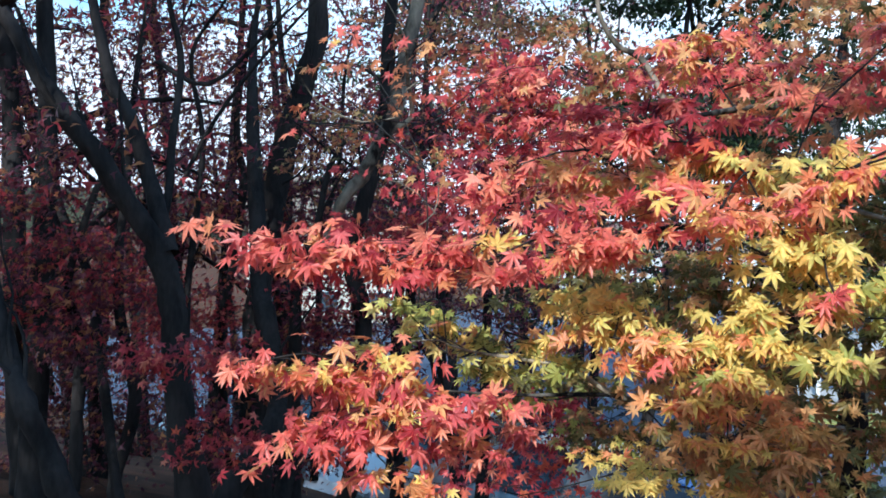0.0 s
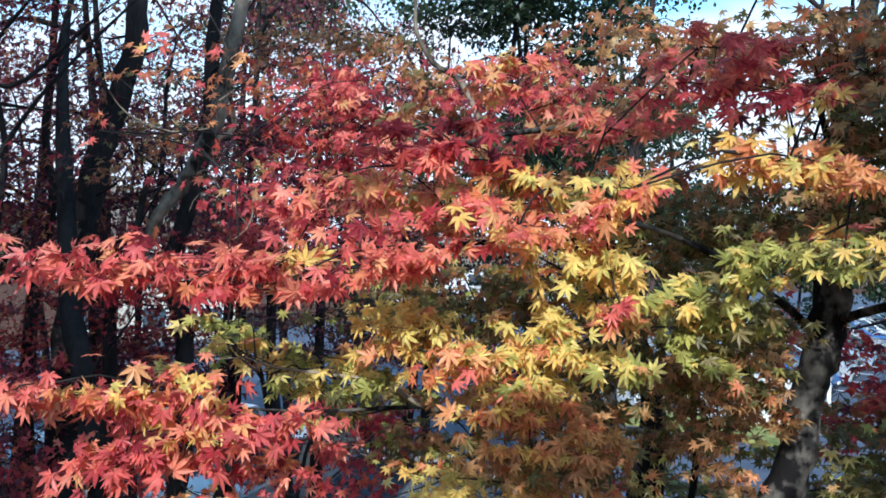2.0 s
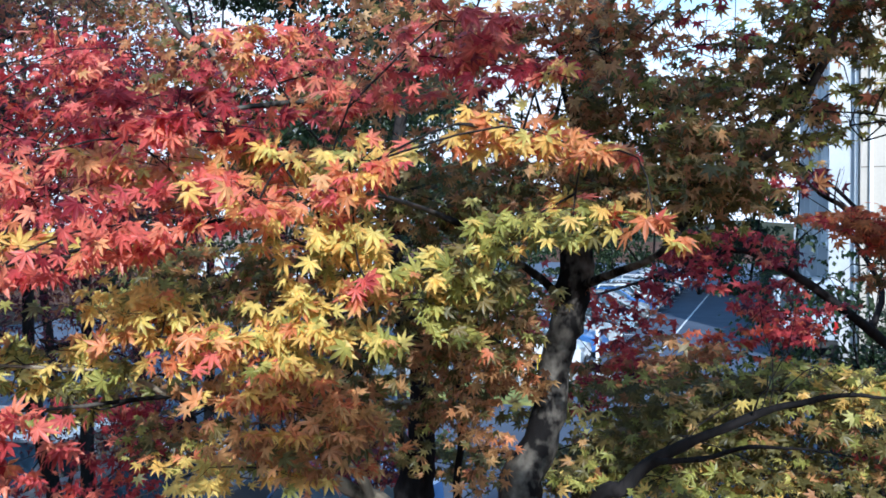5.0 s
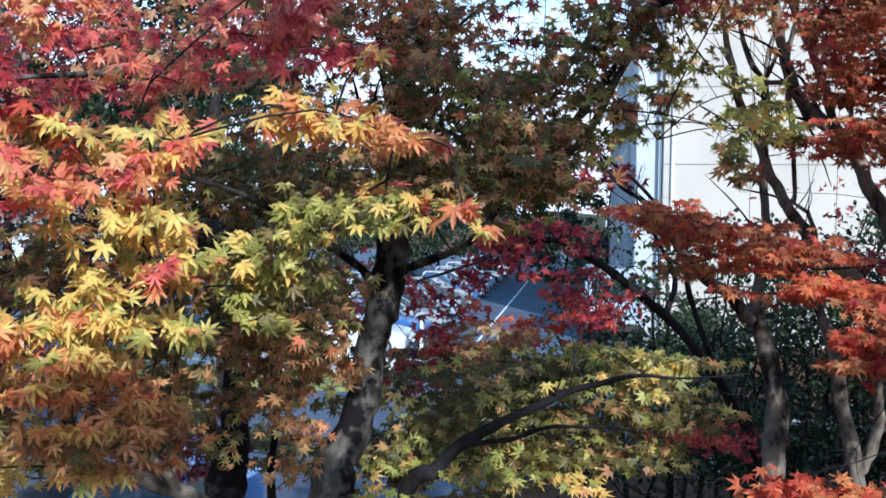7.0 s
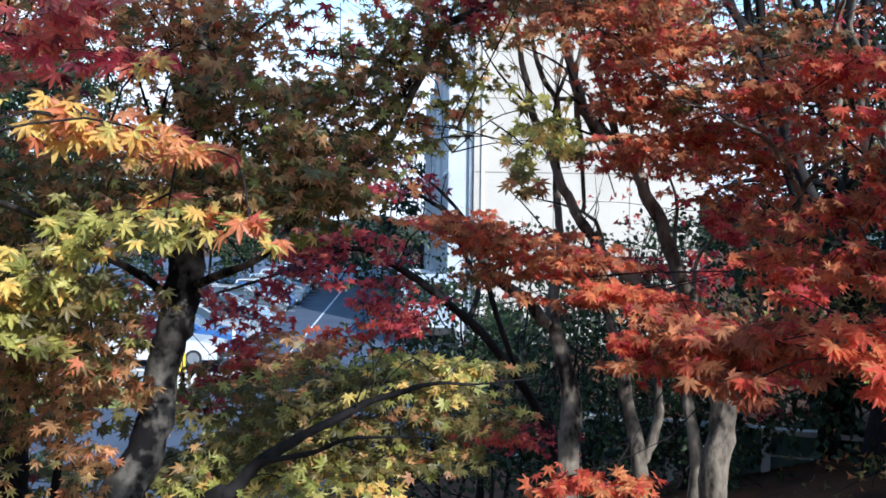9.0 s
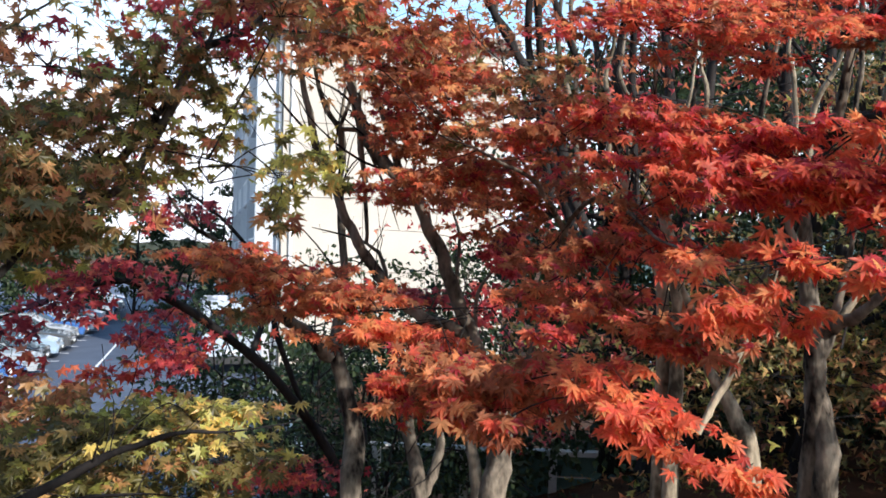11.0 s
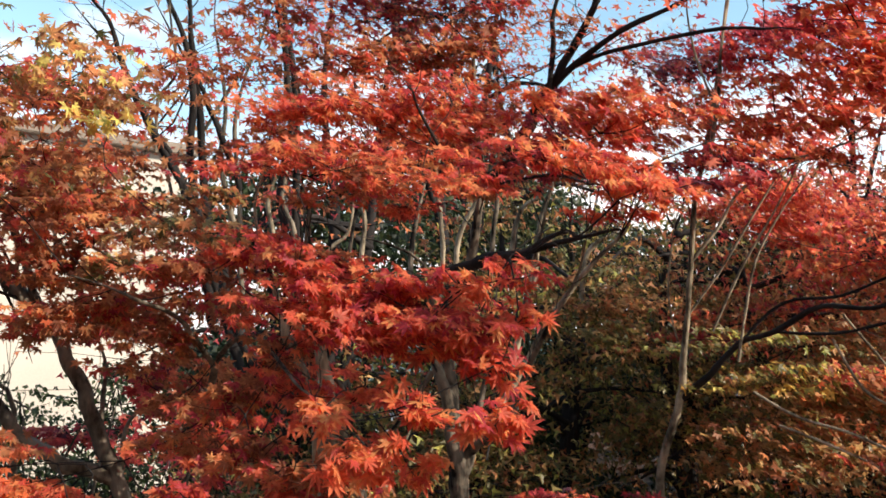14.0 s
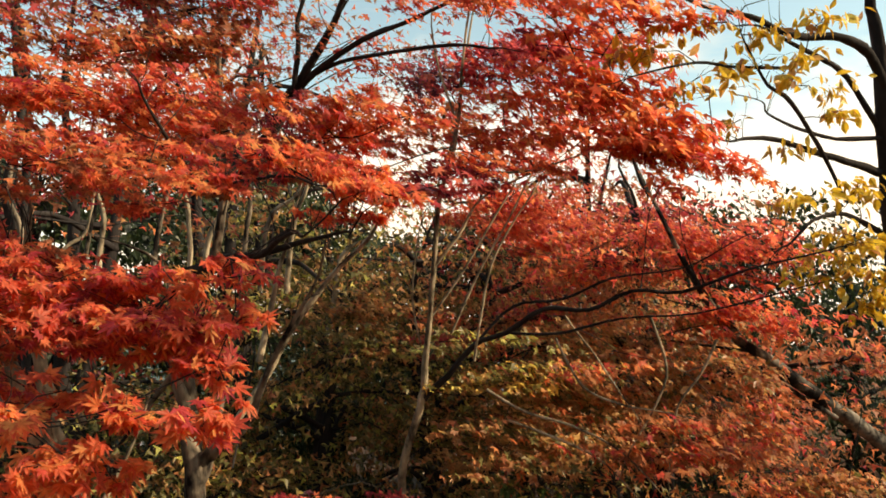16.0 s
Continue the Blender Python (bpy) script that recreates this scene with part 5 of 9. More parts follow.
# limb added out of view to carry the shading boughs
near_maple.limb((2.3, 3.3, 8.4, 0.03), (2.0, 2.2, 8.75, 0.024), (1.7, 1.2, 8.8, 0.018), (1.4, 0.1, 8.75, 0.008))
# unseen boughs added overhead, above the view, that shade the trunk
near_maple.spray(1.6, 1.1, 7.95, 0.55, 0.3, 0.42, -40, 0, 156, "wine", size=0.090)
near_maple.spray(1.5, 0.2, 8.5, 1, 0.8, 0.22, -40, 0, 420, "shade", size=0.090)
near_maple.spray(2, 1.1, 8.6, 0.8, 0.6, 0.25, -40, 0, 300, "bronze", size=0.090)
near_maple.spray(1.2, 0.9, 8.5, 0.5, 0.4, 0.2, -40, 0, 72, "pinkish", size=0.090)
near_maple.spray(2.1, 1.4, 8.3, 0.5, 0.4, 0.25, -40, 0, 120, "shade", size=0.090)
near_maple.spray(2.71, 2.61, 7.55, 0.30, 0.24, 0.24, -62, 0, 223, "shade", size=0.075, leaf="seven")
near_maple.spray(2.67, 2.70, 7.12, 0.23, 0.21, 0.21, -62, 0, 155, "shade", size=0.075, leaf="seven")
near_maple.spray(2.84, 2.39, 7.16, 0.17, 0.13, 0.13, -62, 0, 34, "limey", size=0.075, leaf="seven")
near_maple.spray(2.96, 2.35, 7.69, 0.31, 0.18, 0.15, -62, 0, 106, "bronze", size=0.075, leaf="seven")
near_maple.spray(2.46, 2.64, 7.17, 0.22, 0.19, 0.19, -39, 0, 54, "shade", size=0.075, leaf="seven")
near_maple.spray(3.14, 2.36, 7.51, 0.30, 0.18, 0.18, -33, 0, 86, "shade", size=0.075, leaf="seven")
near_maple.spray(3.12, 2.12, 7.13, 0.15, 0.19, 0.19, -33, 0, 51, "limey", size=0.075, leaf="seven")
near_maple.spray(1.91, 3.04, 7.62, 0.39, 0.23, 0.12, -6, 0, 134, "bronze", size=0.075, leaf="seven")
near_maple.spray(1.72, 3.36, 7.65, 0.26, 0.16, 0.09, -6, 0, 102, "bronze", size=0.075, leaf="seven")
near_maple.spray(2.18, 3.11, 7.53, 0.20, 0.18, 0.18, -6, 0, 218, "shade", size=0.075, leaf="seven")
near_maple.spray(1.69, 4.17, 7.89, 0.29, 0.17, 0.13, -6, 0, 117, "bronze", size=0.092)
near_maple.limb((2.41, 2.72, 6.90, 0.016), (2.48, 2.67, 6.93, 0.015), (2.58, 2.60, 7.00, 0.016), (2.68, 2.52, 7.11, 0.017), (2.72, 2.46, 7.26, 0.017), (2.75, 2.41, 7.37, 0.017), (2.77, 2.36, 7.53, 0.016), (2.85, 2.27, 7.59, 0.015), (2.90, 2.20, 7.64, 0.014), (2.95, 2.12, 7.72, 0.011))
near_maple.limb((2.72, 2.46, 7.26, 0.010), (2.65, 2.48, 7.41, 0.009), (2.55, 2.56, 7.42, 0.007), (2.45, 2.62, 7.44, 0.004))
near_maple.spray(0.51, 2.48, 6.56, 0.13, 0.08, 0.05, -5, -10, 30, "golden", size=0.087, leaf="near", singles=3)
near_maple.spray(0.71, 2.39, 6.46, 0.14, 0.08, 0.05, -10, -8, 31, "golden", size=0.087, leaf="near", singles=3)
near_maple.spray(0.40, 2.48, 6.48, 0.08, 0.08, 0.04, -3, 0, 16, "peach", size=0.087, leaf="near", singles=1)
near_maple.spray(0.86, 2.28, 6.72, 0.12, 0.08, 0.05, -15, 4, 23, "golden", size=0.087, leaf="near", singles=2)
near_maple.spray(0.85, 2.38, 6.59, 0.09, 0.08, 0.07, -14, 0, 28, "golden", size=0.087, leaf="near", singles=2)
near_maple.spray(0.71, 2.31, 6.80, 0.09, 0.08, 0.04, -11, -6, 17, "peach", size=0.087, leaf="near", singles=1)
near_maple.spray(0.96, 2.20, 6.75, 0.10, 0.08, 0.04, -18, -8, 18, "golden", size=0.087, leaf="near", singles=1)
near_maple.spray(0.88, 2.36, 6.47, 0.09, 0.08, 0.05, -15, 0, 22, "golden", size=0.087, leaf="near", singles=2)
near_maple.spray(0.79, 2.51, 6.29, 0.18, 0.10, 0.04, -12, 0, 33, "peach", size=0.087, leaf="near", singles=3)
near_maple.spray(0.82, 2.48, 6.20, 0.18, 0.10, 0.04, -12, -6, 33, "peach", size=0.087, leaf="near", singles=3)
near_maple.spray(0.95, 2.44, 6.19, 0.09, 0.08, 0.07, -16, 0, 28, "tawny", size=0.087, leaf="near", singles=2)
near_maple.spray(0.25, 2.68, 6.42, 0.10, 0.08, 0.06, 1, 0, 26, "golden", size=0.087, leaf="near", singles=2)
near_maple.spray(0.11, 2.77, 6.41, 0.10, 0.08, 0.04, 4, 0, 21, "limey", size=0.087, leaf="near", singles=2)
near_maple.spray(1.38, 2.12, 7.00, 0.16, 0.09, 0.04, -28, -6, 27, "peach", size=0.087, leaf="near", singles=2)
near_maple.spray(1.33, 2.37, 6.60, 0.09, 0.08, 0.09, -25, 0, 31, "limey", size=0.087, leaf="near", singles=3)
near_maple.spray(1.46, 2.52, 6.45, 0.11, 0.08, 0.06, -26, 0, 30, "tawny", size=0.087, leaf="near", singles=3)
near_maple.spray(0.77, 2.35, 6.95, 0.13, 0.08, 0.04, -12, -4, 23, "peach", size=0.087, leaf="near", singles=2)
near_maple.spray(0.57, 2.49, 6.86, 0.11, 0.08, 0.04, -7, -6, 20, "sunset", size=0.087, leaf="near", singles=2)
near_maple.spray(1.42, 2.73, 6.53, 0.13, 0.08, 0.10, -20, 0, 63, "limey", size=0.08, leaf="seven")
near_maple.spray(1.55, 2.77, 6.37, 0.11, 0.08, 0.09, -22, 0, 53, "limey", size=0.08, leaf="seven")
near_maple.spray(1.30, 2.57, 6.67, 0.08, 0.08, 0.06, -18, 0, 21, "limey", size=0.09, leaf="near", singles=2)
near_maple.spray(1.79, 2.89, 6.40, 0.09, 0.08, 0.11, -25, 0, 52, "shade", size=0.08, leaf="seven")
near_maple.spray(1.52, 2.59, 6.61, 0.10, 0.08, 0.06, -22, 6, 27, "limey", size=0.09, leaf="near", singles=3)
near_maple.spray(1.31, 3.06, 6.36, 0.12, 0.08, 0.10, -16, 0, 61, "shade", size=0.08, leaf="seven")
near_maple.spray(1.65, 3.02, 6.13, 0.12, 0.08, 0.11, -22, 0, 70, "tawny", size=0.08, leaf="seven")
near_maple.spray(1.84, 2.95, 6.21, 0.10, 0.08, 0.11, -25, 0, 55, "tawny", size=0.08, leaf="seven")
near_maple.spray(1.42, 2.92, 6.33, 0.10, 0.08, 0.08, -18, 0, 45, "shade", size=0.08, leaf="seven")
near_maple.spray(1.08, 2.32, 6.65, 0.09, 0.08, 0.06, -15, -6, 25, "golden", size=0.09, leaf="near", singles=3)
near_maple.spray(0.99, 2.33, 6.47, 0.11, 0.08, 0.05, -13, -8, 24, "golden", size=0.09, leaf="near", singles=3)
near_maple.spray(2.64, 2.36, 7.44, 0.15, 0.08, 0.15, -44, 0, 111, "shade", size=0.08, leaf="seven")
near_maple.spray(2.80, 2.25, 7.26, 0.13, 0.08, 0.11, -48, 0, 36, "limey", size=0.08, leaf="seven")
near_maple.spray(2.36, 2.78, 7.26, 0.16, 0.09, 0.20, -36, 0, 50, "bronze", size=0.08, leaf="seven")
near_maple.spray(2.52, 2.73, 7.49, 0.16, 0.09, 0.08, -38, 0, 28, "wine", size=0.08, leaf="seven")
near_maple.spray(3.15, 2.17, 7.09, 0.13, 0.08, 0.16, -53, 0, 61, "limey", size=0.08, leaf="seven")
near_maple.done(label="layered sprays of red, orange and gold leaves")

low_maple = Tree("maple_tree", "lower maple with olive and yellow-green leaf tiers", 2.2, 3.2, 21, BARK_DARK_SHADED)
low_maple.trunk((2.22, 3.03, 4.41, 0.056), (2.18, 3.01, 5.09, 0.041), (2.15, 2.98, 5.66, 0.036), (2.21, 2.88, 5.75, 0.030), (2.29, 2.77, 5.88, 0.024), (2.42, 2.61, 6.01, 0.018), (2.51, 2.45, 6.11, 0.014), (2.57, 2.30, 6.18, 0.011), (2.62, 2.15, 6.22, 0.007))
low_maple.limb((2.27, 2.74, 5.89, 0.014), (2.32, 2.55, 5.94, 0.011), (2.36, 2.37, 6.02, 0.008), (2.39, 2.19, 6.06, 0.005))
low_maple.trunk((1.77, 4.19, 5.20, 0.112), (1.80, 4.18, 5.47, 0.094), (1.83, 4.16, 5.69, 0.074), (1.83, 4.16, 5.91, 0.063), (1.82, 4.19, 6.16, 0.058), (1.77, 4.24, 6.35, 0.056), (1.74, 4.27, 6.54, 0.051), (1.72, 4.29, 6.67, 0.045), (1.76, 4.40, 7.01, 0.039), (1.84, 4.49, 7.53, 0.028), (1.92, 4.57, 8.02, 0.019))
low_maple.limb((1.83, 4.08, 5.52, 0.035), (1.69, 4.08, 5.70, 0.039), (1.60, 4.03, 5.88, 0.029), (1.48, 4.01, 6.08, 0.020), (1.41, 4.01, 6.24, 0.014), (1.31, 3.97, 6.44, 0.008), bark=BARK_OLD)
low_maple.limb((1.60, 4.03, 5.88, 0.021), (1.41, 4.00, 5.94, 0.014), (1.20, 4.05, 6.01, 0.008))
low_maple.limb((1.95, 3.91, 5.24, 0.022), (1.90, 3.83, 5.54, 0.019), (1.90, 3.78, 5.86, 0.016), (1.86, 3.76, 6.18, 0.013), (1.86, 3.64, 6.44, 0.009))
low_maple.limb((1.72, 3.46, 5.31, 0.044), (1.45, 3.48, 5.58, 0.037), (1.28, 3.50, 5.68, 0.033), (1.14, 3.51, 5.76, 0.027), (1.00, 3.46, 5.82, 0.017), (0.88, 3.41, 5.88, 0.007), bark=BARK_PALE_LIT)
low_maple.limb((1.36, 3.46, 5.65, 0.025), (1.28, 3.45, 5.78, 0.021), (1.16, 3.39, 5.86, 0.011), bark=BARK_PALE_LIT)
# lower tiers: shade is put into the dark olive mix
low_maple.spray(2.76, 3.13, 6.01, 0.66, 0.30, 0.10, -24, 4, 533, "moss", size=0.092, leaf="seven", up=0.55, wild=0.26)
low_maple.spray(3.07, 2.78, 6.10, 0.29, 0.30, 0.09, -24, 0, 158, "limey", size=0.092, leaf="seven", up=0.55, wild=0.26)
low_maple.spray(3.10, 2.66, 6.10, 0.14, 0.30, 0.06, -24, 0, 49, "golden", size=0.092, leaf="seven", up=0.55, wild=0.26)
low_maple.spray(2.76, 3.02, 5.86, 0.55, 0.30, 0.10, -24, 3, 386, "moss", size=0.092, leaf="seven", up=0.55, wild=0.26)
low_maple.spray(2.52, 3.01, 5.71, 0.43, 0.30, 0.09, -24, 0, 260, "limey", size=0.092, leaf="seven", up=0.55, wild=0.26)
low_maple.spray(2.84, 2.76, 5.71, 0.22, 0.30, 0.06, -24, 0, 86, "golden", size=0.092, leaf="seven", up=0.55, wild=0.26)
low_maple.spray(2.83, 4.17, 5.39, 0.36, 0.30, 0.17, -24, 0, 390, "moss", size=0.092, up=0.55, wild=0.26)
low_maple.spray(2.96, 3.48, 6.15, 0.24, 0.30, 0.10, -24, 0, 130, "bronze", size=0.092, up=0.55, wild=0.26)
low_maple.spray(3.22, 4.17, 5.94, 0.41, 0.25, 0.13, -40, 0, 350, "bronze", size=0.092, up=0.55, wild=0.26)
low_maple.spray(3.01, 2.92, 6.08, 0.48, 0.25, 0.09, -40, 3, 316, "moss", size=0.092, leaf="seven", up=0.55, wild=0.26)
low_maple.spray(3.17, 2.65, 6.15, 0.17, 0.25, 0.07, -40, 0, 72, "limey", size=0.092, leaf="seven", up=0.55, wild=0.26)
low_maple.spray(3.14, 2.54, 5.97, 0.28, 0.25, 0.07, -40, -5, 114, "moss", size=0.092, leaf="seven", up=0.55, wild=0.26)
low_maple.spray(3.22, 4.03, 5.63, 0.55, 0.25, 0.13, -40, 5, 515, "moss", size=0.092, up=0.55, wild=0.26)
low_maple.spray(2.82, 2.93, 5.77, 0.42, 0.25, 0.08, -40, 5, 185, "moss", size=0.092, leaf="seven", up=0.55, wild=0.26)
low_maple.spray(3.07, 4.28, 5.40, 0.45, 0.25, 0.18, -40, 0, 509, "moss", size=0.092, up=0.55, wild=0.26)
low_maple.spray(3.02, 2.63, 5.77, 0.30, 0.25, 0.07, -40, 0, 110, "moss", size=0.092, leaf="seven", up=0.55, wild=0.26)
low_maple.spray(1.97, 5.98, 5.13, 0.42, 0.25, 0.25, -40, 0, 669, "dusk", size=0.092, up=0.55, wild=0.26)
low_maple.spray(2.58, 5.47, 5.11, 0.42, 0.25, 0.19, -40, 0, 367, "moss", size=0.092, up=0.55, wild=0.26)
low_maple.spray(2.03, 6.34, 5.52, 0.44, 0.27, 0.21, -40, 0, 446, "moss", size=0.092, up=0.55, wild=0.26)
low_maple.done(label="flat tiers of olive and yellow-green leaves")

crimson_maple = Tree("maple_tree", "crimson maple with thin dark arching branches", 5.82, 3.89, 31, BARK_DARK_SHADED)
crimson_maple.trunk((5.80, 3.91, 3.64, 0.081), (5.79, 3.92, 3.97, 0.064), (5.78, 3.93, 4.31, 0.058), (5.77, 3.94, 4.89, 0.054), (5.61, 3.96, 5.22, 0.039), (5.29, 3.98, 5.64, 0.034), (4.79, 4.04, 6.12, 0.032), (4.31, 4.06, 6.42, 0.028), (3.89, 4.03, 6.61, 0.020), (3.60, 4.01, 6.63, 0.014), (3.17, 4.10, 6.48, 0.009), (2.82, 4.14, 6.39, 0.006))
crimson_maple.limb((4.79, 4.04, 6.12, 0.023), (4.91, 4.07, 6.36, 0.020), (4.88, 4.24, 6.67, 0.013))
crimson_maple.limb((5.29, 3.98, 5.64, 0.020), (4.99, 4.01, 6.28, 0.023), (5.04, 4.11, 6.60, 0.017), (4.82, 4.31, 7.00, 0.013), (4.63, 4.47, 7.20, 0.008))
crimson_maple.spray(3.04, 4.00, 6.26, 0.26, 0.20, 0.20, -24, 0, 158, "wine", size=0.092)
crimson_maple.spray(2.95, 4.14, 5.93, 0.20, 0.15, 0.15, -24, 0, 96, "wine", size=0.092)
crimson_maple.spray(2.43, 4.05, 6.37, 0.13, 0.19, 0.19, -24, 0, 112, "pinkish", size=0.092)
crimson_maple.spray(4.19, 4.15, 6.24, 0.30, 0.24, 0.24, -24, 0, 322, "wine", size=0.092)
crimson_maple.spray(3.72, 3.93, 6.64, 0.31, 0.19, 0.13, -24, 0, 158, "wine", size=0.092)
crimson_maple.spray(4.28, 4.35, 7.14, 0.35, 0.21, 0.21, -24, 0, 205, "wine", size=0.092)
crimson_maple.spray(3.27, 3.90, 6.52, 0.21, 0.13, 0.11, -24, 0, 100, "wine", size=0.092)
crimson_maple.spray(2.79, 4.31, 5.81, 0.15, 0.13, 0.13, -24, 0, 74, "wine", size=0.092)
crimson_maple.spray(3.76, 4.11, 6.09, 0.25, 0.15, 0.12, -24, 0, 96, "fire", size=0.092)
crimson_maple.spray(5.24, 4.14, 5.22, 0.45, 0.27, 0.10, -40, 0, 269, "wine")
crimson_maple.spray(3.50, 4.10, 6.68, 0.23, 0.14, 0.10, -40, 0, 86, "wine", size=0.092)
crimson_maple.done(label="small crimson leaves")

rust_maple = Tree("maple_tree", "rust-leaved maple with several dark crooked stems", 4.55, 2.55, 41, BARK, forky=0.8)
rust_maple.trunk((5.02, 2.31, 4.43, 0.122), (4.98, 2.29, 4.98, 0.090), (4.95, 2.26, 5.43, 0.078), (5.04, 2.26, 5.71, 0.072), (5.06, 2.31, 5.93, 0.058), (5.06, 2.39, 6.12, 0.048), (5.04, 2.46, 6.32, 0.043), (5.02, 2.53, 6.49, 0.043), (4.99, 2.60, 6.66, 0.043), (4.96, 2.65, 6.83, 0.043), (4.91, 2.72, 6.99, 0.041), (4.86, 2.78, 7.18, 0.041), (4.76, 2.90, 7.33, 0.039), (4.67, 3.00, 7.49, 0.034), (4.59, 3.04, 7.72, 0.029), (4.52, 3.05, 7.97, 0.026), (4.44, 3.06, 8.18, 0.022), (4.35, 3.03, 8.45, 0.017))
rust_maple.limb((4.86, 2.78, 7.18, 0.029), (4.76, 2.84, 7.35, 0.025), (4.67, 2.86, 7.58, 0.024), (4.58, 2.88, 7.74, 0.023), (4.48, 2.90, 7.90, 0.022), (4.39, 2.90, 8.05, 0.018), (4.29, 2.89, 8.22, 0.013))
rust_maple.limb((5.04, 2.46, 6.32, 0.041), (4.98, 2.58, 6.38, 0.041), (4.91, 2.69, 6.42, 0.043), (4.86, 2.79, 6.49, 0.041), (4.79, 2.89, 6.58, 0.038), (4.75, 2.97, 6.72, 0.036), (4.68, 3.06, 6.88, 0.034), (4.61, 3.13, 7.07, 0.032), (4.55, 3.18, 7.28, 0.029), (4.49, 3.23, 7.44, 0.026), (4.43, 3.26, 7.64, 0.022), (4.35, 3.26, 7.92, 0.017), (4.27, 3.24, 8.20, 0.014))
rust_maple.limb((4.55, 3.18, 7.28, 0.017), (4.58, 3.13, 7.42, 0.017), (4.55, 3.13, 7.56, 0.019), (4.48, 3.18, 7.68, 0.017), (4.43, 3.20, 7.84, 0.014), (4.38, 3.20, 7.99, 0.010))
rust_maple.limb((4.55, 3.13, 7.56, 0.014), (4.57, 3.07, 7.70, 0.012), (4.56, 3.05, 7.81, 0.010))
rust_maple.limb((4.55, 3.13, 7.56, 0.014), (4.64, 3.02, 7.54, 0.014), (4.67, 3.00, 7.45, 0.012))
rust_maple.trunk((4.80, 3.18, 4.05, 0.112), (4.76, 3.16, 4.75, 0.083), (4.73, 3.13, 5.33, 0.072), (4.80, 3.16, 5.62, 0.065), (4.82, 3.24, 5.93, 0.054), (4.80, 3.32, 6.21, 0.047), (4.85, 3.31, 6.49, 0.031), (4.86, 3.31, 6.74, 0.025), (4.84, 3.33, 6.99, 0.024), (4.83, 3.33, 7.24, 0.020), (4.82, 3.30, 7.45, 0.016))
rust_maple.limb((4.69, 3.28, 6.17, 0.043), (4.51, 3.31, 6.34, 0.037), (4.31, 3.34, 6.44, 0.033), (4.13, 3.34, 6.60, 0.027), (3.98, 3.31, 6.74, 0.019), (3.80, 3.30, 6.86, 0.014))
rust_maple.trunk((4.89, 2.73, 4.26, 0.076), (4.85, 2.71, 4.88, 0.056), (4.82, 2.68, 5.39, 0.049), (4.85, 2.75, 5.64, 0.042), (4.87, 2.83, 5.93, 0.037), (4.86, 2.90, 6.17, 0.030), (4.85, 2.96, 6.33, 0.023))
rust_maple.limb((4.83, 2.66, 5.40, 0.035), (4.91, 2.62, 5.55, 0.031), (4.96, 2.63, 5.74, 0.026), (4.98, 2.65, 5.93, 0.019))
rust_maple.trunk((5.32, 2.58, 4.31, 0.069), (5.28, 2.56, 4.87, 0.051), (5.25, 2.53, 5.31, 0.044), (5.29, 2.60, 5.58, 0.037), (5.31, 2.64, 5.78, 0.028), (5.32, 2.71, 5.99, 0.018))
rust_maple.limb((5.04, 2.26, 5.71, 0.041), (5.09, 2.22, 5.85, 0.031), (5.13, 2.22, 6.03, 0.020))
rust_maple.limb((4.67, 3.01, 7.24, 0.017), (4.63, 3.03, 7.50, 0.017), (4.60, 3.01, 7.72, 0.015), (4.59, 2.96, 7.92, 0.012))
rust_maple.limb((4.70, 3.02, 6.88, 0.014), (4.69, 3.03, 7.19, 0.014), (4.65, 3.03, 7.46, 0.012))
rust_maple.limb((4.85, 2.78, 7.33, 0.014), (4.82, 2.77, 7.56, 0.012), (4.79, 2.75, 7.76, 0.009))
rust_maple.limb((5.26, 2.71, 6.43, 0.014), (5.27, 2.72, 6.72, 0.014), (5.27, 2.71, 6.94, 0.011), (5.24, 2.75, 7.12, 0.007))
rust_maple.limb((5.31, 2.60, 6.29, 0.014), (5.33, 2.60, 6.58, 0.014), (5.40, 2.50, 6.76, 0.011))
rust_maple.limb((4.56, 1.71, 6.82, 0.019), (4.39, 1.60, 6.93, 0.016), (4.17, 1.57, 7.04, 0.013), (3.95, 1.56, 7.15, 0.011), (3.71, 1.58, 7.20, 0.008))
rust_maple.limb((4.56, 1.71, 6.82, 0.013), (4.28, 1.52, 7.00, 0.012), (4.03, 1.29, 7.08, 0.010), (3.77, 1.08, 7.01, 0.008), (3.50, 0.88, 6.90, 0.006), (3.22, 0.72, 6.86, 0.004))
rust_maple.limb((4.46, 2.91, 8.07, 0.017), (4.44, 2.65, 7.79, 0.014), (4.38, 2.38, 7.60, 0.012), (4.26, 2.16, 7.50, 0.007))
rust_maple.spray(4.26, 2.41, 7.87, 0.27, 0.15, 0.15, -55, -8, 319, "rusty", size=0.088, leaf="mid", up=0.55, wild=0.26)
rust_maple.spray(4.21, 2.20, 7.62, 0.30, 0.17, 0.12, -57, 6, 285, "rusty", size=0.08, leaf="seven", up=0.55, wild=0.26)
rust_maple.spray(4.30, 2.47, 7.43, 0.21, 0.12, 0.14, -55, -10, 224, "rusty", size=0.088, leaf="mid", up=0.55, wild=0.26)
rust_maple.spray(4.15, 1.97, 7.41, 0.16, 0.09, 0.09, -59, 12, 122, "bronze", size=0.08, leaf="seven", up=0.55, wild=0.26)
rust_maple.spray(3.93, 2.00, 7.16, 0.26, 0.14, 0.09, -57, -4, 181, "rusty", size=0.08, leaf="seven", up=0.55, wild=0.26)
rust_maple.spray(4.23, 1.88, 7.23, 0.16, 0.09, 0.09, -61, 10, 122, "rusty", size=0.08, leaf="seven", up=0.55, wild=0.26)
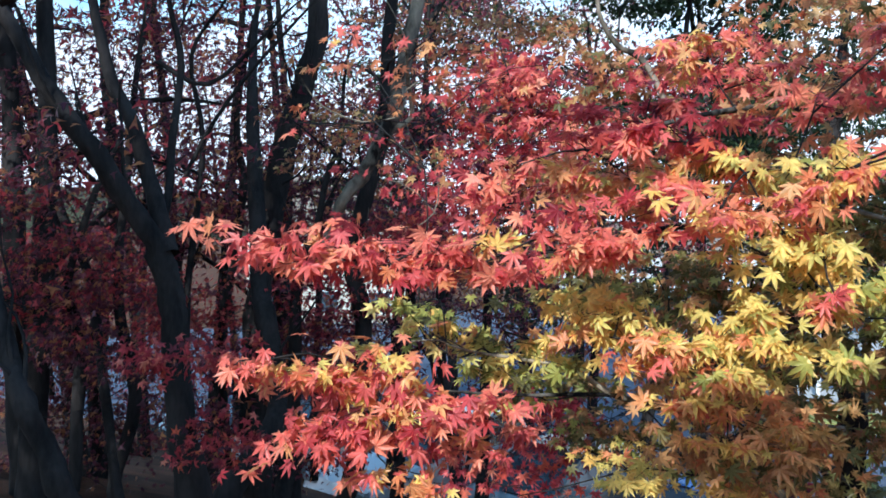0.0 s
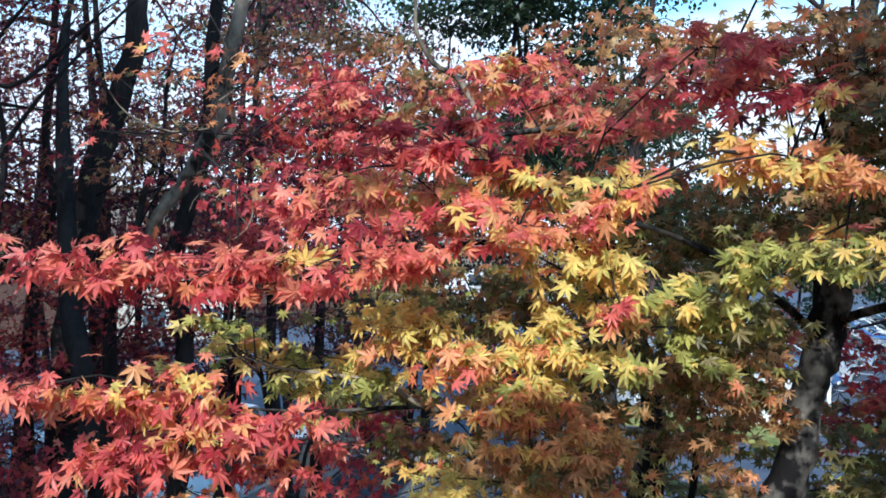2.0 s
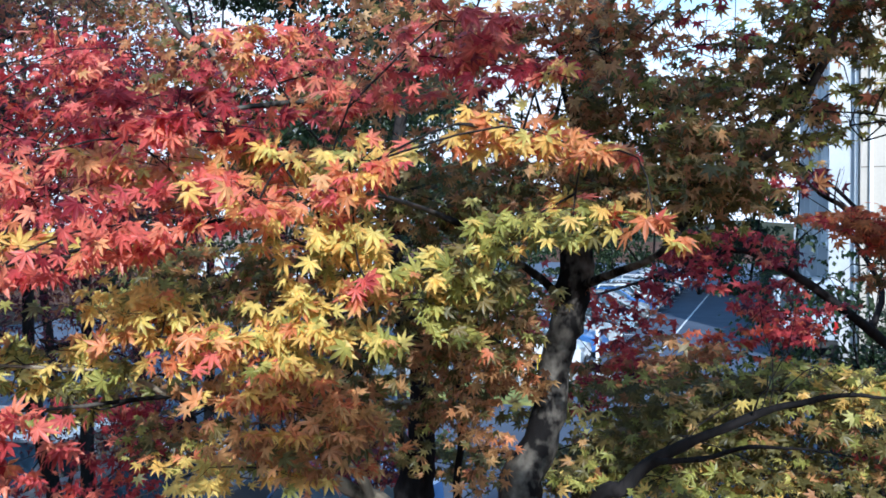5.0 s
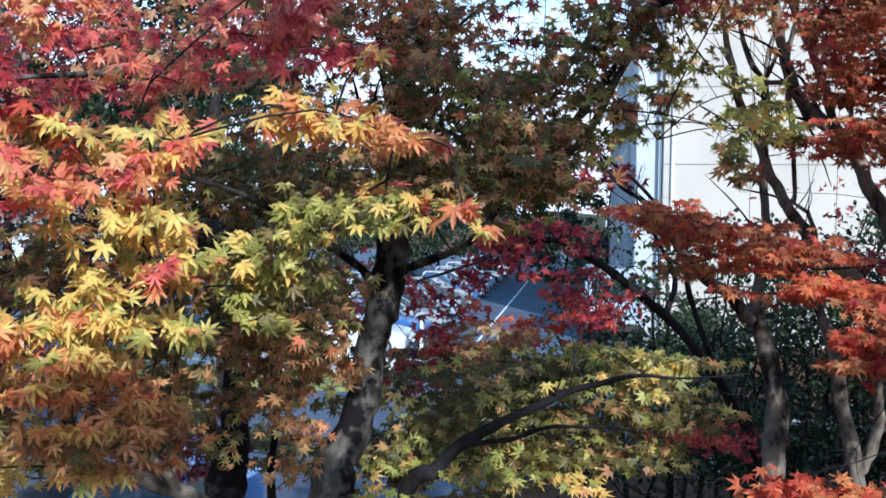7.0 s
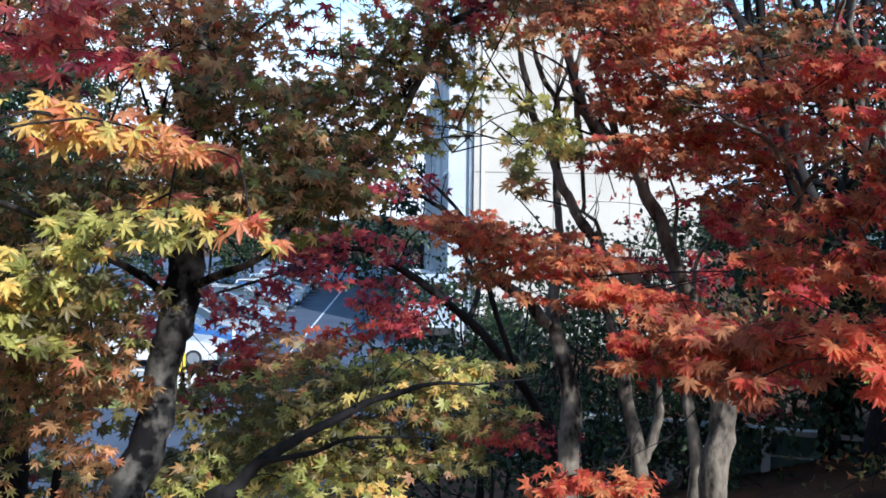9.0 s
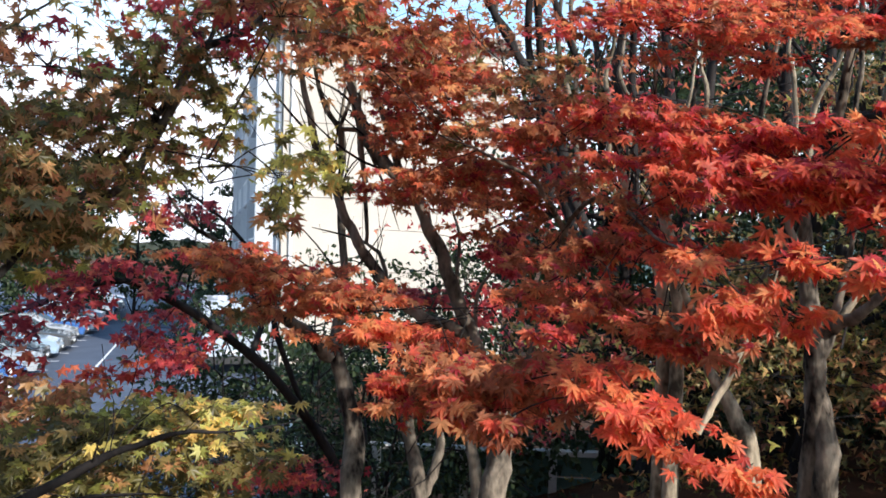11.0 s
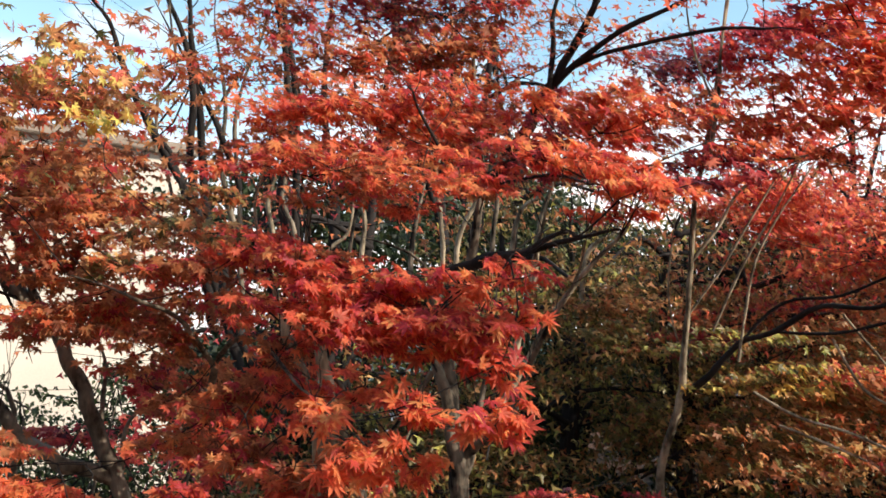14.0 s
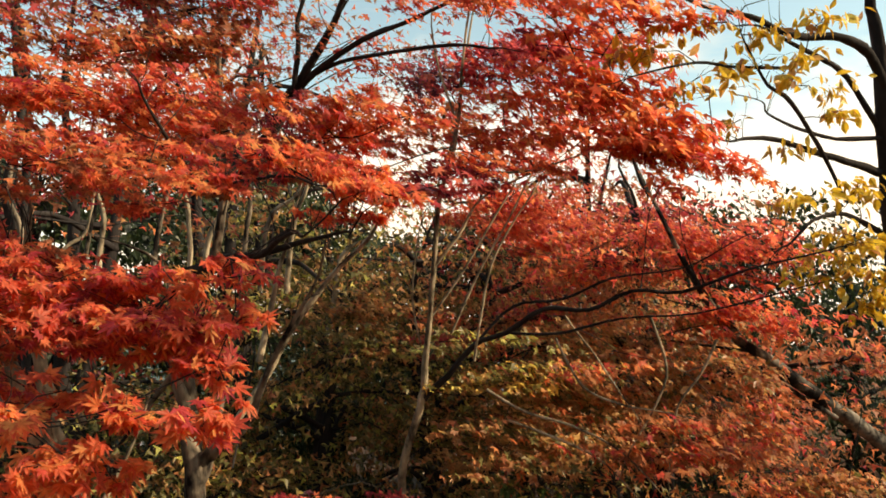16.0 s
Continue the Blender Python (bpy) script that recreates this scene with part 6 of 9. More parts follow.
rust_maple.spray(4.36, 2.77, 7.15, 0.13, 0.08, 0.07, -52, 0, 71, "fire", size=0.088, leaf="mid", up=0.55, wild=0.26)
rust_maple.spray(4.13, 1.66, 7.09, 0.14, 0.08, 0.11, -63, -14, 124, "rusty", size=0.08, leaf="seven", up=0.55, wild=0.26)
rust_maple.spray(3.79, 1.44, 6.81, 0.14, 0.08, 0.07, -64, 8, 81, "rusty", size=0.08, leaf="seven", up=0.55, wild=0.26)
rust_maple.spray(3.62, 1.32, 6.69, 0.17, 0.10, 0.07, -64, -6, 93, "rusty", size=0.08, leaf="seven", up=0.55, wild=0.26)
rust_maple.spray(3.61, 2.08, 6.50, 0.26, 0.14, 0.06, -53, -10, 157, "ember", size=0.08, leaf="seven", up=0.55, wild=0.26)
rust_maple.spray(3.68, 2.32, 6.55, 0.16, 0.09, 0.05, -51, -12, 60, "bronze", size=0.08, leaf="seven", up=0.55, wild=0.26)
rust_maple.spray(3.70, 2.47, 6.61, 0.32, 0.18, 0.08, -50, 4, 202, "rusty", size=0.08, leaf="seven", up=0.55, wild=0.26)
rust_maple.spray(3.55, 2.64, 6.71, 0.37, 0.20, 0.10, -46, -4, 281, "rusty", size=0.08, leaf="seven", up=0.55, wild=0.26)
rust_maple.spray(3.48, 2.86, 6.77, 0.19, 0.11, 0.11, -43, 0, 166, "rusty", size=0.08, leaf="seven", up=0.55, wild=0.26)
rust_maple.spray(3.55, 2.76, 6.55, 0.22, 0.12, 0.06, -45, 5, 105, "bronze", size=0.08, leaf="seven", up=0.55, wild=0.26)
rust_maple.spray(5.37, 3.07, 6.52, 0.23, 0.13, 0.11, -56, 0, 147, "wine", size=0.088, leaf="mid", up=0.55, wild=0.26)
rust_maple.spray(5.76, 2.81, 6.50, 0.16, 0.09, 0.20, -60, 0, 174, "wine", size=0.088, leaf="mid", up=0.55, wild=0.26)
rust_maple.spray(3.17, 1.46, 6.43, 0.22, 0.12, 0.09, -58, -8, 188, "rusty", size=0.08, leaf="seven", up=0.55, wild=0.26)
rust_maple.spray(3.10, 1.17, 6.42, 0.26, 0.14, 0.10, -63, 6, 180, "rusty", size=0.09, leaf="near", singles=4, up=0.55, wild=0.26)
rust_maple.spray(3.09, 1.53, 6.29, 0.18, 0.10, 0.07, -56, 0, 115, "rusty", size=0.08, leaf="seven", up=0.55, wild=0.26)
rust_maple.spray(2.96, 1.17, 6.32, 0.21, 0.12, 0.05, -61, 0, 67, "rusty", size=0.09, leaf="near", singles=4, up=0.55, wild=0.26)
rust_maple.spray(2.97, 0.88, 6.51, 0.10, 0.08, 0.05, -67, -14, 32, "ember", size=0.09, leaf="near", singles=4, up=0.55, wild=0.26)
rust_maple.spray(2.95, 0.75, 6.44, 0.17, 0.09, 0.06, -70, -16, 60, "ember", size=0.09, leaf="near", singles=4, up=0.55, wild=0.26)
rust_maple.spray(2.98, 0.64, 6.38, 0.13, 0.08, 0.04, -73, -18, 32, "ember", size=0.09, leaf="near", singles=4, up=0.55, wild=0.26)
rust_maple.spray(2.91, 0.81, 6.36, 0.10, 0.08, 0.04, -68, 0, 23, "ember", size=0.09, leaf="near", singles=2, up=0.55, wild=0.26)
rust_maple.spray(3.15, 1.11, 6.58, 0.11, 0.08, 0.05, -64, -8, 33, "fire", size=0.09, leaf="near", singles=4, up=0.55, wild=0.26)
rust_maple.spray(5.10, 2.51, 8.10, 0.18, 0.10, 0.14, -59, 0, 160, "rusty", size=0.088, leaf="mid", up=0.55, wild=0.26)
rust_maple.spray(4.57, 2.72, 7.71, 0.13, 0.08, 0.13, -54, 0, 97, "wine", size=0.088, leaf="mid", up=0.55, wild=0.26)
rust_maple.spray(3.15, 2.67, 6.79, 0.24, 0.13, 0.05, -46, -6, 98, "rusty", size=0.08, leaf="seven", up=0.55, wild=0.26)
rust_maple.spray(3.36, 2.44, 6.71, 0.28, 0.15, 0.05, -51, 3, 113, "rusty", size=0.08, leaf="seven", up=0.55, wild=0.26)
rust_maple.spray(3.56, 2.17, 6.66, 0.23, 0.12, 0.06, -56, -5, 111, "rusty", size=0.08, leaf="seven", up=0.55, wild=0.26)
rust_maple.spray(3.50, 1.87, 6.49, 0.20, 0.11, 0.06, -60, -12, 102, "ember", size=0.08, leaf="seven", up=0.55, wild=0.26)
rust_maple.spray(3.48, 2.09, 6.52, 0.10, 0.08, 0.05, -57, -8, 41, "ember", size=0.08, leaf="seven", up=0.55, wild=0.26)
rust_maple.spray(3.54, 2.35, 6.45, 0.16, 0.09, 0.04, -54, 0, 54, "rusty", size=0.08, leaf="seven", up=0.55, wild=0.26)
rust_maple.spray(3.05, 1.61, 6.38, 0.14, 0.08, 0.05, -60, -8, 63, "fire", size=0.08, leaf="seven", up=0.55, wild=0.26)
rust_maple.spray(3.06, 1.40, 6.42, 0.18, 0.10, 0.07, -63, 0, 122, "rusty", size=0.08, leaf="seven", up=0.55, wild=0.26)
rust_maple.spray(2.74, 1.73, 5.94, 0.15, 0.08, 0.04, -54, 10, 54, "ember", size=0.08, leaf="seven", up=0.55, wild=0.26)
rust_maple.spray(2.75, 1.55, 5.96, 0.15, 0.08, 0.04, -57, 0, 49, "ember", size=0.08, leaf="seven", up=0.55, wild=0.26)
rust_maple.spray(4.03, 1.89, 7.23, 0.25, 0.14, 0.08, -63, 12, 160, "rusty", size=0.08, leaf="seven", up=0.55, wild=0.26)
rust_maple.spray(4.13, 2.15, 7.20, 0.17, 0.09, 0.06, -61, 0, 88, "rusty", size=0.08, leaf="seven", up=0.55, wild=0.26)
rust_maple.spray(4.39, 2.40, 7.58, 0.16, 0.09, 0.16, -60, 0, 138, "rusty", size=0.088, leaf="mid", up=0.55, wild=0.26)
rust_maple.spray(4.40, 2.29, 7.79, 0.16, 0.09, 0.13, -61, 0, 126, "rusty", size=0.088, leaf="mid", up=0.55, wild=0.26)
rust_maple.spray(4.60, 2.14, 7.07, 0.19, 0.10, 0.19, -64, 0, 169, "rusty", size=0.088, leaf="mid", up=0.55, wild=0.26)
rust_maple.spray(4.17, 3.27, 5.56, 0.27, 0.15, 0.05, -49, 0, 115, "fire", size=0.088, leaf="mid", up=0.55, wild=0.26)
rust_maple.spray(4.82, 2.16, 6.84, 0.13, 0.08, 0.13, -65, 0, 97, "wine", size=0.088, leaf="mid", up=0.55, wild=0.26)
rust_maple.spray(4.40, 2.61, 7.74, 0.17, 0.09, 0.13, -55, 6, 138, "rusty", size=0.088, leaf="mid", up=0.55, wild=0.26)
rust_maple.spray(4.41, 2.32, 7.42, 0.20, 0.11, 0.12, -58, -6, 152, "rusty", size=0.088, leaf="mid", up=0.55, wild=0.26)
rust_maple.spray(4.57, 2.49, 7.86, 0.18, 0.10, 0.11, -57, 0, 123, "rusty", size=0.088, leaf="mid", up=0.55, wild=0.26)
rust_maple.spray(4.63, 2.22, 7.81, 0.17, 0.09, 0.11, -60, 0, 118, "ember", size=0.088, leaf="mid", up=0.55, wild=0.26)
rust_maple.spray(4.30, 2.53, 7.18, 0.14, 0.08, 0.06, -55, 0, 68, "ember", size=0.088, leaf="mid", up=0.55, wild=0.26)
rust_maple.spray(4.35, 2.02, 7.44, 0.16, 0.09, 0.10, -61, 8, 99, "rusty", size=0.08, leaf="seven", up=0.55, wild=0.26)
rust_maple.spray(3.36, 2.28, 7.73, 0.11, 0.08, 0.08, -49, 0, 62, "bronze", size=0.08, leaf="seven", up=0.55, wild=0.26)
rust_maple.spray(4.05, 2.35, 7.55, 0.21, 0.11, 0.21, -58, 0, 160, "rusty", size=0.08, leaf="seven")
rust_maple.spray(4.15, 2.29, 7.17, 0.13, 0.08, 0.18, -60, 0, 77, "rusty", size=0.08, leaf="seven")
rust_maple.spray(3.73, 2.91, 8.16, 0.33, 0.18, 0.24, -45, 0, 424, "rusty", size=0.088, leaf="mid")
rust_maple.spray(3.96, 3.07, 8.28, 0.32, 0.18, 0.22, -46, 0, 233, "dusk", size=0.088, leaf="mid")
rust_maple.spray(3.99, 2.65, 8.11, 0.36, 0.20, 0.18, -50, 0, 348, "rusty", size=0.088, leaf="mid")
rust_maple.spray(4.16, 2.36, 8.26, 0.21, 0.12, 0.18, -54, 0, 164, "fire", size=0.088, leaf="mid")
rust_maple.spray(4.26, 2.35, 7.97, 0.30, 0.17, 0.11, -55, 0, 171, "rusty", size=0.088, leaf="mid")
rust_maple.spray(4.22, 2.48, 7.78, 0.39, 0.21, 0.09, -54, 0, 190, "bronze", size=0.088, leaf="mid")
rust_maple.spray(3.78, 2.71, 7.75, 0.20, 0.11, 0.07, -47, 0, 49, "bronze", size=0.08, leaf="seven")
rust_maple.done(label="loose rust-red and orange leaf tiers")

red_maple = Tree("maple_tree", "scarlet maple with twisting grey-brown stems", 5.25, 0.55, 51, BARK, forky=0.8)
red_maple.trunk((5.55, 0.62, 4.91, 0.093), (5.51, 0.60, 5.42, 0.069), (5.48, 0.57, 5.82, 0.060), (5.53, 0.62, 6.08, 0.055), (5.56, 0.64, 6.33, 0.052), (5.58, 0.67, 6.62, 0.045), (5.58, 0.70, 6.88, 0.040), (5.58, 0.72, 7.10, 0.033), (5.57, 0.67, 7.35, 0.032), (5.56, 0.58, 7.51, 0.030), (5.53, 0.51, 7.78, 0.025), (5.49, 0.48, 8.00, 0.023), (5.43, 0.49, 8.21, 0.020), (5.35, 0.50, 8.48, 0.015))
red_maple.limb((5.56, 0.63, 6.35, 0.043), (5.49, 0.55, 6.49, 0.038), (5.40, 0.44, 6.54, 0.032), (5.32, 0.31, 6.68, 0.024), (5.23, 0.25, 6.83, 0.018), (5.14, 0.17, 7.00, 0.015), (5.03, 0.06, 7.17, 0.013))
red_maple.limb((5.57, 0.67, 7.35, 0.028), (5.19, 0.49, 7.49, 0.026), (4.82, 0.31, 7.48, 0.021), (4.46, 0.14, 7.45, 0.017), (4.08, 0.04, 7.45, 0.012), (3.70, -0.06, 7.42, 0.008), bark=BARK_DARK_SHADED)
red_maple.limb((5.58, 0.70, 6.88, 0.025), (5.57, 0.78, 6.91, 0.023), (5.56, 0.85, 6.82, 0.015))
red_maple.trunk((5.19, 0.93, 4.85, 0.073), (5.15, 0.91, 5.41, 0.054), (5.12, 0.88, 5.86, 0.047), (5.14, 0.95, 6.00, 0.042), (5.15, 1.04, 6.14, 0.036), (5.15, 1.11, 6.29, 0.027), (5.15, 1.19, 6.52, 0.024), (5.14, 1.27, 6.71, 0.027), (5.13, 1.33, 6.92, 0.025), (5.11, 1.35, 7.14, 0.024), (5.09, 1.37, 7.39, 0.017), (5.05, 1.38, 7.61, 0.013), bark=BARK_PALE_LIT)
red_maple.limb((4.41, 0.96, 6.06, 0.015), (4.45, 0.91, 6.18, 0.017), (4.48, 0.86, 6.28, 0.017), (4.50, 0.83, 6.37, 0.013), bark=BARK_PALE_LIT)
red_maple.trunk((5.29, 1.41, 4.73, 0.061), (5.25, 1.39, 5.72, 0.045), (5.22, 1.36, 6.60, 0.039), (5.21, 1.44, 6.86, 0.038), (5.18, 1.52, 7.05, 0.033), (5.15, 1.57, 7.21, 0.025), (5.11, 1.61, 7.41, 0.016), bark=BARK_PALE_LIT)
red_maple.trunk((5.22, 1.32, 4.76, 0.060), (5.18, 1.30, 5.72, 0.044), (5.15, 1.27, 6.57, 0.038), (5.15, 1.31, 6.86, 0.038), (5.13, 1.36, 7.08, 0.032), (5.11, 1.38, 7.23, 0.022), (5.09, 1.39, 7.43, 0.014), bark=BARK_PALE_LIT)
red_maple.trunk((5.57, 0.68, 4.90, 0.078), (5.53, 0.66, 5.64, 0.058), (5.50, 0.63, 6.28, 0.050), (5.52, 0.67, 6.56, 0.047), (5.53, 0.71, 6.80, 0.037), (5.52, 0.76, 6.93, 0.030), (5.51, 0.79, 7.09, 0.020))
red_maple.limb((5.51, 0.62, 6.31, 0.033), (5.54, 0.56, 6.49, 0.030), (5.56, 0.53, 6.64, 0.020))
red_maple.limb((5.39, 1.19, 6.67, 0.020), (5.38, 1.25, 6.76, 0.017), (5.36, 1.32, 6.86, 0.013))
red_maple.limb((5.94, 0.59, 6.45, 0.024), (5.98, 0.45, 6.68, 0.022), (6.00, 0.31, 6.88, 0.022), (6.01, 0.21, 7.08, 0.022), (6.01, 0.05, 7.33, 0.020), (6.00, -0.14, 7.55, 0.016), (5.97, -0.34, 7.75, 0.013), bark=BARK_PALE_LIT, label="thin pale leaning stem")
red_maple.limb((5.99, 0.35, 6.98, 0.022), (5.99, 0.29, 7.26, 0.018), (5.97, 0.23, 7.54, 0.014), (5.95, 0.17, 7.75, 0.011), bark=BARK_PALE_LIT, label="thin pale stem")
red_maple.limb((6.60, 2.25, 6.75, 0.047), (6.48, 2.50, 7.39, 0.047), (6.43, 2.53, 7.69, 0.043), (6.27, 2.71, 8.12, 0.039), (6.17, 2.80, 8.34, 0.034), (6.04, 2.91, 8.59, 0.030), (5.91, 2.98, 8.83, 0.026), (5.80, 3.03, 9.04, 0.021), (5.67, 3.06, 9.29, 0.015), bark=BARK_DARK_SHADED)
red_maple.limb((6.81, 2.51, 6.83, 0.036), (6.73, 2.65, 7.35, 0.041), (6.65, 2.74, 7.74, 0.038), (6.55, 2.76, 8.26, 0.034), (6.44, 2.74, 8.72, 0.032), (6.31, 2.73, 9.08, 0.027), (6.18, 2.72, 9.42, 0.020), (6.05, 2.69, 9.71, 0.014), bark=BARK_DARK_SHADED)
red_maple.limb((6.41, 2.64, 8.14, 0.024), (6.47, 2.44, 8.27, 0.026), (6.33, 2.53, 8.62, 0.024), (6.24, 2.59, 8.83, 0.020), (6.17, 2.63, 8.98, 0.015), bark=BARK_DARK_SHADED)
red_maple.limb((7.16, 2.17, 6.82, 0.032), (7.12, 2.20, 7.55, 0.035), (7.05, 2.20, 8.05, 0.032), (6.96, 2.17, 8.54, 0.030), (6.80, 2.13, 9.10, 0.028), (6.62, 2.15, 9.55, 0.023), (6.48, 2.13, 9.85, 0.016), bark=BARK_DARK_SHADED)
red_maple.limb((6.80, 2.52, 7.26, 0.020), (6.74, 2.54, 7.79, 0.023), (6.65, 2.52, 8.31, 0.020), (6.54, 2.52, 8.73, 0.016), (6.45, 2.40, 9.14, 0.011))
red_maple.limb((6.25, 2.74, 8.11, 0.019), (6.12, 2.82, 8.47, 0.019), (6.00, 2.94, 8.65, 0.017), (5.86, 3.00, 8.94, 0.013), (5.68, 3.12, 9.18, 0.009), bark=BARK_DARK_SHADED)
red_maple.limb((6.07, 2.90, 8.46, 0.013), (5.99, 2.85, 8.81, 0.013), (5.99, 2.72, 9.01, 0.011), (5.89, 2.71, 9.26, 0.009))
red_maple.limb((6.45, 2.72, 8.72, 0.014), (6.44, 2.53, 9.01, 0.014), (6.43, 2.31, 9.30, 0.011), (6.37, 2.20, 9.54, 0.007))
red_maple.limb((6.65, 2.70, 7.25, 0.045), (6.60, 2.74, 7.58, 0.038), (6.54, 2.77, 7.95, 0.032), (6.42, 2.81, 8.43, 0.029), (6.30, 2.75, 8.91, 0.027), (6.16, 2.75, 9.28, 0.023), (6.00, 2.81, 9.56, 0.016), (5.86, 2.83, 9.79, 0.011), bark=BARK_DARK_SHADED)
red_maple.limb((6.99, 2.24, 8.00, 0.051), (6.92, 2.28, 8.31, 0.042), (6.84, 2.17, 8.78, 0.032), (6.71, 2.17, 9.15, 0.028), (6.55, 2.17, 9.55, 0.023), (6.40, 2.16, 9.89, 0.016), bark=BARK_DARK_SHADED)
red_maple.limb((6.65, 2.54, 7.96, 0.027), (6.51, 2.61, 8.45, 0.020), (6.42, 2.54, 8.85, 0.016), (6.30, 2.54, 9.20, 0.011))
red_maple.limb((5.22, 0.65, 7.44, 0.035), (4.95, 0.47, 7.45, 0.029), (4.67, 0.24, 7.46, 0.023), (4.39, 0.03, 7.47, 0.015), (4.09, -0.13, 7.46, 0.009), bark=BARK_DARK_SHADED)
red_maple.limb((5.28, 0.39, 7.93, 0.032), (5.18, 0.28, 8.10, 0.035), (5.09, 0.18, 8.20, 0.037), (4.98, 0.08, 8.33, 0.031), (4.87, -0.03, 8.46, 0.026), (4.74, -0.14, 8.60, 0.019), (4.63, -0.20, 8.68, 0.016), (4.51, -0.26, 8.78, 0.011), bark=BARK_DARK_SHADED)
red_maple.limb((4.99, 0.05, 8.35, 0.020), (4.85, -0.07, 8.43, 0.018), (4.68, -0.31, 8.54, 0.015), (4.53, -0.52, 8.57, 0.011), (4.36, -0.73, 8.61, 0.008), (4.21, -0.84, 8.62, 0.005), bark=BARK_DARK_SHADED)
red_maple.limb((4.96, -0.07, 8.47, 0.012), (4.75, -0.22, 8.46, 0.012), (4.55, -0.47, 8.43, 0.010), (4.33, -0.72, 8.38, 0.008), (4.14, -0.85, 8.29, 0.005), bark=BARK_DARK_SHADED)
red_maple.limb((4.89, 0.05, 8.34, 0.014), (4.82, 0.02, 8.54, 0.014), (4.76, 0.01, 8.69, 0.011), (4.70, -0.04, 8.82, 0.008), bark=BARK_DARK_SHADED)
red_maple.limb((5.06, 0.29, 8.04, 0.014), (4.70, 0.46, 7.81, 0.011), (4.32, 0.46, 7.82, 0.009), (3.88, 0.51, 7.94, 0.006), bark=BARK_DARK_SHADED)
red_maple.limb((4.57, 0.43, 7.78, 0.010), (4.27, 0.23, 7.73, 0.009), (3.97, 0.01, 7.69, 0.007), (3.66, -0.14, 7.58, 0.004), bark=BARK_DARK_SHADED)
red_maple.limb((6.75, 1.20, 7.43, 0.021), (6.72, 1.17, 7.80, 0.019), (6.69, 1.12, 8.05, 0.017), (6.66, 1.07, 8.25, 0.013), (6.60, 1.00, 8.54, 0.008), bark=BARK, label="thin pale stem")
red_maple.limb((7.04, 1.02, 7.44, 0.022), (7.01, 0.99, 7.83, 0.020), (6.96, 1.00, 8.13, 0.018), (6.91, 1.03, 8.33, 0.013), (6.85, 0.95, 8.62, 0.009), bark=BARK_PALE_LIT, label="thin pale stem")
red_maple.limb((7.30, 0.94, 7.55, 0.023), (7.26, 0.90, 7.95, 0.021), (7.24, 0.78, 8.18, 0.018), (7.22, 0.71, 8.36, 0.014), (7.16, 0.63, 8.67, 0.009), bark=BARK_PALE_LIT, label="thin pale stem")
red_maple.limb((7.59, 0.70, 7.57, 0.024), (7.55, 0.66, 7.99, 0.021), (7.51, 0.62, 8.27, 0.019), (7.42, 0.62, 8.64, 0.014), (7.35, 0.54, 8.95, 0.009), bark=BARK, label="thin pale stem")
red_maple.limb((6.87, 0.46, 7.50, 0.021), (6.83, 0.42, 7.88, 0.019), (6.80, 0.35, 8.08, 0.017), (6.79, 0.18, 8.21, 0.013), (6.73, 0.11, 8.49, 0.008), bark=BARK_PALE_LIT, label="thin pale stem")
red_maple.limb((6.90, 1.62, 7.36, 0.022), (6.87, 1.60, 7.75, 0.020), (6.84, 1.57, 8.04, 0.018), (6.79, 1.60, 8.25, 0.013), (6.74, 1.53, 8.55, 0.009), bark=BARK_PALE_LIT, label="thin pale stem")
red_maple.limb((7.13, 1.78, 7.20, 0.023), (7.11, 1.75, 7.60, 0.021), (7.08, 1.77, 7.78, 0.018), (7.06, 1.72, 8.04, 0.014), (7.02, 1.65, 8.35, 0.009), bark=BARK, label="thin pale stem")
red_maple.limb((7.27, 2.12, 7.31, 0.024), (7.24, 2.10, 7.71, 0.021), (7.26, 1.97, 7.90, 0.019), (7.29, 1.84, 8.03, 0.014), (7.25, 1.77, 8.35, 0.009), bark=BARK_PALE_LIT, label="thin pale stem")
red_maple.limb((6.43, 2.16, 7.51, 0.021), (6.40, 2.13, 7.87, 0.019), (6.35, 2.16, 8.10, 0.017), (6.33, 2.10, 8.30, 0.013), (6.28, 2.03, 8.58, 0.008), bark=BARK_PALE_LIT, label="thin pale stem")
red_maple.limb((6.72, 2.11, 7.57, 0.022), (6.68, 2.08, 7.95, 0.020), (6.62, 2.15, 8.15, 0.018), (6.59, 2.13, 8.32, 0.013), (6.54, 2.06, 8.61, 0.009), bark=BARK, label="thin pale stem")
red_maple.limb((7.38, 0.31, 7.54, 0.023), (7.34, 0.27, 7.95, 0.021), (7.31, 0.22, 8.17, 0.018), (7.27, 0.14, 8.37, 0.014), (7.20, 0.07, 8.68, 0.009), bark=BARK_PALE_LIT, label="thin pale stem")
red_maple.limb((7.67, -0.04, 7.32, 0.024), (7.63, -0.08, 7.74, 0.021), (7.61, -0.18, 7.92, 0.019), (7.60, -0.35, 8.01, 0.014), (7.54, -0.43, 8.33, 0.009), bark=BARK_PALE_LIT, label="thin pale stem")
red_maple.spray(3.32, 0.24, 7.04, 0.25, 0.14, 0.08, -83, -4, 146, "fire", size=0.09, leaf="near", singles=4, up=0.55, wild=0.26)
red_maple.spray(3.39, 0.46, 7.07, 0.18, 0.10, 0.08, -79, 6, 109, "fire", size=0.09, leaf="near", singles=4, up=0.55, wild=0.26)
red_maple.spray(3.55, 0.60, 7.20, 0.19, 0.10, 0.06, -77, 4, 90, "fire", size=0.08, leaf="seven", up=0.55, wild=0.26)
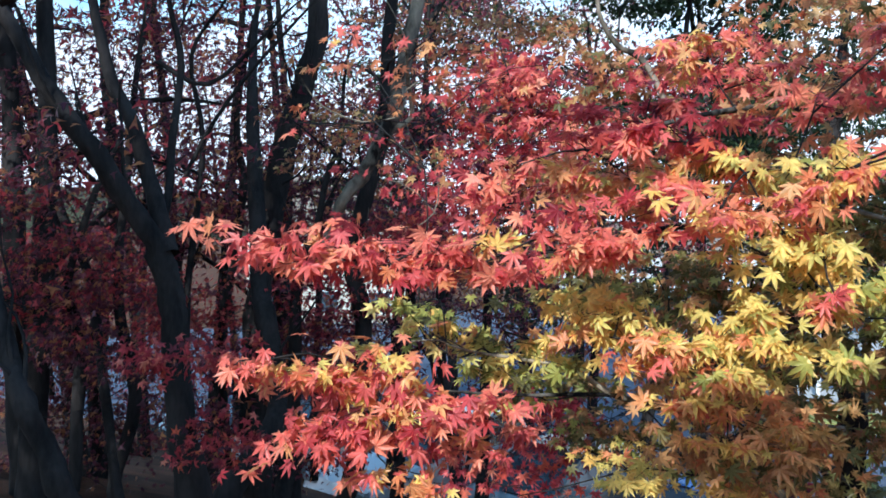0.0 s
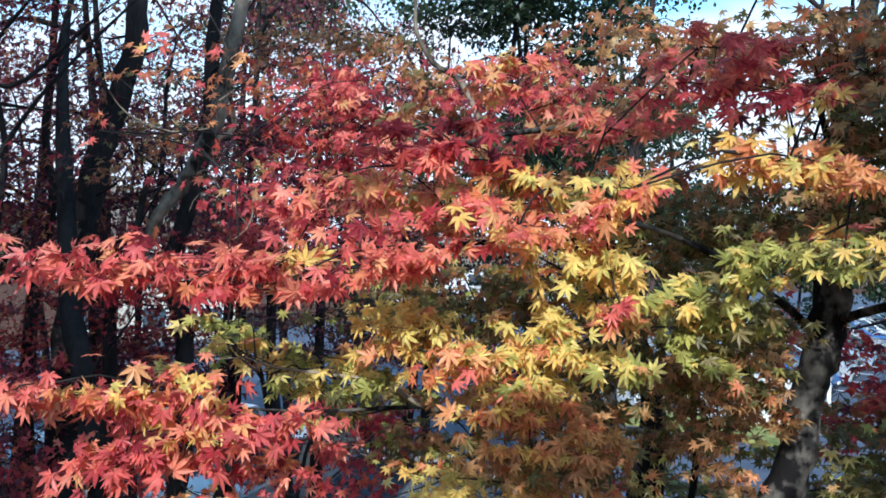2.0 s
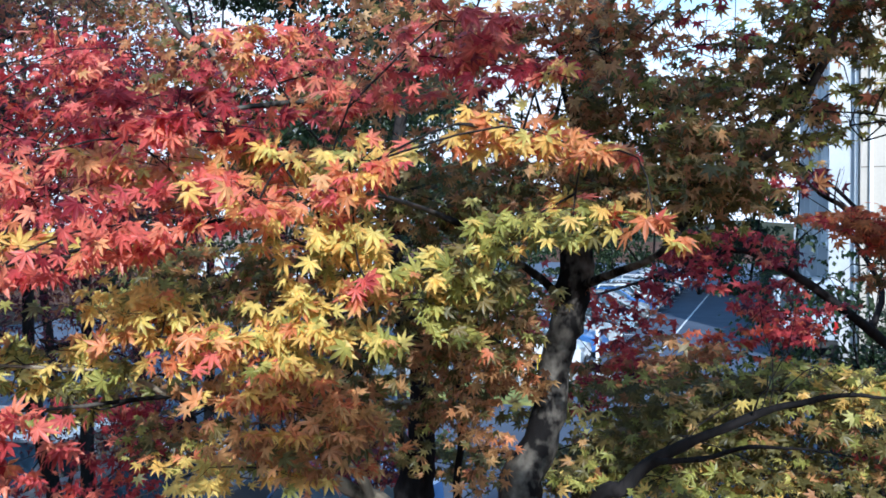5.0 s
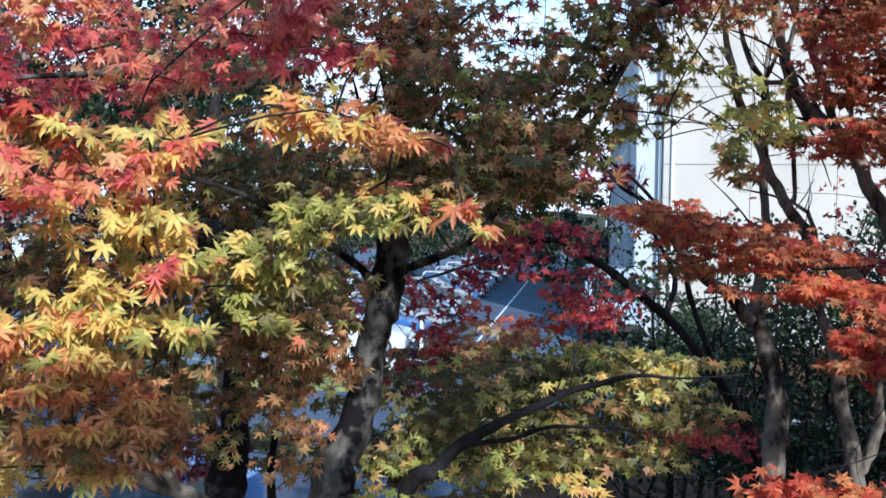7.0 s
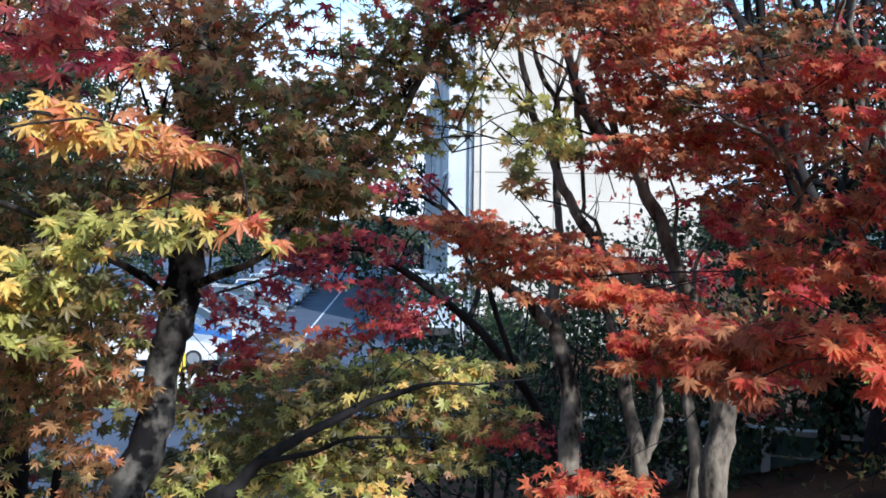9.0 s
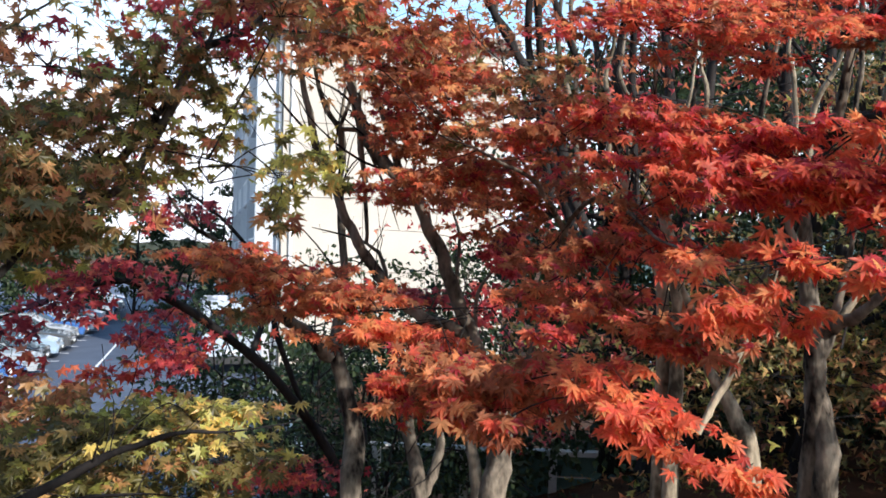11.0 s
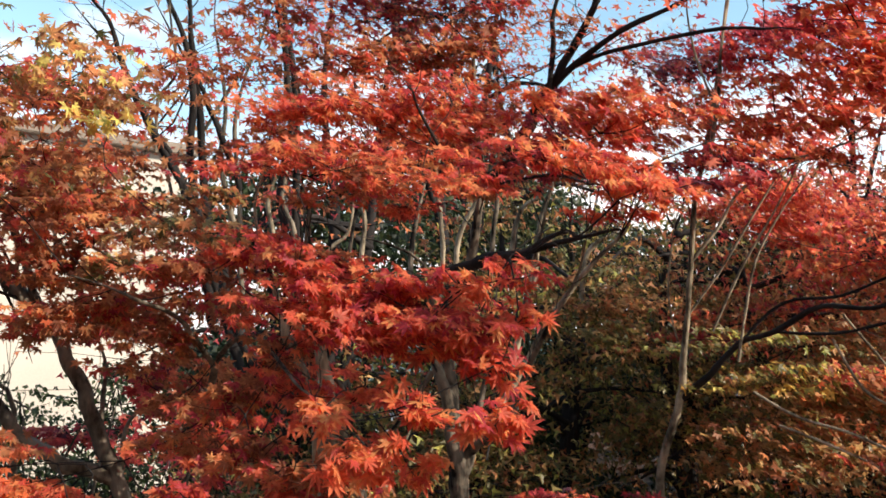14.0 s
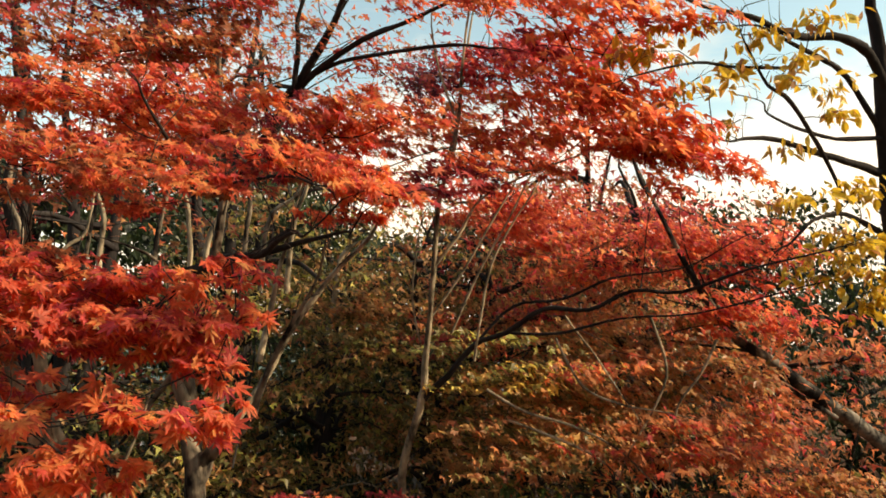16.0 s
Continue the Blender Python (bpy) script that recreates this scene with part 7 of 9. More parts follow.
red_maple.spray(3.23, 0.13, 6.96, 0.13, 0.08, 0.04, -86, -14, 35, "fire", size=0.09, leaf="near", singles=4, up=0.55, wild=0.26)
red_maple.spray(3.22, 0.06, 7.21, 0.10, 0.08, 0.06, -87, -24, 38, "fire", size=0.09, leaf="near", singles=4, up=0.55, wild=0.26)
red_maple.spray(3.31, 0.23, 7.20, 0.07, 0.08, 0.05, -84, -10, 23, "ember", size=0.09, leaf="near", singles=2, up=0.55, wild=0.26)
red_maple.spray(3.49, 0.38, 7.25, 0.13, 0.08, 0.05, -81, 0, 52, "fire", size=0.08, leaf="seven", up=0.55, wild=0.26)
red_maple.spray(3.13, 0.68, 6.80, 0.07, 0.08, 0.06, -73, -10, 27, "ember", size=0.09, leaf="near", singles=3, up=0.55, wild=0.26)
red_maple.spray(3.07, 0.51, 6.72, 0.14, 0.08, 0.07, -76, -14, 55, "ember", size=0.09, leaf="near", singles=4, up=0.55, wild=0.26)
red_maple.spray(3.06, 0.34, 6.83, 0.09, 0.08, 0.04, -80, -6, 25, "fire", size=0.09, leaf="near", singles=3, up=0.55, wild=0.26)
red_maple.spray(3.03, 0.13, 6.79, 0.09, 0.08, 0.07, -85, -26, 39, "fire", size=0.09, leaf="near", singles=4, up=0.55, wild=0.26)
red_maple.spray(3.09, 0.38, 6.66, 0.07, 0.08, 0.04, -80, 0, 19, "ember", size=0.09, leaf="near", singles=2, up=0.55, wild=0.26)
red_maple.spray(3.22, 0.69, 6.60, 0.16, 0.09, 0.08, -73, 0, 84, "rusty", size=0.09, leaf="near", singles=4, up=0.55, wild=0.26)
red_maple.spray(3.34, 0.96, 6.66, 0.14, 0.08, 0.11, -69, -8, 132, "rusty", size=0.08, leaf="seven", up=0.55, wild=0.26)
red_maple.spray(3.50, 1.12, 6.83, 0.16, 0.09, 0.09, -67, 10, 123, "rusty", size=0.08, leaf="seven", up=0.55, wild=0.26)
red_maple.spray(3.75, 1.03, 7.00, 0.12, 0.08, 0.09, -70, 0, 85, "rusty", size=0.08, leaf="seven", up=0.55, wild=0.26)
red_maple.spray(3.80, 0.86, 7.11, 0.12, 0.08, 0.10, -73, 0, 107, "fire", size=0.08, leaf="seven", up=0.55, wild=0.26)
red_maple.spray(3.74, 0.96, 7.33, 0.21, 0.11, 0.09, -71, -10, 144, "fire", size=0.08, leaf="seven", up=0.55, wild=0.26)
red_maple.spray(3.86, 1.19, 7.44, 0.15, 0.08, 0.06, -68, -6, 69, "fire", size=0.08, leaf="seven", up=0.55, wild=0.26)
red_maple.spray(3.70, 0.80, 7.23, 0.17, 0.09, 0.06, -74, -8, 87, "fire", size=0.08, leaf="seven", up=0.55, wild=0.26)
red_maple.spray(4.10, 1.67, 7.37, 0.14, 0.08, 0.06, -63, 0, 73, "fire", size=0.08, leaf="seven", up=0.55, wild=0.26)
red_maple.spray(4.96, 1.31, 8.12, 0.35, 0.19, 0.11, -72, -8, 290, "ember", size=0.088, leaf="mid", up=0.55, wild=0.26)
red_maple.spray(4.80, 0.95, 7.90, 0.28, 0.15, 0.09, -76, 6, 207, "rusty", size=0.08, leaf="seven", up=0.55, wild=0.26)
red_maple.spray(4.82, 0.67, 8.06, 0.29, 0.16, 0.12, -80, -6, 285, "fire", size=0.08, leaf="seven", up=0.55, wild=0.26)
red_maple.spray(4.58, 0.76, 7.70, 0.20, 0.11, 0.06, -78, 0, 99, "fire", size=0.08, leaf="seven", up=0.55, wild=0.26)
red_maple.spray(5.04, 1.66, 8.16, 0.18, 0.10, 0.13, -68, 0, 150, "rusty", size=0.088, leaf="mid", up=0.55, wild=0.26)
red_maple.spray(4.65, 1.73, 7.83, 0.15, 0.08, 0.07, -65, 0, 71, "bronze", size=0.088, leaf="mid", up=0.55, wild=0.26)
red_maple.spray(5.27, 1.41, 8.44, 0.26, 0.14, 0.11, -72, 0, 177, "rusty", size=0.088, leaf="mid", up=0.55, wild=0.26)
red_maple.spray(4.91, 0.44, 8.21, 0.26, 0.14, 0.14, -83, 8, 223, "rusty", size=0.088, leaf="mid", up=0.55, wild=0.26)
red_maple.spray(4.60, 0.15, 7.93, 0.20, 0.11, 0.13, -87, -8, 203, "wine", size=0.08, leaf="seven", up=0.55, wild=0.26)
red_maple.spray(4.56, 0.03, 8.09, 0.23, 0.13, 0.14, -89, -5, 250, "wine", size=0.08, leaf="seven", up=0.55, wild=0.26)
red_maple.spray(4.10, -0.19, 7.88, 0.23, 0.12, 0.11, -92, -14, 197, "fire", size=0.08, leaf="seven", up=0.55, wild=0.26)
red_maple.spray(3.84, -0.32, 7.66, 0.21, 0.11, 0.08, -95, -18, 137, "blaze", size=0.08, leaf="seven", up=0.55, wild=0.26)
red_maple.spray(3.75, -0.41, 7.56, 0.13, 0.08, 0.06, -97, -20, 62, "blaze", size=0.08, leaf="seven", up=0.55, wild=0.26)
red_maple.spray(4.23, -0.09, 7.77, 0.21, 0.11, 0.07, -90, -8, 123, "rusty", size=0.08, leaf="seven", up=0.55, wild=0.26)
red_maple.spray(3.88, -0.23, 7.51, 0.16, 0.09, 0.04, -93, -6, 59, "fire", size=0.08, leaf="seven", up=0.55, wild=0.26)
red_maple.spray(4.62, 0.32, 7.79, 0.16, 0.09, 0.06, -84, 0, 80, "rusty", size=0.08, leaf="seven", up=0.55, wild=0.26)
red_maple.spray(5.24, 0.75, 8.38, 0.20, 0.11, 0.09, -80, 0, 108, "fire", size=0.088, leaf="mid", up=0.55, wild=0.26)
red_maple.spray(6.07, 0.15, 6.04, 0.20, 0.11, 0.12, -88, 0, 227, "fire", size=0.088, leaf="mid", up=0.55, wild=0.26)
red_maple.spray(3.36, 0.62, 6.84, 0.07, 0.08, 0.04, -75, 0, 22, "ember", size=0.09, leaf="near", singles=2, up=0.55, wild=0.26)
red_maple.spray(3.39, 1.11, 6.67, 0.10, 0.08, 0.05, -66, 0, 40, "fire", size=0.08, leaf="seven", up=0.55, wild=0.26)
red_maple.spray(3.19, 0.77, 6.60, 0.07, 0.08, 0.07, -71, 0, 32, "ember", size=0.09, leaf="near", singles=4, up=0.55, wild=0.26)
red_maple.spray(4.79, 0.72, 8.92, 0.44, 0.24, 0.16, -77, -4, 647, "wine", size=0.088, leaf="mid", up=0.55, wild=0.26)
red_maple.spray(4.97, 1.59, 8.90, 0.29, 0.16, 0.17, -67, 0, 273, "rusty", size=0.088, leaf="mid", up=0.55, wild=0.26)
red_maple.spray(4.66, 1.60, 8.52, 0.35, 0.19, 0.11, -65, 6, 204, "rusty", size=0.088, leaf="mid", up=0.55, wild=0.26)
red_maple.spray(4.59, 0.99, 8.42, 0.35, 0.19, 0.09, -73, -8, 184, "fire", size=0.08, leaf="seven", up=0.55, wild=0.26)
red_maple.spray(4.76, 0.56, 8.55, 0.33, 0.18, 0.10, -79, 8, 213, "rusty", size=0.088, leaf="mid", up=0.55, wild=0.26)
red_maple.spray(4.90, 0.31, 8.84, 0.30, 0.16, 0.14, -83, -6, 271, "rusty", size=0.088, leaf="mid", up=0.55, wild=0.26)
red_maple.spray(4.18, 1.24, 8.07, 0.27, 0.15, 0.07, -67, -8, 118, "ember", size=0.08, leaf="seven", up=0.55, wild=0.26)
red_maple.spray(4.21, 0.84, 8.09, 0.34, 0.19, 0.07, -73, 5, 156, "fire", size=0.08, leaf="seven", up=0.55, wild=0.26)
red_maple.spray(4.27, 0.49, 8.17, 0.29, 0.16, 0.09, -79, -6, 160, "fire", size=0.08, leaf="seven", up=0.55, wild=0.26)
red_maple.spray(3.58, 0.04, 7.85, 0.11, 0.08, 0.07, -85, -12, 65, "ember", size=0.08, leaf="seven", up=0.55, wild=0.26)
red_maple.spray(4.16, -0.19, 8.04, 0.21, 0.11, 0.07, -90, -12, 115, "ember", size=0.08, leaf="seven", up=0.55, wild=0.26)
red_maple.spray(3.98, -0.45, 7.93, 0.17, 0.10, 0.06, -94, -14, 91, "blaze", size=0.08, leaf="seven", up=0.55, wild=0.26)
red_maple.spray(3.88, 1.10, 7.76, 0.31, 0.17, 0.07, -67, 4, 149, "fire", size=0.08, leaf="seven", up=0.55, wild=0.26)
red_maple.spray(3.89, 0.76, 7.75, 0.26, 0.14, 0.06, -73, -6, 123, "rusty", size=0.08, leaf="seven", up=0.55, wild=0.26)
red_maple.spray(3.88, 0.50, 7.66, 0.27, 0.15, 0.06, -77, -5, 114, "ember", size=0.08, leaf="seven", up=0.55, wild=0.26)
red_maple.spray(3.53, 0.06, 7.66, 0.22, 0.12, 0.06, -85, -8, 97, "fire", size=0.08, leaf="seven", up=0.55, wild=0.26)
red_maple.spray(3.45, -0.16, 7.61, 0.16, 0.09, 0.07, -89, -22, 90, "ember", size=0.08, leaf="seven", up=0.55, wild=0.26)
red_maple.spray(3.28, -0.31, 7.48, 0.13, 0.08, 0.05, -92, -24, 37, "blaze", size=0.09, leaf="near", singles=4, up=0.55, wild=0.26)
red_maple.spray(4.02, -0.66, 7.67, 0.19, 0.10, 0.06, -98, -4, 84, "wine", size=0.08, leaf="seven", up=0.55, wild=0.26)
red_maple.spray(4.18, -0.80, 7.81, 0.15, 0.08, 0.05, -100, -8, 60, "blaze", size=0.08, leaf="seven", up=0.55, wild=0.26)
red_maple.spray(3.48, 0.67, 7.24, 0.22, 0.12, 0.06, -72, -8, 94, "fire", size=0.08, leaf="seven", up=0.55, wild=0.26)
red_maple.spray(3.52, 0.88, 7.17, 0.18, 0.10, 0.08, -69, 6, 121, "fire", size=0.08, leaf="seven", up=0.55, wild=0.26)
red_maple.spray(3.91, 1.45, 7.30, 0.27, 0.15, 0.10, -63, -4, 210, "rusty", size=0.08, leaf="seven", up=0.55, wild=0.26)
red_maple.spray(4.00, 1.65, 7.50, 0.23, 0.13, 0.08, -60, 0, 116, "bronze", size=0.08, leaf="seven", up=0.55, wild=0.26)
red_maple.spray(3.99, 1.26, 7.42, 0.22, 0.12, 0.06, -66, 6, 102, "fire", size=0.08, leaf="seven", up=0.55, wild=0.26)
red_maple.spray(4.70, 1.97, 7.79, 0.28, 0.16, 0.08, -61, 0, 103, "bronze", size=0.088, leaf="mid", up=0.55, wild=0.26)
red_maple.spray(4.72, 1.81, 8.05, 0.22, 0.12, 0.08, -63, 0, 94, "rusty", size=0.088, leaf="mid", up=0.55, wild=0.26)
red_maple.spray(4.62, -0.06, 8.53, 0.14, 0.08, 0.10, -88, 0, 69, "rusty", size=0.08, leaf="seven", up=0.55, wild=0.26)
red_maple.spray(4.25, -0.54, 8.60, 0.24, 0.13, 0.09, -95, -6, 138, "blaze", size=0.08, leaf="seven", up=0.55, wild=0.26)
red_maple.spray(4.03, -0.87, 8.50, 0.28, 0.15, 0.08, -101, -5, 134, "blaze", size=0.08, leaf="seven", up=0.55, wild=0.26)
red_maple.spray(4.28, 1.09, 8.16, 0.25, 0.14, 0.11, -69, 6, 223, "ember", size=0.08, leaf="seven", up=0.55, wild=0.26)
red_maple.spray(4.31, 0.77, 8.06, 0.31, 0.17, 0.11, -73, -6, 257, "ember", size=0.08, leaf="seven", up=0.55, wild=0.26)
red_maple.spray(4.46, 0.49, 8.16, 0.26, 0.14, 0.09, -78, -8, 191, "blaze", size=0.08, leaf="seven", up=0.55, wild=0.26)
red_maple.spray(4.12, 0.88, 7.84, 0.28, 0.15, 0.08, -71, 5, 167, "fire", size=0.08, leaf="seven", up=0.55, wild=0.26)
red_maple.spray(4.12, 0.58, 7.79, 0.27, 0.15, 0.07, -75, -4, 158, "ember", size=0.08, leaf="seven", up=0.55, wild=0.26)
red_maple.spray(4.34, 0.28, 7.98, 0.22, 0.12, 0.08, -81, -12, 146, "blaze", size=0.08, leaf="seven", up=0.55, wild=0.26)
red_maple.spray(4.74, 0.30, 8.37, 0.18, 0.10, 0.07, -82, 0, 100, "ember", size=0.08, leaf="seven", up=0.55, wild=0.26)
red_maple.spray(4.62, 1.05, 8.50, 0.26, 0.14, 0.13, -71, 0, 229, "rusty", size=0.088, leaf="mid", up=0.55, wild=0.26)
red_maple.spray(4.81, 0.70, 8.56, 0.31, 0.17, 0.12, -76, 4, 268, "rusty", size=0.088, leaf="mid", up=0.55, wild=0.26)
red_maple.spray(4.94, 0.40, 8.67, 0.20, 0.11, 0.11, -81, 0, 139, "rusty", size=0.088, leaf="mid", up=0.55, wild=0.26)
red_maple.spray(4.18, -0.11, 7.96, 0.21, 0.11, 0.08, -87, -18, 131, "ember", size=0.08, leaf="seven", up=0.55, wild=0.26)
red_maple.spray(4.43, -0.30, 8.18, 0.15, 0.08, 0.06, -90, -10, 76, "ember", size=0.08, leaf="seven", up=0.55, wild=0.26)
red_maple.spray(3.84, -0.14, 7.70, 0.16, 0.09, 0.06, -87, -20, 76, "ember", size=0.08, leaf="seven", up=0.55, wild=0.26)
red_maple.spray(3.67, -0.32, 7.57, 0.11, 0.08, 0.06, -90, -24, 57, "blaze", size=0.08, leaf="seven", up=0.55, wild=0.26)
red_maple.spray(4.12, 0.13, 7.69, 0.18, 0.10, 0.05, -83, 0, 77, "fire", size=0.08, leaf="seven", up=0.55, wild=0.26)
red_maple.spray(4.14, 0.93, 7.68, 0.24, 0.13, 0.06, -70, 4, 107, "rusty", size=0.08, leaf="seven", up=0.55, wild=0.26)
red_maple.spray(3.59, 0.10, 7.29, 0.13, 0.08, 0.04, -82, -12, 48, "fire", size=0.08, leaf="seven", up=0.55, wild=0.26)
red_maple.spray(3.51, 0.50, 7.22, 0.24, 0.13, 0.04, -74, 4, 84, "fire", size=0.08, leaf="seven", up=0.55, wild=0.26)
red_maple.spray(3.89, 0.91, 7.35, 0.19, 0.10, 0.06, -69, 0, 91, "rusty", size=0.08, leaf="seven", up=0.55, wild=0.26)
red_maple.spray(5.05, 0.63, 8.81, 0.29, 0.16, 0.10, -78, 0, 184, "rusty", size=0.088, leaf="mid", up=0.55, wild=0.26)
red_maple.spray(4.95, 1.03, 8.81, 0.39, 0.22, 0.08, -72, 0, 196, "wine", size=0.088, leaf="mid", up=0.55, wild=0.26)
red_maple.spray(4.78, -0.47, 8.05, 0.17, 0.09, 0.10, -92, -10, 134, "ember", size=0.08, leaf="seven", up=0.55, wild=0.26)
red_maple.spray(4.58, -0.30, 8.03, 0.14, 0.08, 0.07, -90, 0, 79, "blaze", size=0.08, leaf="seven", up=0.55, wild=0.26)
red_maple.spray(4.25, -0.44, 7.70, 0.16, 0.09, 0.05, -92, -6, 65, "wine", size=0.08, leaf="seven", up=0.55, wild=0.26)
red_maple.spray(3.87, -0.25, 7.57, 0.12, 0.08, 0.05, -89, -14, 48, "ember", size=0.08, leaf="seven", up=0.55, wild=0.26)
red_maple.spray(3.40, 0.08, 7.10, 0.09, 0.08, 0.06, -82, -20, 32, "fire", size=0.09, leaf="near", singles=4, up=0.55, wild=0.26)
red_maple.spray(3.36, 0.31, 7.05, 0.22, 0.12, 0.07, -77, 4, 104, "fire", size=0.09, leaf="near", singles=4, up=0.55, wild=0.26)
red_maple.spray(3.39, 0.58, 7.09, 0.21, 0.12, 0.07, -72, -4, 116, "fire", size=0.08, leaf="seven", up=0.55, wild=0.26)
red_maple.spray(3.29, 0.20, 6.95, 0.11, 0.08, 0.04, -79, -20, 29, "fire", size=0.09, leaf="near", singles=3, up=0.55, wild=0.26)
red_maple.spray(3.05, 0.32, 6.81, 0.10, 0.08, 0.04, -75, -8, 25, "ember", size=0.09, leaf="near", singles=3, up=0.5, wild=0.28)
red_maple.spray(3.04, 0.14, 6.80, 0.08, 0.08, 0.05, -79, -16, 27, "ember", size=0.09, leaf="near", singles=3, up=0.5, wild=0.28)
red_maple.spray(2.97, 0.54, 6.70, 0.14, 0.08, 0.06, -69, 4, 47, "ember", size=0.09, leaf="near", singles=4, up=0.5, wild=0.28)
red_maple.spray(3.02, 0.40, 6.68, 0.10, 0.08, 0.04, -73, 0, 27, "ember", size=0.09, leaf="near", singles=3, up=0.5, wild=0.28)
red_maple.spray(2.96, 0.59, 6.83, 0.05, 0.08, 0.05, -68, 0, 17, "ember", size=0.09, leaf="near", singles=2, up=0.5, wild=0.28)
red_maple.spray(3.30, 0.11, 6.88, 0.07, 0.08, 0.04, -81, -20, 18, "fire", size=0.09, leaf="near", singles=2, up=0.5, wild=0.28)
red_maple.spray(3.58, 0.92, 6.86, 0.18, 0.10, 0.08, -72, -6, 121, "fire", size=0.08, leaf="seven", up=0.5, wild=0.28)
red_maple.spray(3.88, 0.81, 7.31, 0.25, 0.14, 0.08, -76, -5, 151, "fire", size=0.08, leaf="seven", up=0.5, wild=0.28)
red_maple.spray(3.57, 0.43, 7.16, 0.26, 0.14, 0.07, -82, -3, 152, "fire", size=0.08, leaf="seven", up=0.5, wild=0.28)
red_maple.spray(3.50, 0.29, 7.04, 0.17, 0.09, 0.06, -84, 4, 90, "fire", size=0.08, leaf="seven", up=0.5, wild=0.28)
red_maple.spray(3.26, 0.56, 6.89, 0.11, 0.08, 0.05, -78, -8, 31, "ember", size=0.09, leaf="near", singles=3, up=0.5, wild=0.28)
red_maple.spray(3.02, 0.89, 6.42, 0.12, 0.08, 0.04, -69, -20, 33, "ember", size=0.09, leaf="near", singles=4, up=0.5, wild=0.28)
red_maple.spray(2.97, 0.67, 6.31, 0.18, 0.10, 0.04, -73, -10, 47, "ember", size=0.09, leaf="near", singles=4, up=0.5, wild=0.28)
red_maple.spray(3.00, 0.50, 6.26, 0.15, 0.08, 0.04, -78, -8, 39, "ember", size=0.09, leaf="near", singles=4, up=0.5, wild=0.28)
red_maple.spray(3.09, 1.22, 6.41, 0.22, 0.12, 0.07, -63, -6, 104, "rusty", size=0.09, leaf="near", singles=4, up=0.5, wild=0.28)
red_maple.spray(3.02, 1.32, 6.34, 0.15, 0.08, 0.06, -60, 0, 55, "rusty", size=0.09, leaf="near", singles=4, up=0.5, wild=0.28)
red_maple.spray(4.96, 2.41, 7.19, 0.33, 0.18, 0.13, -59, 0, 244, "rusty", size=0.088, leaf="mid")
red_maple.spray(5.21, 1.92, 7.27, 0.27, 0.15, 0.12, -66, 0, 186, "rusty", size=0.088, leaf="mid")
red_maple.spray(5.14, 2.10, 6.87, 0.30, 0.17, 0.15, -64, 0, 260, "rusty", size=0.088, leaf="mid")
red_maple.spray(4.94, 1.79, 6.61, 0.31, 0.17, 0.14, -66, 0, 254, "fire", size=0.088, leaf="mid")
red_maple.spray(5.35, 1.61, 6.91, 0.23, 0.13, 0.12, -70, 0, 112, "fire", size=0.088, leaf="mid")
red_maple.spray(5.04, 1.72, 7.61, 0.35, 0.19, 0.12, -67, 0, 234, "fire", size=0.088, leaf="mid")
red_maple.spray(5.30, 1.06, 7.20, 0.35, 0.19, 0.11, -76, 0, 221, "wine", size=0.088, leaf="mid")
red_maple.done(label="layered scarlet and crimson leaves with gaps")

slender_maple = Tree("maple_tree", "slender maple with a pale forked stem and red tiers", 6.53, -0.52, 61, BARK_PALE_LIT, forky=0.5)
slender_maple.trunk((6.48, -0.53, 5.02, 0.042), (6.47, -0.53, 5.35, 0.034), (6.45, -0.54, 5.64, 0.030), (6.42, -0.54, 6.19, 0.028), (6.35, -0.64, 6.60, 0.028), (6.32, -0.69, 6.78, 0.028), (6.27, -0.71, 7.08, 0.021), (6.20, -0.76, 7.52, 0.019), (6.13, -0.80, 7.97, 0.017), (6.08, -0.87, 8.26, 0.015), (6.01, -0.95, 8.70, 0.011), (5.92, -1.04, 9.22, 0.007))
slender_maple.limb((6.34, -0.69, 6.71, 0.024), (6.20, -0.84, 6.86, 0.022), (6.02, -1.01, 7.06, 0.018), (5.85, -1.18, 7.12, 0.017), (5.62, -1.38, 7.25, 0.015), (5.41, -1.59, 7.22, 0.013), (5.19, -1.78, 7.31, 0.012), (5.09, -2.02, 7.29, 0.010), (4.86, -2.29, 7.38, 0.007), (4.74, -2.66, 7.46, 0.005), bark=BARK_DARK_SHADED)
slender_maple.limb((6.02, -1.01, 7.06, 0.011), (5.92, -1.24, 7.29, 0.010), (5.71, -1.51, 7.31, 0.009), (5.48, -1.76, 7.41, 0.007), (5.26, -2.10, 7.44, 0.005), (5.14, -2.34, 7.56, 0.004), bark=BARK_DARK_SHADED)
slender_maple.limb((5.85, -1.18, 7.12, 0.010), (5.64, -1.45, 7.10, 0.009), (5.42, -1.78, 7.17, 0.007), (5.20, -2.15, 7.18, 0.005), (4.96, -2.66, 7.30, 0.004), bark=BARK_DARK_SHADED)
slender_maple.limb((6.19, -0.76, 7.58, 0.015), (6.16, -0.93, 7.78, 0.012), (6.11, -1.09, 8.03, 0.009), (5.98, -1.37, 8.15, 0.007))
slender_maple.limb((6.25, -0.73, 7.23, 0.009), (6.19, -0.96, 7.55, 0.008), (6.13, -1.16, 7.88, 0.008), (6.10, -1.28, 8.07, 0.005))
slender_maple.limb((6.08, -0.87, 8.26, 0.009), (5.79, -1.05, 8.13, 0.009), (5.59, -1.32, 8.09, 0.007), (5.17, -1.55, 8.09, 0.005), (4.77, -1.73, 8.07, 0.003))
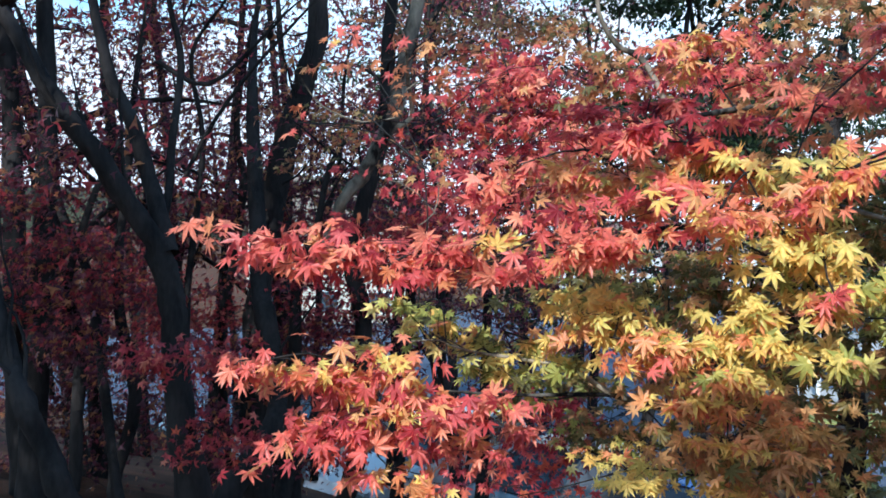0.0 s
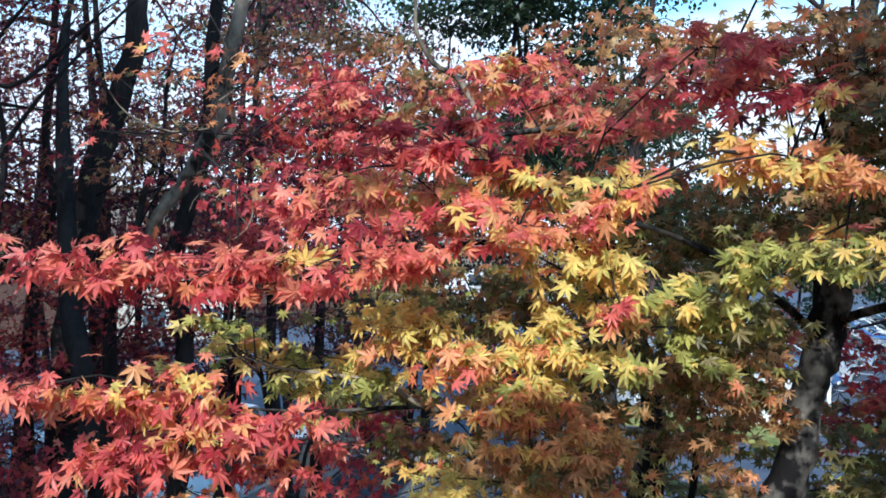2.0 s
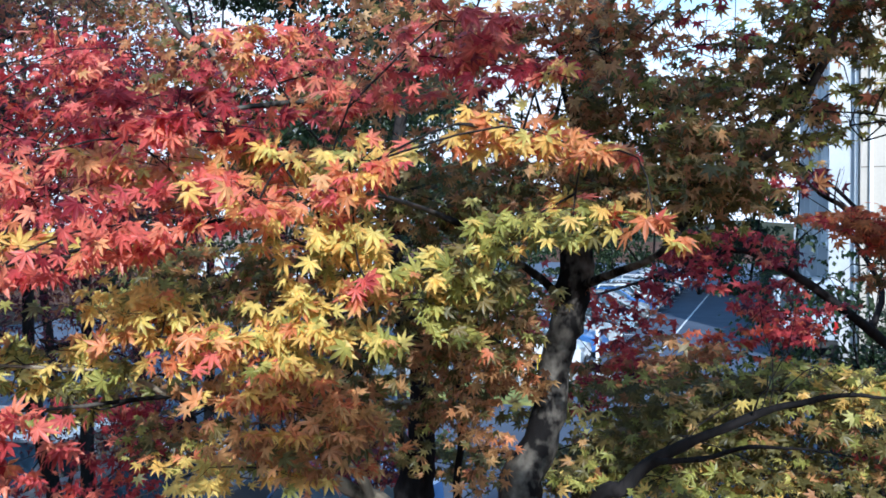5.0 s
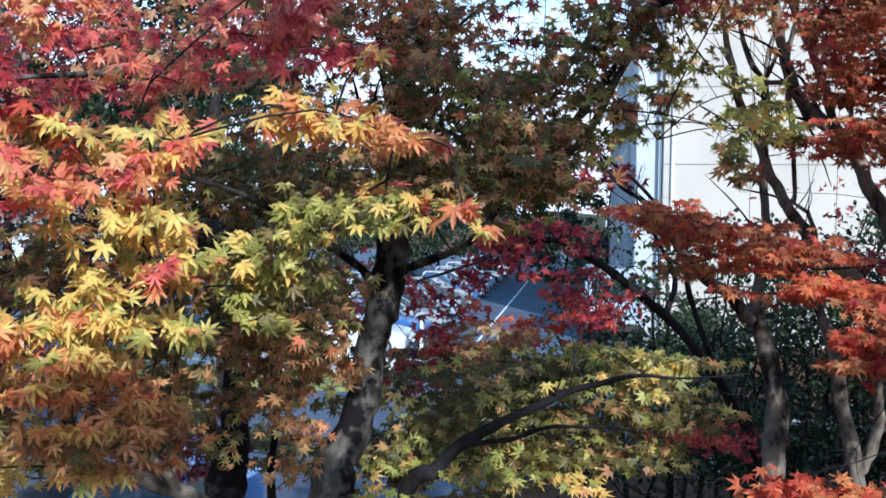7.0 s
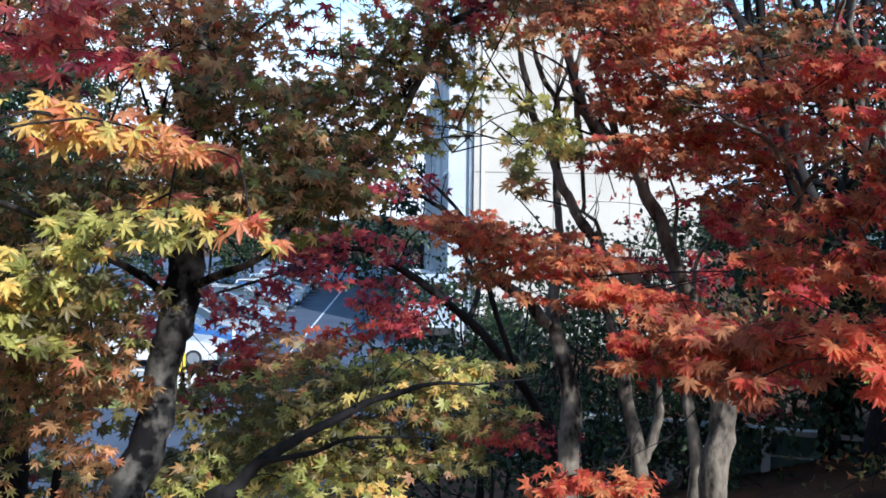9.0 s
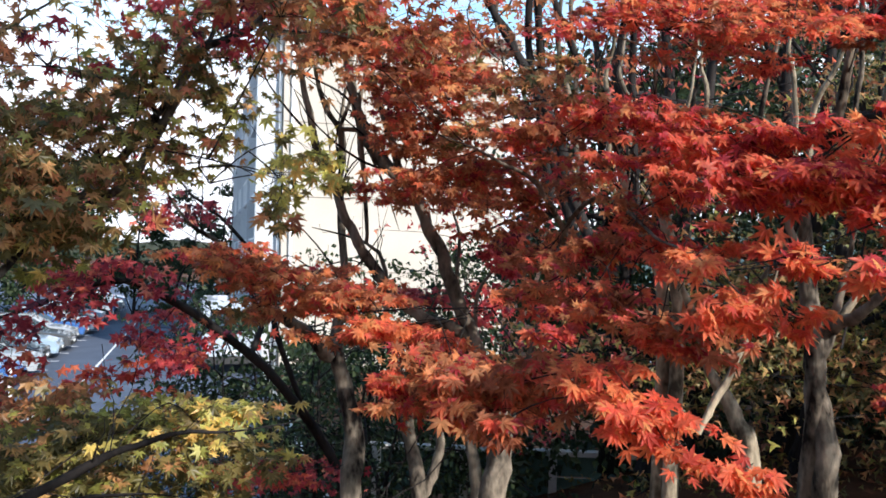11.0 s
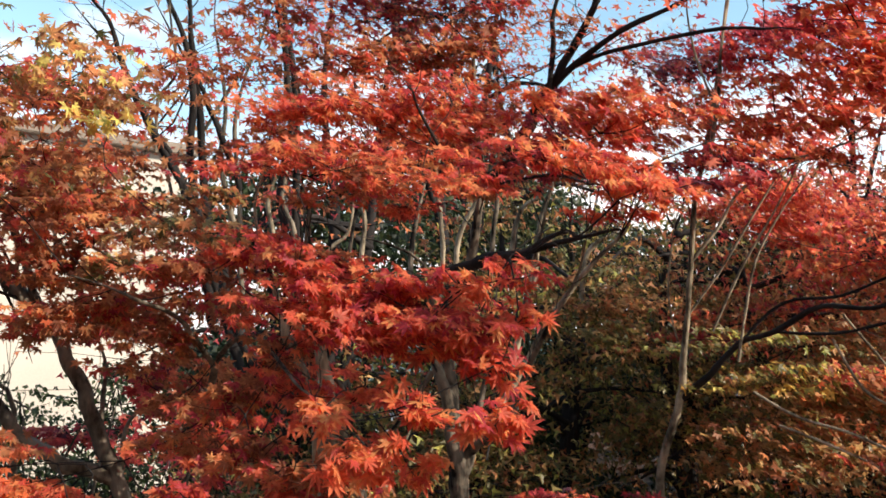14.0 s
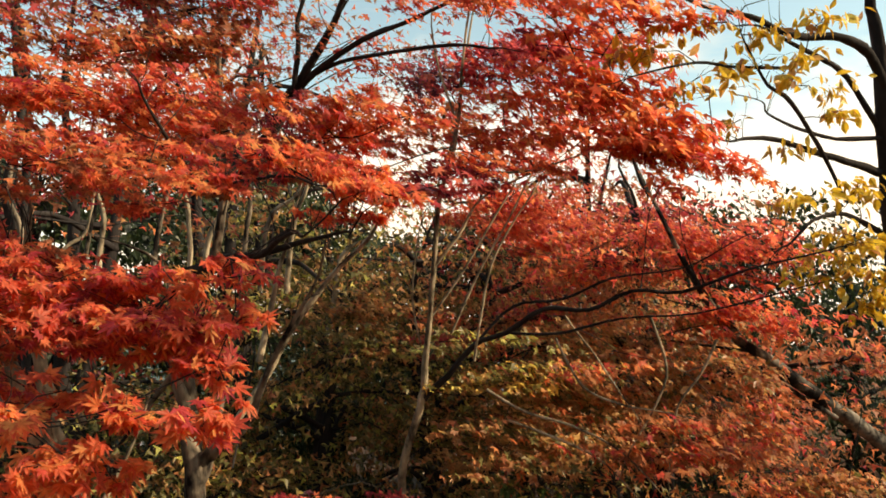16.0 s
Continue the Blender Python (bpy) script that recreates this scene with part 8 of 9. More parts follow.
slender_maple.limb((6.05, -0.91, 8.41, 0.007), (5.75, -1.05, 8.38, 0.006), (5.35, -1.29, 8.32, 0.004), (4.93, -1.59, 8.33, 0.003))
slender_maple.limb((6.28, -0.67, 7.08, 0.007), (6.23, -0.62, 7.38, 0.007), (6.16, -0.67, 7.82, 0.005))
slender_maple.spray(4.64, -1.42, 8.28, 0.42, 0.25, 0.13, -92, -12, 535, "blaze", size=0.112, up=0.55, wild=0.26)
slender_maple.spray(4.48, -1.65, 8.00, 0.40, 0.24, 0.16, -92, -14, 693, "blaze", size=0.112, up=0.55, wild=0.26)
slender_maple.spray(4.39, -1.85, 7.85, 0.29, 0.17, 0.07, -92, -14, 203, "blaze", size=0.112, leaf="seven", up=0.55, wild=0.26)
slender_maple.spray(4.95, -1.05, 8.35, 0.20, 0.12, 0.05, -92, 0, 76, "ember", size=0.112, up=0.55, wild=0.26)
slender_maple.spray(4.49, -1.13, 8.66, 0.34, 0.20, 0.07, -92, 0, 172, "blaze", size=0.112, up=0.55, wild=0.26)
slender_maple.spray(4.48, -1.62, 8.61, 0.41, 0.25, 0.11, -92, 0, 366, "blaze", size=0.112, up=0.55, wild=0.26)
slender_maple.spray(4.80, -1.22, 8.57, 0.20, 0.12, 0.08, -92, 0, 93, "wine", size=0.112, up=0.55, wild=0.26)
slender_maple.spray(7.61, -1.93, 8.03, 0.62, 0.37, 0.19, -92, 5, 662, "fire", size=0.095, up=0.55, wild=0.26)
slender_maple.spray(7.12, -2.51, 7.80, 0.79, 0.48, 0.24, -92, 0, 941, "fire", size=0.095, up=0.55, wild=0.26)
slender_maple.spray(6.60, -2.96, 7.80, 0.62, 0.37, 0.20, -92, 0, 620, "fire", size=0.095, up=0.55, wild=0.26)
slender_maple.spray(6.28, -3.07, 7.24, 0.47, 0.28, 0.19, -92, 0, 461, "fire", size=0.112, up=0.55, wild=0.26)
slender_maple.spray(7.62, -1.50, 7.99, 0.32, 0.19, 0.19, -92, 0, 268, "fire", size=0.095, up=0.55, wild=0.26)
slender_maple.spray(5.09, -1.98, 7.93, 0.17, 0.11, 0.11, -92, 0, 70, "blaze", size=0.112, up=0.55, wild=0.26)
slender_maple.spray(6.74, -2.33, 7.05, 0.73, 0.44, 0.29, -92, 0, 1069, "bronze", size=0.095, up=0.55, wild=0.26)
slender_maple.spray(6.40, -2.18, 6.66, 0.58, 0.35, 0.27, -92, 0, 942, "bronze", size=0.112, up=0.55, wild=0.26)
slender_maple.spray(5.81, -2.62, 6.48, 0.52, 0.31, 0.18, -92, 10, 393, "rusty", size=0.112, up=0.55, wild=0.26)
slender_maple.spray(6.25, -2.71, 6.84, 0.38, 0.23, 0.15, -92, 0, 340, "bronze", size=0.112, up=0.55, wild=0.26)
slender_maple.spray(8.81, -1.65, 6.90, 0.76, 0.46, 0.37, -92, 0, 1219, "moss", size=0.095, up=0.55, wild=0.26)
slender_maple.spray(7.39, -1.46, 6.30, 0.57, 0.34, 0.20, -92, 0, 492, "shade", size=0.095, up=0.55, wild=0.26)
slender_maple.spray(5.85, -2.13, 6.32, 0.48, 0.29, 0.11, -92, 0, 212, "rusty", size=0.112, up=0.55, wild=0.26)
slender_maple.spray(7.76, -2.05, 7.03, 0.40, 0.26, 0.26, -92, 0, 447, "tawny", size=0.095, up=0.55, wild=0.26)
slender_maple.spray(8.28, -1.05, 7.12, 0.34, 0.21, 0.14, -92, 0, 392, "wine", size=0.095, up=0.55, wild=0.26)
slender_maple.spray(5.96, -1.26, 8.92, 0.53, 0.32, 0.20, -92, 0, 535, "wine", size=0.112, up=0.55, wild=0.26)
slender_maple.spray(5.08, -1.66, 8.67, 0.44, 0.26, 0.13, -92, 0, 281, "blaze", size=0.112, up=0.55, wild=0.26)
slender_maple.spray(5.15, -1.49, 8.24, 0.44, 0.26, 0.13, -92, 0, 281, "blaze", size=0.112, up=0.55, wild=0.26)
slender_maple.spray(6.06, -1.17, 8.33, 0.42, 0.25, 0.17, -92, 0, 427, "fire", size=0.112, up=0.55, wild=0.26)
slender_maple.spray(6.61, -1.32, 8.05, 0.34, 0.21, 0.18, -92, 0, 392, "fire", size=0.095, up=0.55, wild=0.26)
slender_maple.spray(8.07, -2.51, 8.19, 0.86, 0.50, 0.23, -92, 0, 856, "fire", size=0.095, up=0.55, wild=0.26)
slender_maple.spray(7.56, -3.08, 8.09, 0.67, 0.40, 0.19, -92, 0, 479, "wine", size=0.095, up=0.55, wild=0.26)
slender_maple.spray(6.61, -3.36, 7.67, 0.46, 0.28, 0.28, -92, 0, 470, "fire", size=0.095, up=0.55, wild=0.26)
slender_maple.spray(7.68, -2.44, 7.45, 1.07, 0.50, 0.26, -92, 0, 1023, "bronze", size=0.095, up=0.55, wild=0.26)
slender_maple.spray(7.70, -3.39, 7.14, 0.80, 0.48, 0.21, -92, 0, 639, "bronze", size=0.095, up=0.55, wild=0.26)
slender_maple.spray(8.20, -1.98, 7.50, 0.57, 0.34, 0.28, -92, 0, 685, "wine", size=0.095, up=0.55, wild=0.26)
slender_maple.spray(7.83, -2.04, 6.61, 0.80, 0.48, 0.30, -92, 0, 1045, "shade", size=0.095, up=0.55, wild=0.26)
slender_maple.spray(7.35, -2.70, 6.35, 0.99, 0.50, 0.28, -92, 0, 1373, "bronze", size=0.095, up=0.55, wild=0.26)
slender_maple.spray(7.25, -3.60, 6.76, 0.45, 0.32, 0.32, -92, 0, 432, "rusty", size=0.095, up=0.55, wild=0.26)
slender_maple.spray(7.87, -0.99, 6.54, 0.40, 0.34, 0.34, -92, 0, 426, "moss", size=0.095, up=0.55, wild=0.26)
slender_maple.spray(6.57, -1.11, 7.08, 0.44, 0.27, 0.11, -92, 0, 175, "moss", size=0.112, up=0.55, wild=0.26)
slender_maple.spray(6.40, -1.34, 6.84, 0.51, 0.31, 0.12, -92, 0, 137, "golden", size=0.112, up=0.55, wild=0.26)
slender_maple.spray(6.50, -1.32, 6.84, 0.52, 0.31, 0.14, -92, 0, 324, "shade", size=0.112, up=0.55, wild=0.26)
slender_maple.spray(6.25, -1.19, 6.52, 0.45, 0.27, 0.10, -92, 0, 200, "bronze", size=0.112, up=0.55, wild=0.26)
slender_maple.spray(6.07, -1.36, 6.32, 0.44, 0.26, 0.10, -92, 0, 217, "bronze", size=0.112, up=0.55, wild=0.26)
slender_maple.spray(7.29, -0.33, 7.12, 0.40, 0.24, 0.18, -92, 0, 309, "shade", size=0.095, up=0.55, wild=0.26)
slender_maple.spray(7.55, -0.24, 7.40, 0.39, 0.23, 0.12, -92, 0, 301, "bronze", size=0.095, up=0.55, wild=0.26)
slender_maple.spray(6.17, -1.86, 6.90, 0.41, 0.25, 0.10, -92, 0, 105, "rusty", size=0.112, up=0.55, wild=0.26)
slender_maple.spray(5.42, -2.46, 6.39, 0.46, 0.27, 0.08, -92, 0, 160, "rusty", size=0.112, up=0.55, wild=0.26)
slender_maple.spray(5.71, -2.20, 6.56, 0.37, 0.22, 0.09, -92, 0, 104, "rusty", size=0.112, up=0.55, wild=0.26)
slender_maple.spray(6.23, -3.54, 6.05, 0.43, 0.26, 0.10, -96, 0, 261, "bronze", size=0.112, up=0.55, wild=0.26)
slender_maple.spray(6.66, -3.36, 5.96, 0.46, 0.28, 0.09, -96, 0, 303, "rusty", size=0.095, up=0.55, wild=0.26)
slender_maple.spray(6.96, -4.20, 6.87, 0.30, 0.18, 0.16, -96, 0, 205, "rusty", size=0.095, up=0.55, wild=0.26)
slender_maple.spray(5.60, -1.26, 8.52, 0.39, 0.23, 0.11, -77, -8, 126, "fire", size=0.112, up=0.55, wild=0.26)
slender_maple.spray(5.74, -1.27, 8.20, 0.36, 0.22, 0.13, -77, -8, 115, "fire", size=0.112, up=0.55, wild=0.26)
slender_maple.spray(6.11, -0.85, 8.62, 0.28, 0.17, 0.10, -77, 0, 65, "ember", size=0.112, up=0.55, wild=0.26)
slender_maple.spray(8.90, -1.04, 9.90, 0.52, 0.31, 0.29, -77, 0, 369, "dusk", size=0.095, up=0.55, wild=0.26)
slender_maple.spray(7.52, -0.51, 7.36, 0.42, 0.25, 0.24, -77, 0, 243, "tawny", size=0.095, up=0.55, wild=0.26)
slender_maple.spray(7.10, -1.29, 6.26, 0.49, 0.29, 0.16, -77, 0, 331, "tawny", size=0.112, up=0.55, wild=0.26)
slender_maple.spray(7.31, -1.46, 6.64, 0.41, 0.25, 0.11, -77, 0, 235, "tawny", size=0.095, up=0.55, wild=0.26)
slender_maple.spray(6.24, -0.37, 6.04, 0.23, 0.14, 0.11, -70, 0, 117, "wine", size=0.112, up=0.55, wild=0.26)
slender_maple.spray(5.75, 0.13, 6.15, 0.20, 0.12, 0.09, -77, 0, 85, "wine", size=0.112, up=0.55, wild=0.26)
slender_maple.spray(7.80, -0.80, 9.40, 0.24, 0.13, 0.24, -94, 0, 387, "dusk", size=0.092, leaf="mid", up=0.55, wild=0.26)
slender_maple.spray(6.45, -0.94, 8.66, 0.20, 0.11, 0.13, -96, 0, 189, "bronze", size=0.092, leaf="mid", up=0.55, wild=0.26)
slender_maple.spray(5.58, -0.77, 8.09, 0.26, 0.14, 0.07, -95, -5, 124, "wine", size=0.092, leaf="mid", up=0.55, wild=0.26)
slender_maple.spray(4.91, -1.07, 8.09, 0.20, 0.11, 0.08, -100, -10, 119, "blaze", size=0.092, leaf="mid", up=0.55, wild=0.26)
slender_maple.spray(5.37, -1.01, 7.97, 0.18, 0.10, 0.05, -99, 0, 70, "wine", size=0.092, leaf="mid", up=0.55, wild=0.26)
slender_maple.spray(4.72, -1.21, 7.89, 0.16, 0.09, 0.05, -103, -12, 54, "blaze", size=0.086, leaf="seven", up=0.55, wild=0.26)
slender_maple.spray(7.44, -1.28, 9.38, 0.28, 0.15, 0.15, -98, 0, 284, "dusk", size=0.092, leaf="mid", up=0.55, wild=0.26)
slender_maple.spray(6.23, -1.33, 9.11, 0.23, 0.13, 0.10, -101, 0, 159, "wine", size=0.092, leaf="mid", up=0.55, wild=0.26)
slender_maple.spray(6.99, -1.56, 8.16, 0.31, 0.17, 0.12, -101, 0, 251, "fire", size=0.092, leaf="mid", up=0.55, wild=0.26)
slender_maple.spray(7.38, -1.12, 8.15, 0.23, 0.13, 0.12, -97, 0, 197, "rusty", size=0.092, leaf="mid", up=0.55, wild=0.26)
slender_maple.limb((5.98, -1.06, 6.77, 0.011), (5.93, -1.29, 6.63, 0.009), (5.87, -1.56, 6.54, 0.009), (5.79, -1.82, 6.40, 0.007), (5.71, -1.99, 6.22, 0.005), bark=BARK_PALE_LIT, label="thin pale bare twig")
slender_maple.limb((5.95, -1.19, 6.58, 0.009), (5.89, -1.46, 6.47, 0.009), (5.81, -1.71, 6.34, 0.007), (5.74, -1.86, 6.18, 0.005), bark=BARK_PALE_LIT, label="thin pale bare twig")
slender_maple.limb((5.90, -1.50, 7.08, 0.009), (5.86, -1.64, 6.79, 0.009), (5.80, -1.84, 6.67, 0.007), (5.70, -2.12, 6.61, 0.005), bark=BARK_PALE_LIT, label="thin pale bare twig")
slender_maple.limb((5.73, -2.06, 7.20, 0.011), (5.71, -2.14, 6.88, 0.009), (5.73, -2.06, 6.65, 0.007), (5.76, -1.91, 6.41, 0.005), bark=BARK_PALE_LIT, label="thin pale bare twig")
slender_maple.limb((5.59, -2.42, 7.04, 0.009), (5.63, -2.32, 6.84, 0.009), (5.68, -2.18, 6.64, 0.007), (5.68, -2.13, 6.38, 0.005), bark=BARK_PALE_LIT, label="thin pale bare twig")
slender_maple.limb((5.88, -1.56, 7.22, 0.009), (5.83, -1.75, 6.93, 0.007), (5.79, -1.87, 6.72, 0.005), bark=BARK_PALE_LIT, label="thin pale bare twig")
slender_maple.limb((5.99, -0.99, 6.95, 0.009), (5.98, -1.04, 7.23, 0.009), (5.94, -1.11, 7.55, 0.009), (5.88, -1.24, 7.80, 0.007), (5.80, -1.40, 8.04, 0.005), bark=BARK_PALE_LIT, label="thin pale bare twig")
slender_maple.limb((6.00, -0.85, 7.13, 0.009), (5.95, -1.04, 7.52, 0.009), (5.88, -1.22, 7.83, 0.007), (5.79, -1.36, 8.11, 0.005), bark=BARK_PALE_LIT, label="thin pale bare twig")
slender_maple.spray(5.51, -0.21, 8.43, 0.34, 0.19, 0.12, -89, 0, 241, "blaze", size=0.088, leaf="mid", up=0.55, wild=0.26)
slender_maple.spray(5.51, -0.61, 8.39, 0.20, 0.11, 0.14, -94, 0, 162, "blaze", size=0.088, leaf="mid", up=0.55, wild=0.26)
slender_maple.spray(5.79, -0.65, 8.10, 0.39, 0.21, 0.13, -94, 0, 286, "wine", size=0.088, leaf="mid", up=0.55, wild=0.26)
slender_maple.spray(5.59, -0.28, 8.83, 0.21, 0.12, 0.18, -90, 0, 110, "fire", size=0.088, leaf="mid", up=0.55, wild=0.26)
slender_maple.spray(5.41, -0.97, 9.11, 0.39, 0.21, 0.11, -99, 0, 141, "fire", size=0.088, leaf="mid", up=0.55, wild=0.26)
slender_maple.spray(5.98, -0.77, 8.84, 0.23, 0.13, 0.17, -96, 0, 160, "dusk", size=0.088, leaf="mid", up=0.55, wild=0.26)
slender_maple.spray(5.48, -1.34, 8.77, 0.39, 0.21, 0.13, -103, 0, 229, "wine", size=0.088, leaf="mid", up=0.55, wild=0.26)
slender_maple.spray(6.69, -1.59, 8.06, 0.38, 0.21, 0.17, -103, 0, 368, "fire", size=0.088, leaf="mid", up=0.55, wild=0.26)
slender_maple.limb((5.76, -0.85, 8.15, 0.016), (5.66, -0.90, 8.48, 0.012), (5.56, -0.92, 8.77, 0.009), (5.46, -0.95, 9.02, 0.007), (5.38, -0.98, 9.17, 0.005), bark=BARK_PALE_LIT)
slender_maple.limb((5.69, -0.89, 8.42, 0.009), (5.59, -0.77, 8.75, 0.007), (5.48, -0.73, 9.03, 0.005), (5.40, -0.80, 9.18, 0.004), bark=BARK_PALE_LIT)
slender_maple.done(label="red and bronze leaf tiers")

shaded_maple = Tree("maple_tree", "dark multi-stemmed maple standing in shade", -1.95, 5.51, 71, BARK_DARK_SHADED)
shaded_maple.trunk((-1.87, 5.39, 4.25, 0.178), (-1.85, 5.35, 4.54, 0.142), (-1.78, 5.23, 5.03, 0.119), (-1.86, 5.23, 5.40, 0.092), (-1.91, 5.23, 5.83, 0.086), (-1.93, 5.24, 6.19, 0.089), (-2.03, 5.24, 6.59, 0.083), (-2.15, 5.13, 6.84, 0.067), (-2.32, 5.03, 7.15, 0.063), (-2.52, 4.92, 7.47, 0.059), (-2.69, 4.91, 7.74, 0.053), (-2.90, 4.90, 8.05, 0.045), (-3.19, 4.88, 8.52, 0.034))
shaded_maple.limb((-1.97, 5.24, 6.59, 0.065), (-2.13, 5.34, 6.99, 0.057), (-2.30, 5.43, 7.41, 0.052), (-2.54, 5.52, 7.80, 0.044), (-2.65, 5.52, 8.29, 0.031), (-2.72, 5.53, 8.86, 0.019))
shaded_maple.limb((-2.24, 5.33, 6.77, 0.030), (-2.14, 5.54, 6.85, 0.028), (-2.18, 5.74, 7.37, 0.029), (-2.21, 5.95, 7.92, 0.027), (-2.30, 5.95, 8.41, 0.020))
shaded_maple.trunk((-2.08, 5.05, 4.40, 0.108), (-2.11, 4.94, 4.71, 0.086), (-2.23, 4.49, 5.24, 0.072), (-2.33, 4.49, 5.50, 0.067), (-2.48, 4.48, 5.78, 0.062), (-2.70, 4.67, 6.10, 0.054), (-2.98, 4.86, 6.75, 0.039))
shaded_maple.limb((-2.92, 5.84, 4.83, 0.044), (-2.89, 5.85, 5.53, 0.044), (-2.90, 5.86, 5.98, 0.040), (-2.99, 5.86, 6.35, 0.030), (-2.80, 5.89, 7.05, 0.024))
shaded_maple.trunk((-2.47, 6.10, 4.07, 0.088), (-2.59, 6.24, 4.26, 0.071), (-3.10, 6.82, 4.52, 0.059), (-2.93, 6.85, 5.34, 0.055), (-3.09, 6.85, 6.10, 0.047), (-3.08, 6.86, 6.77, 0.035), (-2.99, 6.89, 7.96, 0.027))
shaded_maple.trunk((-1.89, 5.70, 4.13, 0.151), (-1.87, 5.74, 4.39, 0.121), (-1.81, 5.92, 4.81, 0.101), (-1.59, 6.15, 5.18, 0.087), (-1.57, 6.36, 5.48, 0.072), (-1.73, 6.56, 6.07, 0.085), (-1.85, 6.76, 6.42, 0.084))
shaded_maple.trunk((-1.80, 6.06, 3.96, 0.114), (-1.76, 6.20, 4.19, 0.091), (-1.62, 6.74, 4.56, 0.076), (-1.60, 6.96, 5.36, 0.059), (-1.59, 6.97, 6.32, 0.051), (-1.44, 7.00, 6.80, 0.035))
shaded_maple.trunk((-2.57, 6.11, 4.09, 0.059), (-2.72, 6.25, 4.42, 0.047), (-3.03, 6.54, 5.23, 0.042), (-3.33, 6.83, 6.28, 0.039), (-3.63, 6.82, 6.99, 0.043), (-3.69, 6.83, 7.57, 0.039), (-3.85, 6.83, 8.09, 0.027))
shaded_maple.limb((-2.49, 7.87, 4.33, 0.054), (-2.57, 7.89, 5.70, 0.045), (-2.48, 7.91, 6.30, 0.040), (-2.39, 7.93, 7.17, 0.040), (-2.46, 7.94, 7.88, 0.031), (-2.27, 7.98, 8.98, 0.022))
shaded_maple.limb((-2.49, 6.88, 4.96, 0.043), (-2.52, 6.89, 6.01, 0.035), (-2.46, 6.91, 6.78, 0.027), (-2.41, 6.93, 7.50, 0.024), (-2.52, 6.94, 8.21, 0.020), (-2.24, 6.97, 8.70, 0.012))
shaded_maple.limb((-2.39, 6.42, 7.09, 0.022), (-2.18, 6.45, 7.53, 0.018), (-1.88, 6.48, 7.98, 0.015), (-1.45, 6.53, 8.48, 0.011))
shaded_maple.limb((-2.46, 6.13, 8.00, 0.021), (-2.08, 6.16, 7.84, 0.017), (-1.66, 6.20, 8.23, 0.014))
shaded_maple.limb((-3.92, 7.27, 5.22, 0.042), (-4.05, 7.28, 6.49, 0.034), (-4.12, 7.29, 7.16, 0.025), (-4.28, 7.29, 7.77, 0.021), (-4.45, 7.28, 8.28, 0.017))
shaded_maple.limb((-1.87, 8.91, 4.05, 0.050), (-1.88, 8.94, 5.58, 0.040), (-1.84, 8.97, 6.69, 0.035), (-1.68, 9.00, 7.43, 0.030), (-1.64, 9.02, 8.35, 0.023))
shaded_maple.limb((-2.41, 4.13, 7.90, 0.040), (-2.32, 4.14, 7.93, 0.035), (-2.15, 4.15, 7.99, 0.024))
# leaf tones darkened for the shade this tree stands in
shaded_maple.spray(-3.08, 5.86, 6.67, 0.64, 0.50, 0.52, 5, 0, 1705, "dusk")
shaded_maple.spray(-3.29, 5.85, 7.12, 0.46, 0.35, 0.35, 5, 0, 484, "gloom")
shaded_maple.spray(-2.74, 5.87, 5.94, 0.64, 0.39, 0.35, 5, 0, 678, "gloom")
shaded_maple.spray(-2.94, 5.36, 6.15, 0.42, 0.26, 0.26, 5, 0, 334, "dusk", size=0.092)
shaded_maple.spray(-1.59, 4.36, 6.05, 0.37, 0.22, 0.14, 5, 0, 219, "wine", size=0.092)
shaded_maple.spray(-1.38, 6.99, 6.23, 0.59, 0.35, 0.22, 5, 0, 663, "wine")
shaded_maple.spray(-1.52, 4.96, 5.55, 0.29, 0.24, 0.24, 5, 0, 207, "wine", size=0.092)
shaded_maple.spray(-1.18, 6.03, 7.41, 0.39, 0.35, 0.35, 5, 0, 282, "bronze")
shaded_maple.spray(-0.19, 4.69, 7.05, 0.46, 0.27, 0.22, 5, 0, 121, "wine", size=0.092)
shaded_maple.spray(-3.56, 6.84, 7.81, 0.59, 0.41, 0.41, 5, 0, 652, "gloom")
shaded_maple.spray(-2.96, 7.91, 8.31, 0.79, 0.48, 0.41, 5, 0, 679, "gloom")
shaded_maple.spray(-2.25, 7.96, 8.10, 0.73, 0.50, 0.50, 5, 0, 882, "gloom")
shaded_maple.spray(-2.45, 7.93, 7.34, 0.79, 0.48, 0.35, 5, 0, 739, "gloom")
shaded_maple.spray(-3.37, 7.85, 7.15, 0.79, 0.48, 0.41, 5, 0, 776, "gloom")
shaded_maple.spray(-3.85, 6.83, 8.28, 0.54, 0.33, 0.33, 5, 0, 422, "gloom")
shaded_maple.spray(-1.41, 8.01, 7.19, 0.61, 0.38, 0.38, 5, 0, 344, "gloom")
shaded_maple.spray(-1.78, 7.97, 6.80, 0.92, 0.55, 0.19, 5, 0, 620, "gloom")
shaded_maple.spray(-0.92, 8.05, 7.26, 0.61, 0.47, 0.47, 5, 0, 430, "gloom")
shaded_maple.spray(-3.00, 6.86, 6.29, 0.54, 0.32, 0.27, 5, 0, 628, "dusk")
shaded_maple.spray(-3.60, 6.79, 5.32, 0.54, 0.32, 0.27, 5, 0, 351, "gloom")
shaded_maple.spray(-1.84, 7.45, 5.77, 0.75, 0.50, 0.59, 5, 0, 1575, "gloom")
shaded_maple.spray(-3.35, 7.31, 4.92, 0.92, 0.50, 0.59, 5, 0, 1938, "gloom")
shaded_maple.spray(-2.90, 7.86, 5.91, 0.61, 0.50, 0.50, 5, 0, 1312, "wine")
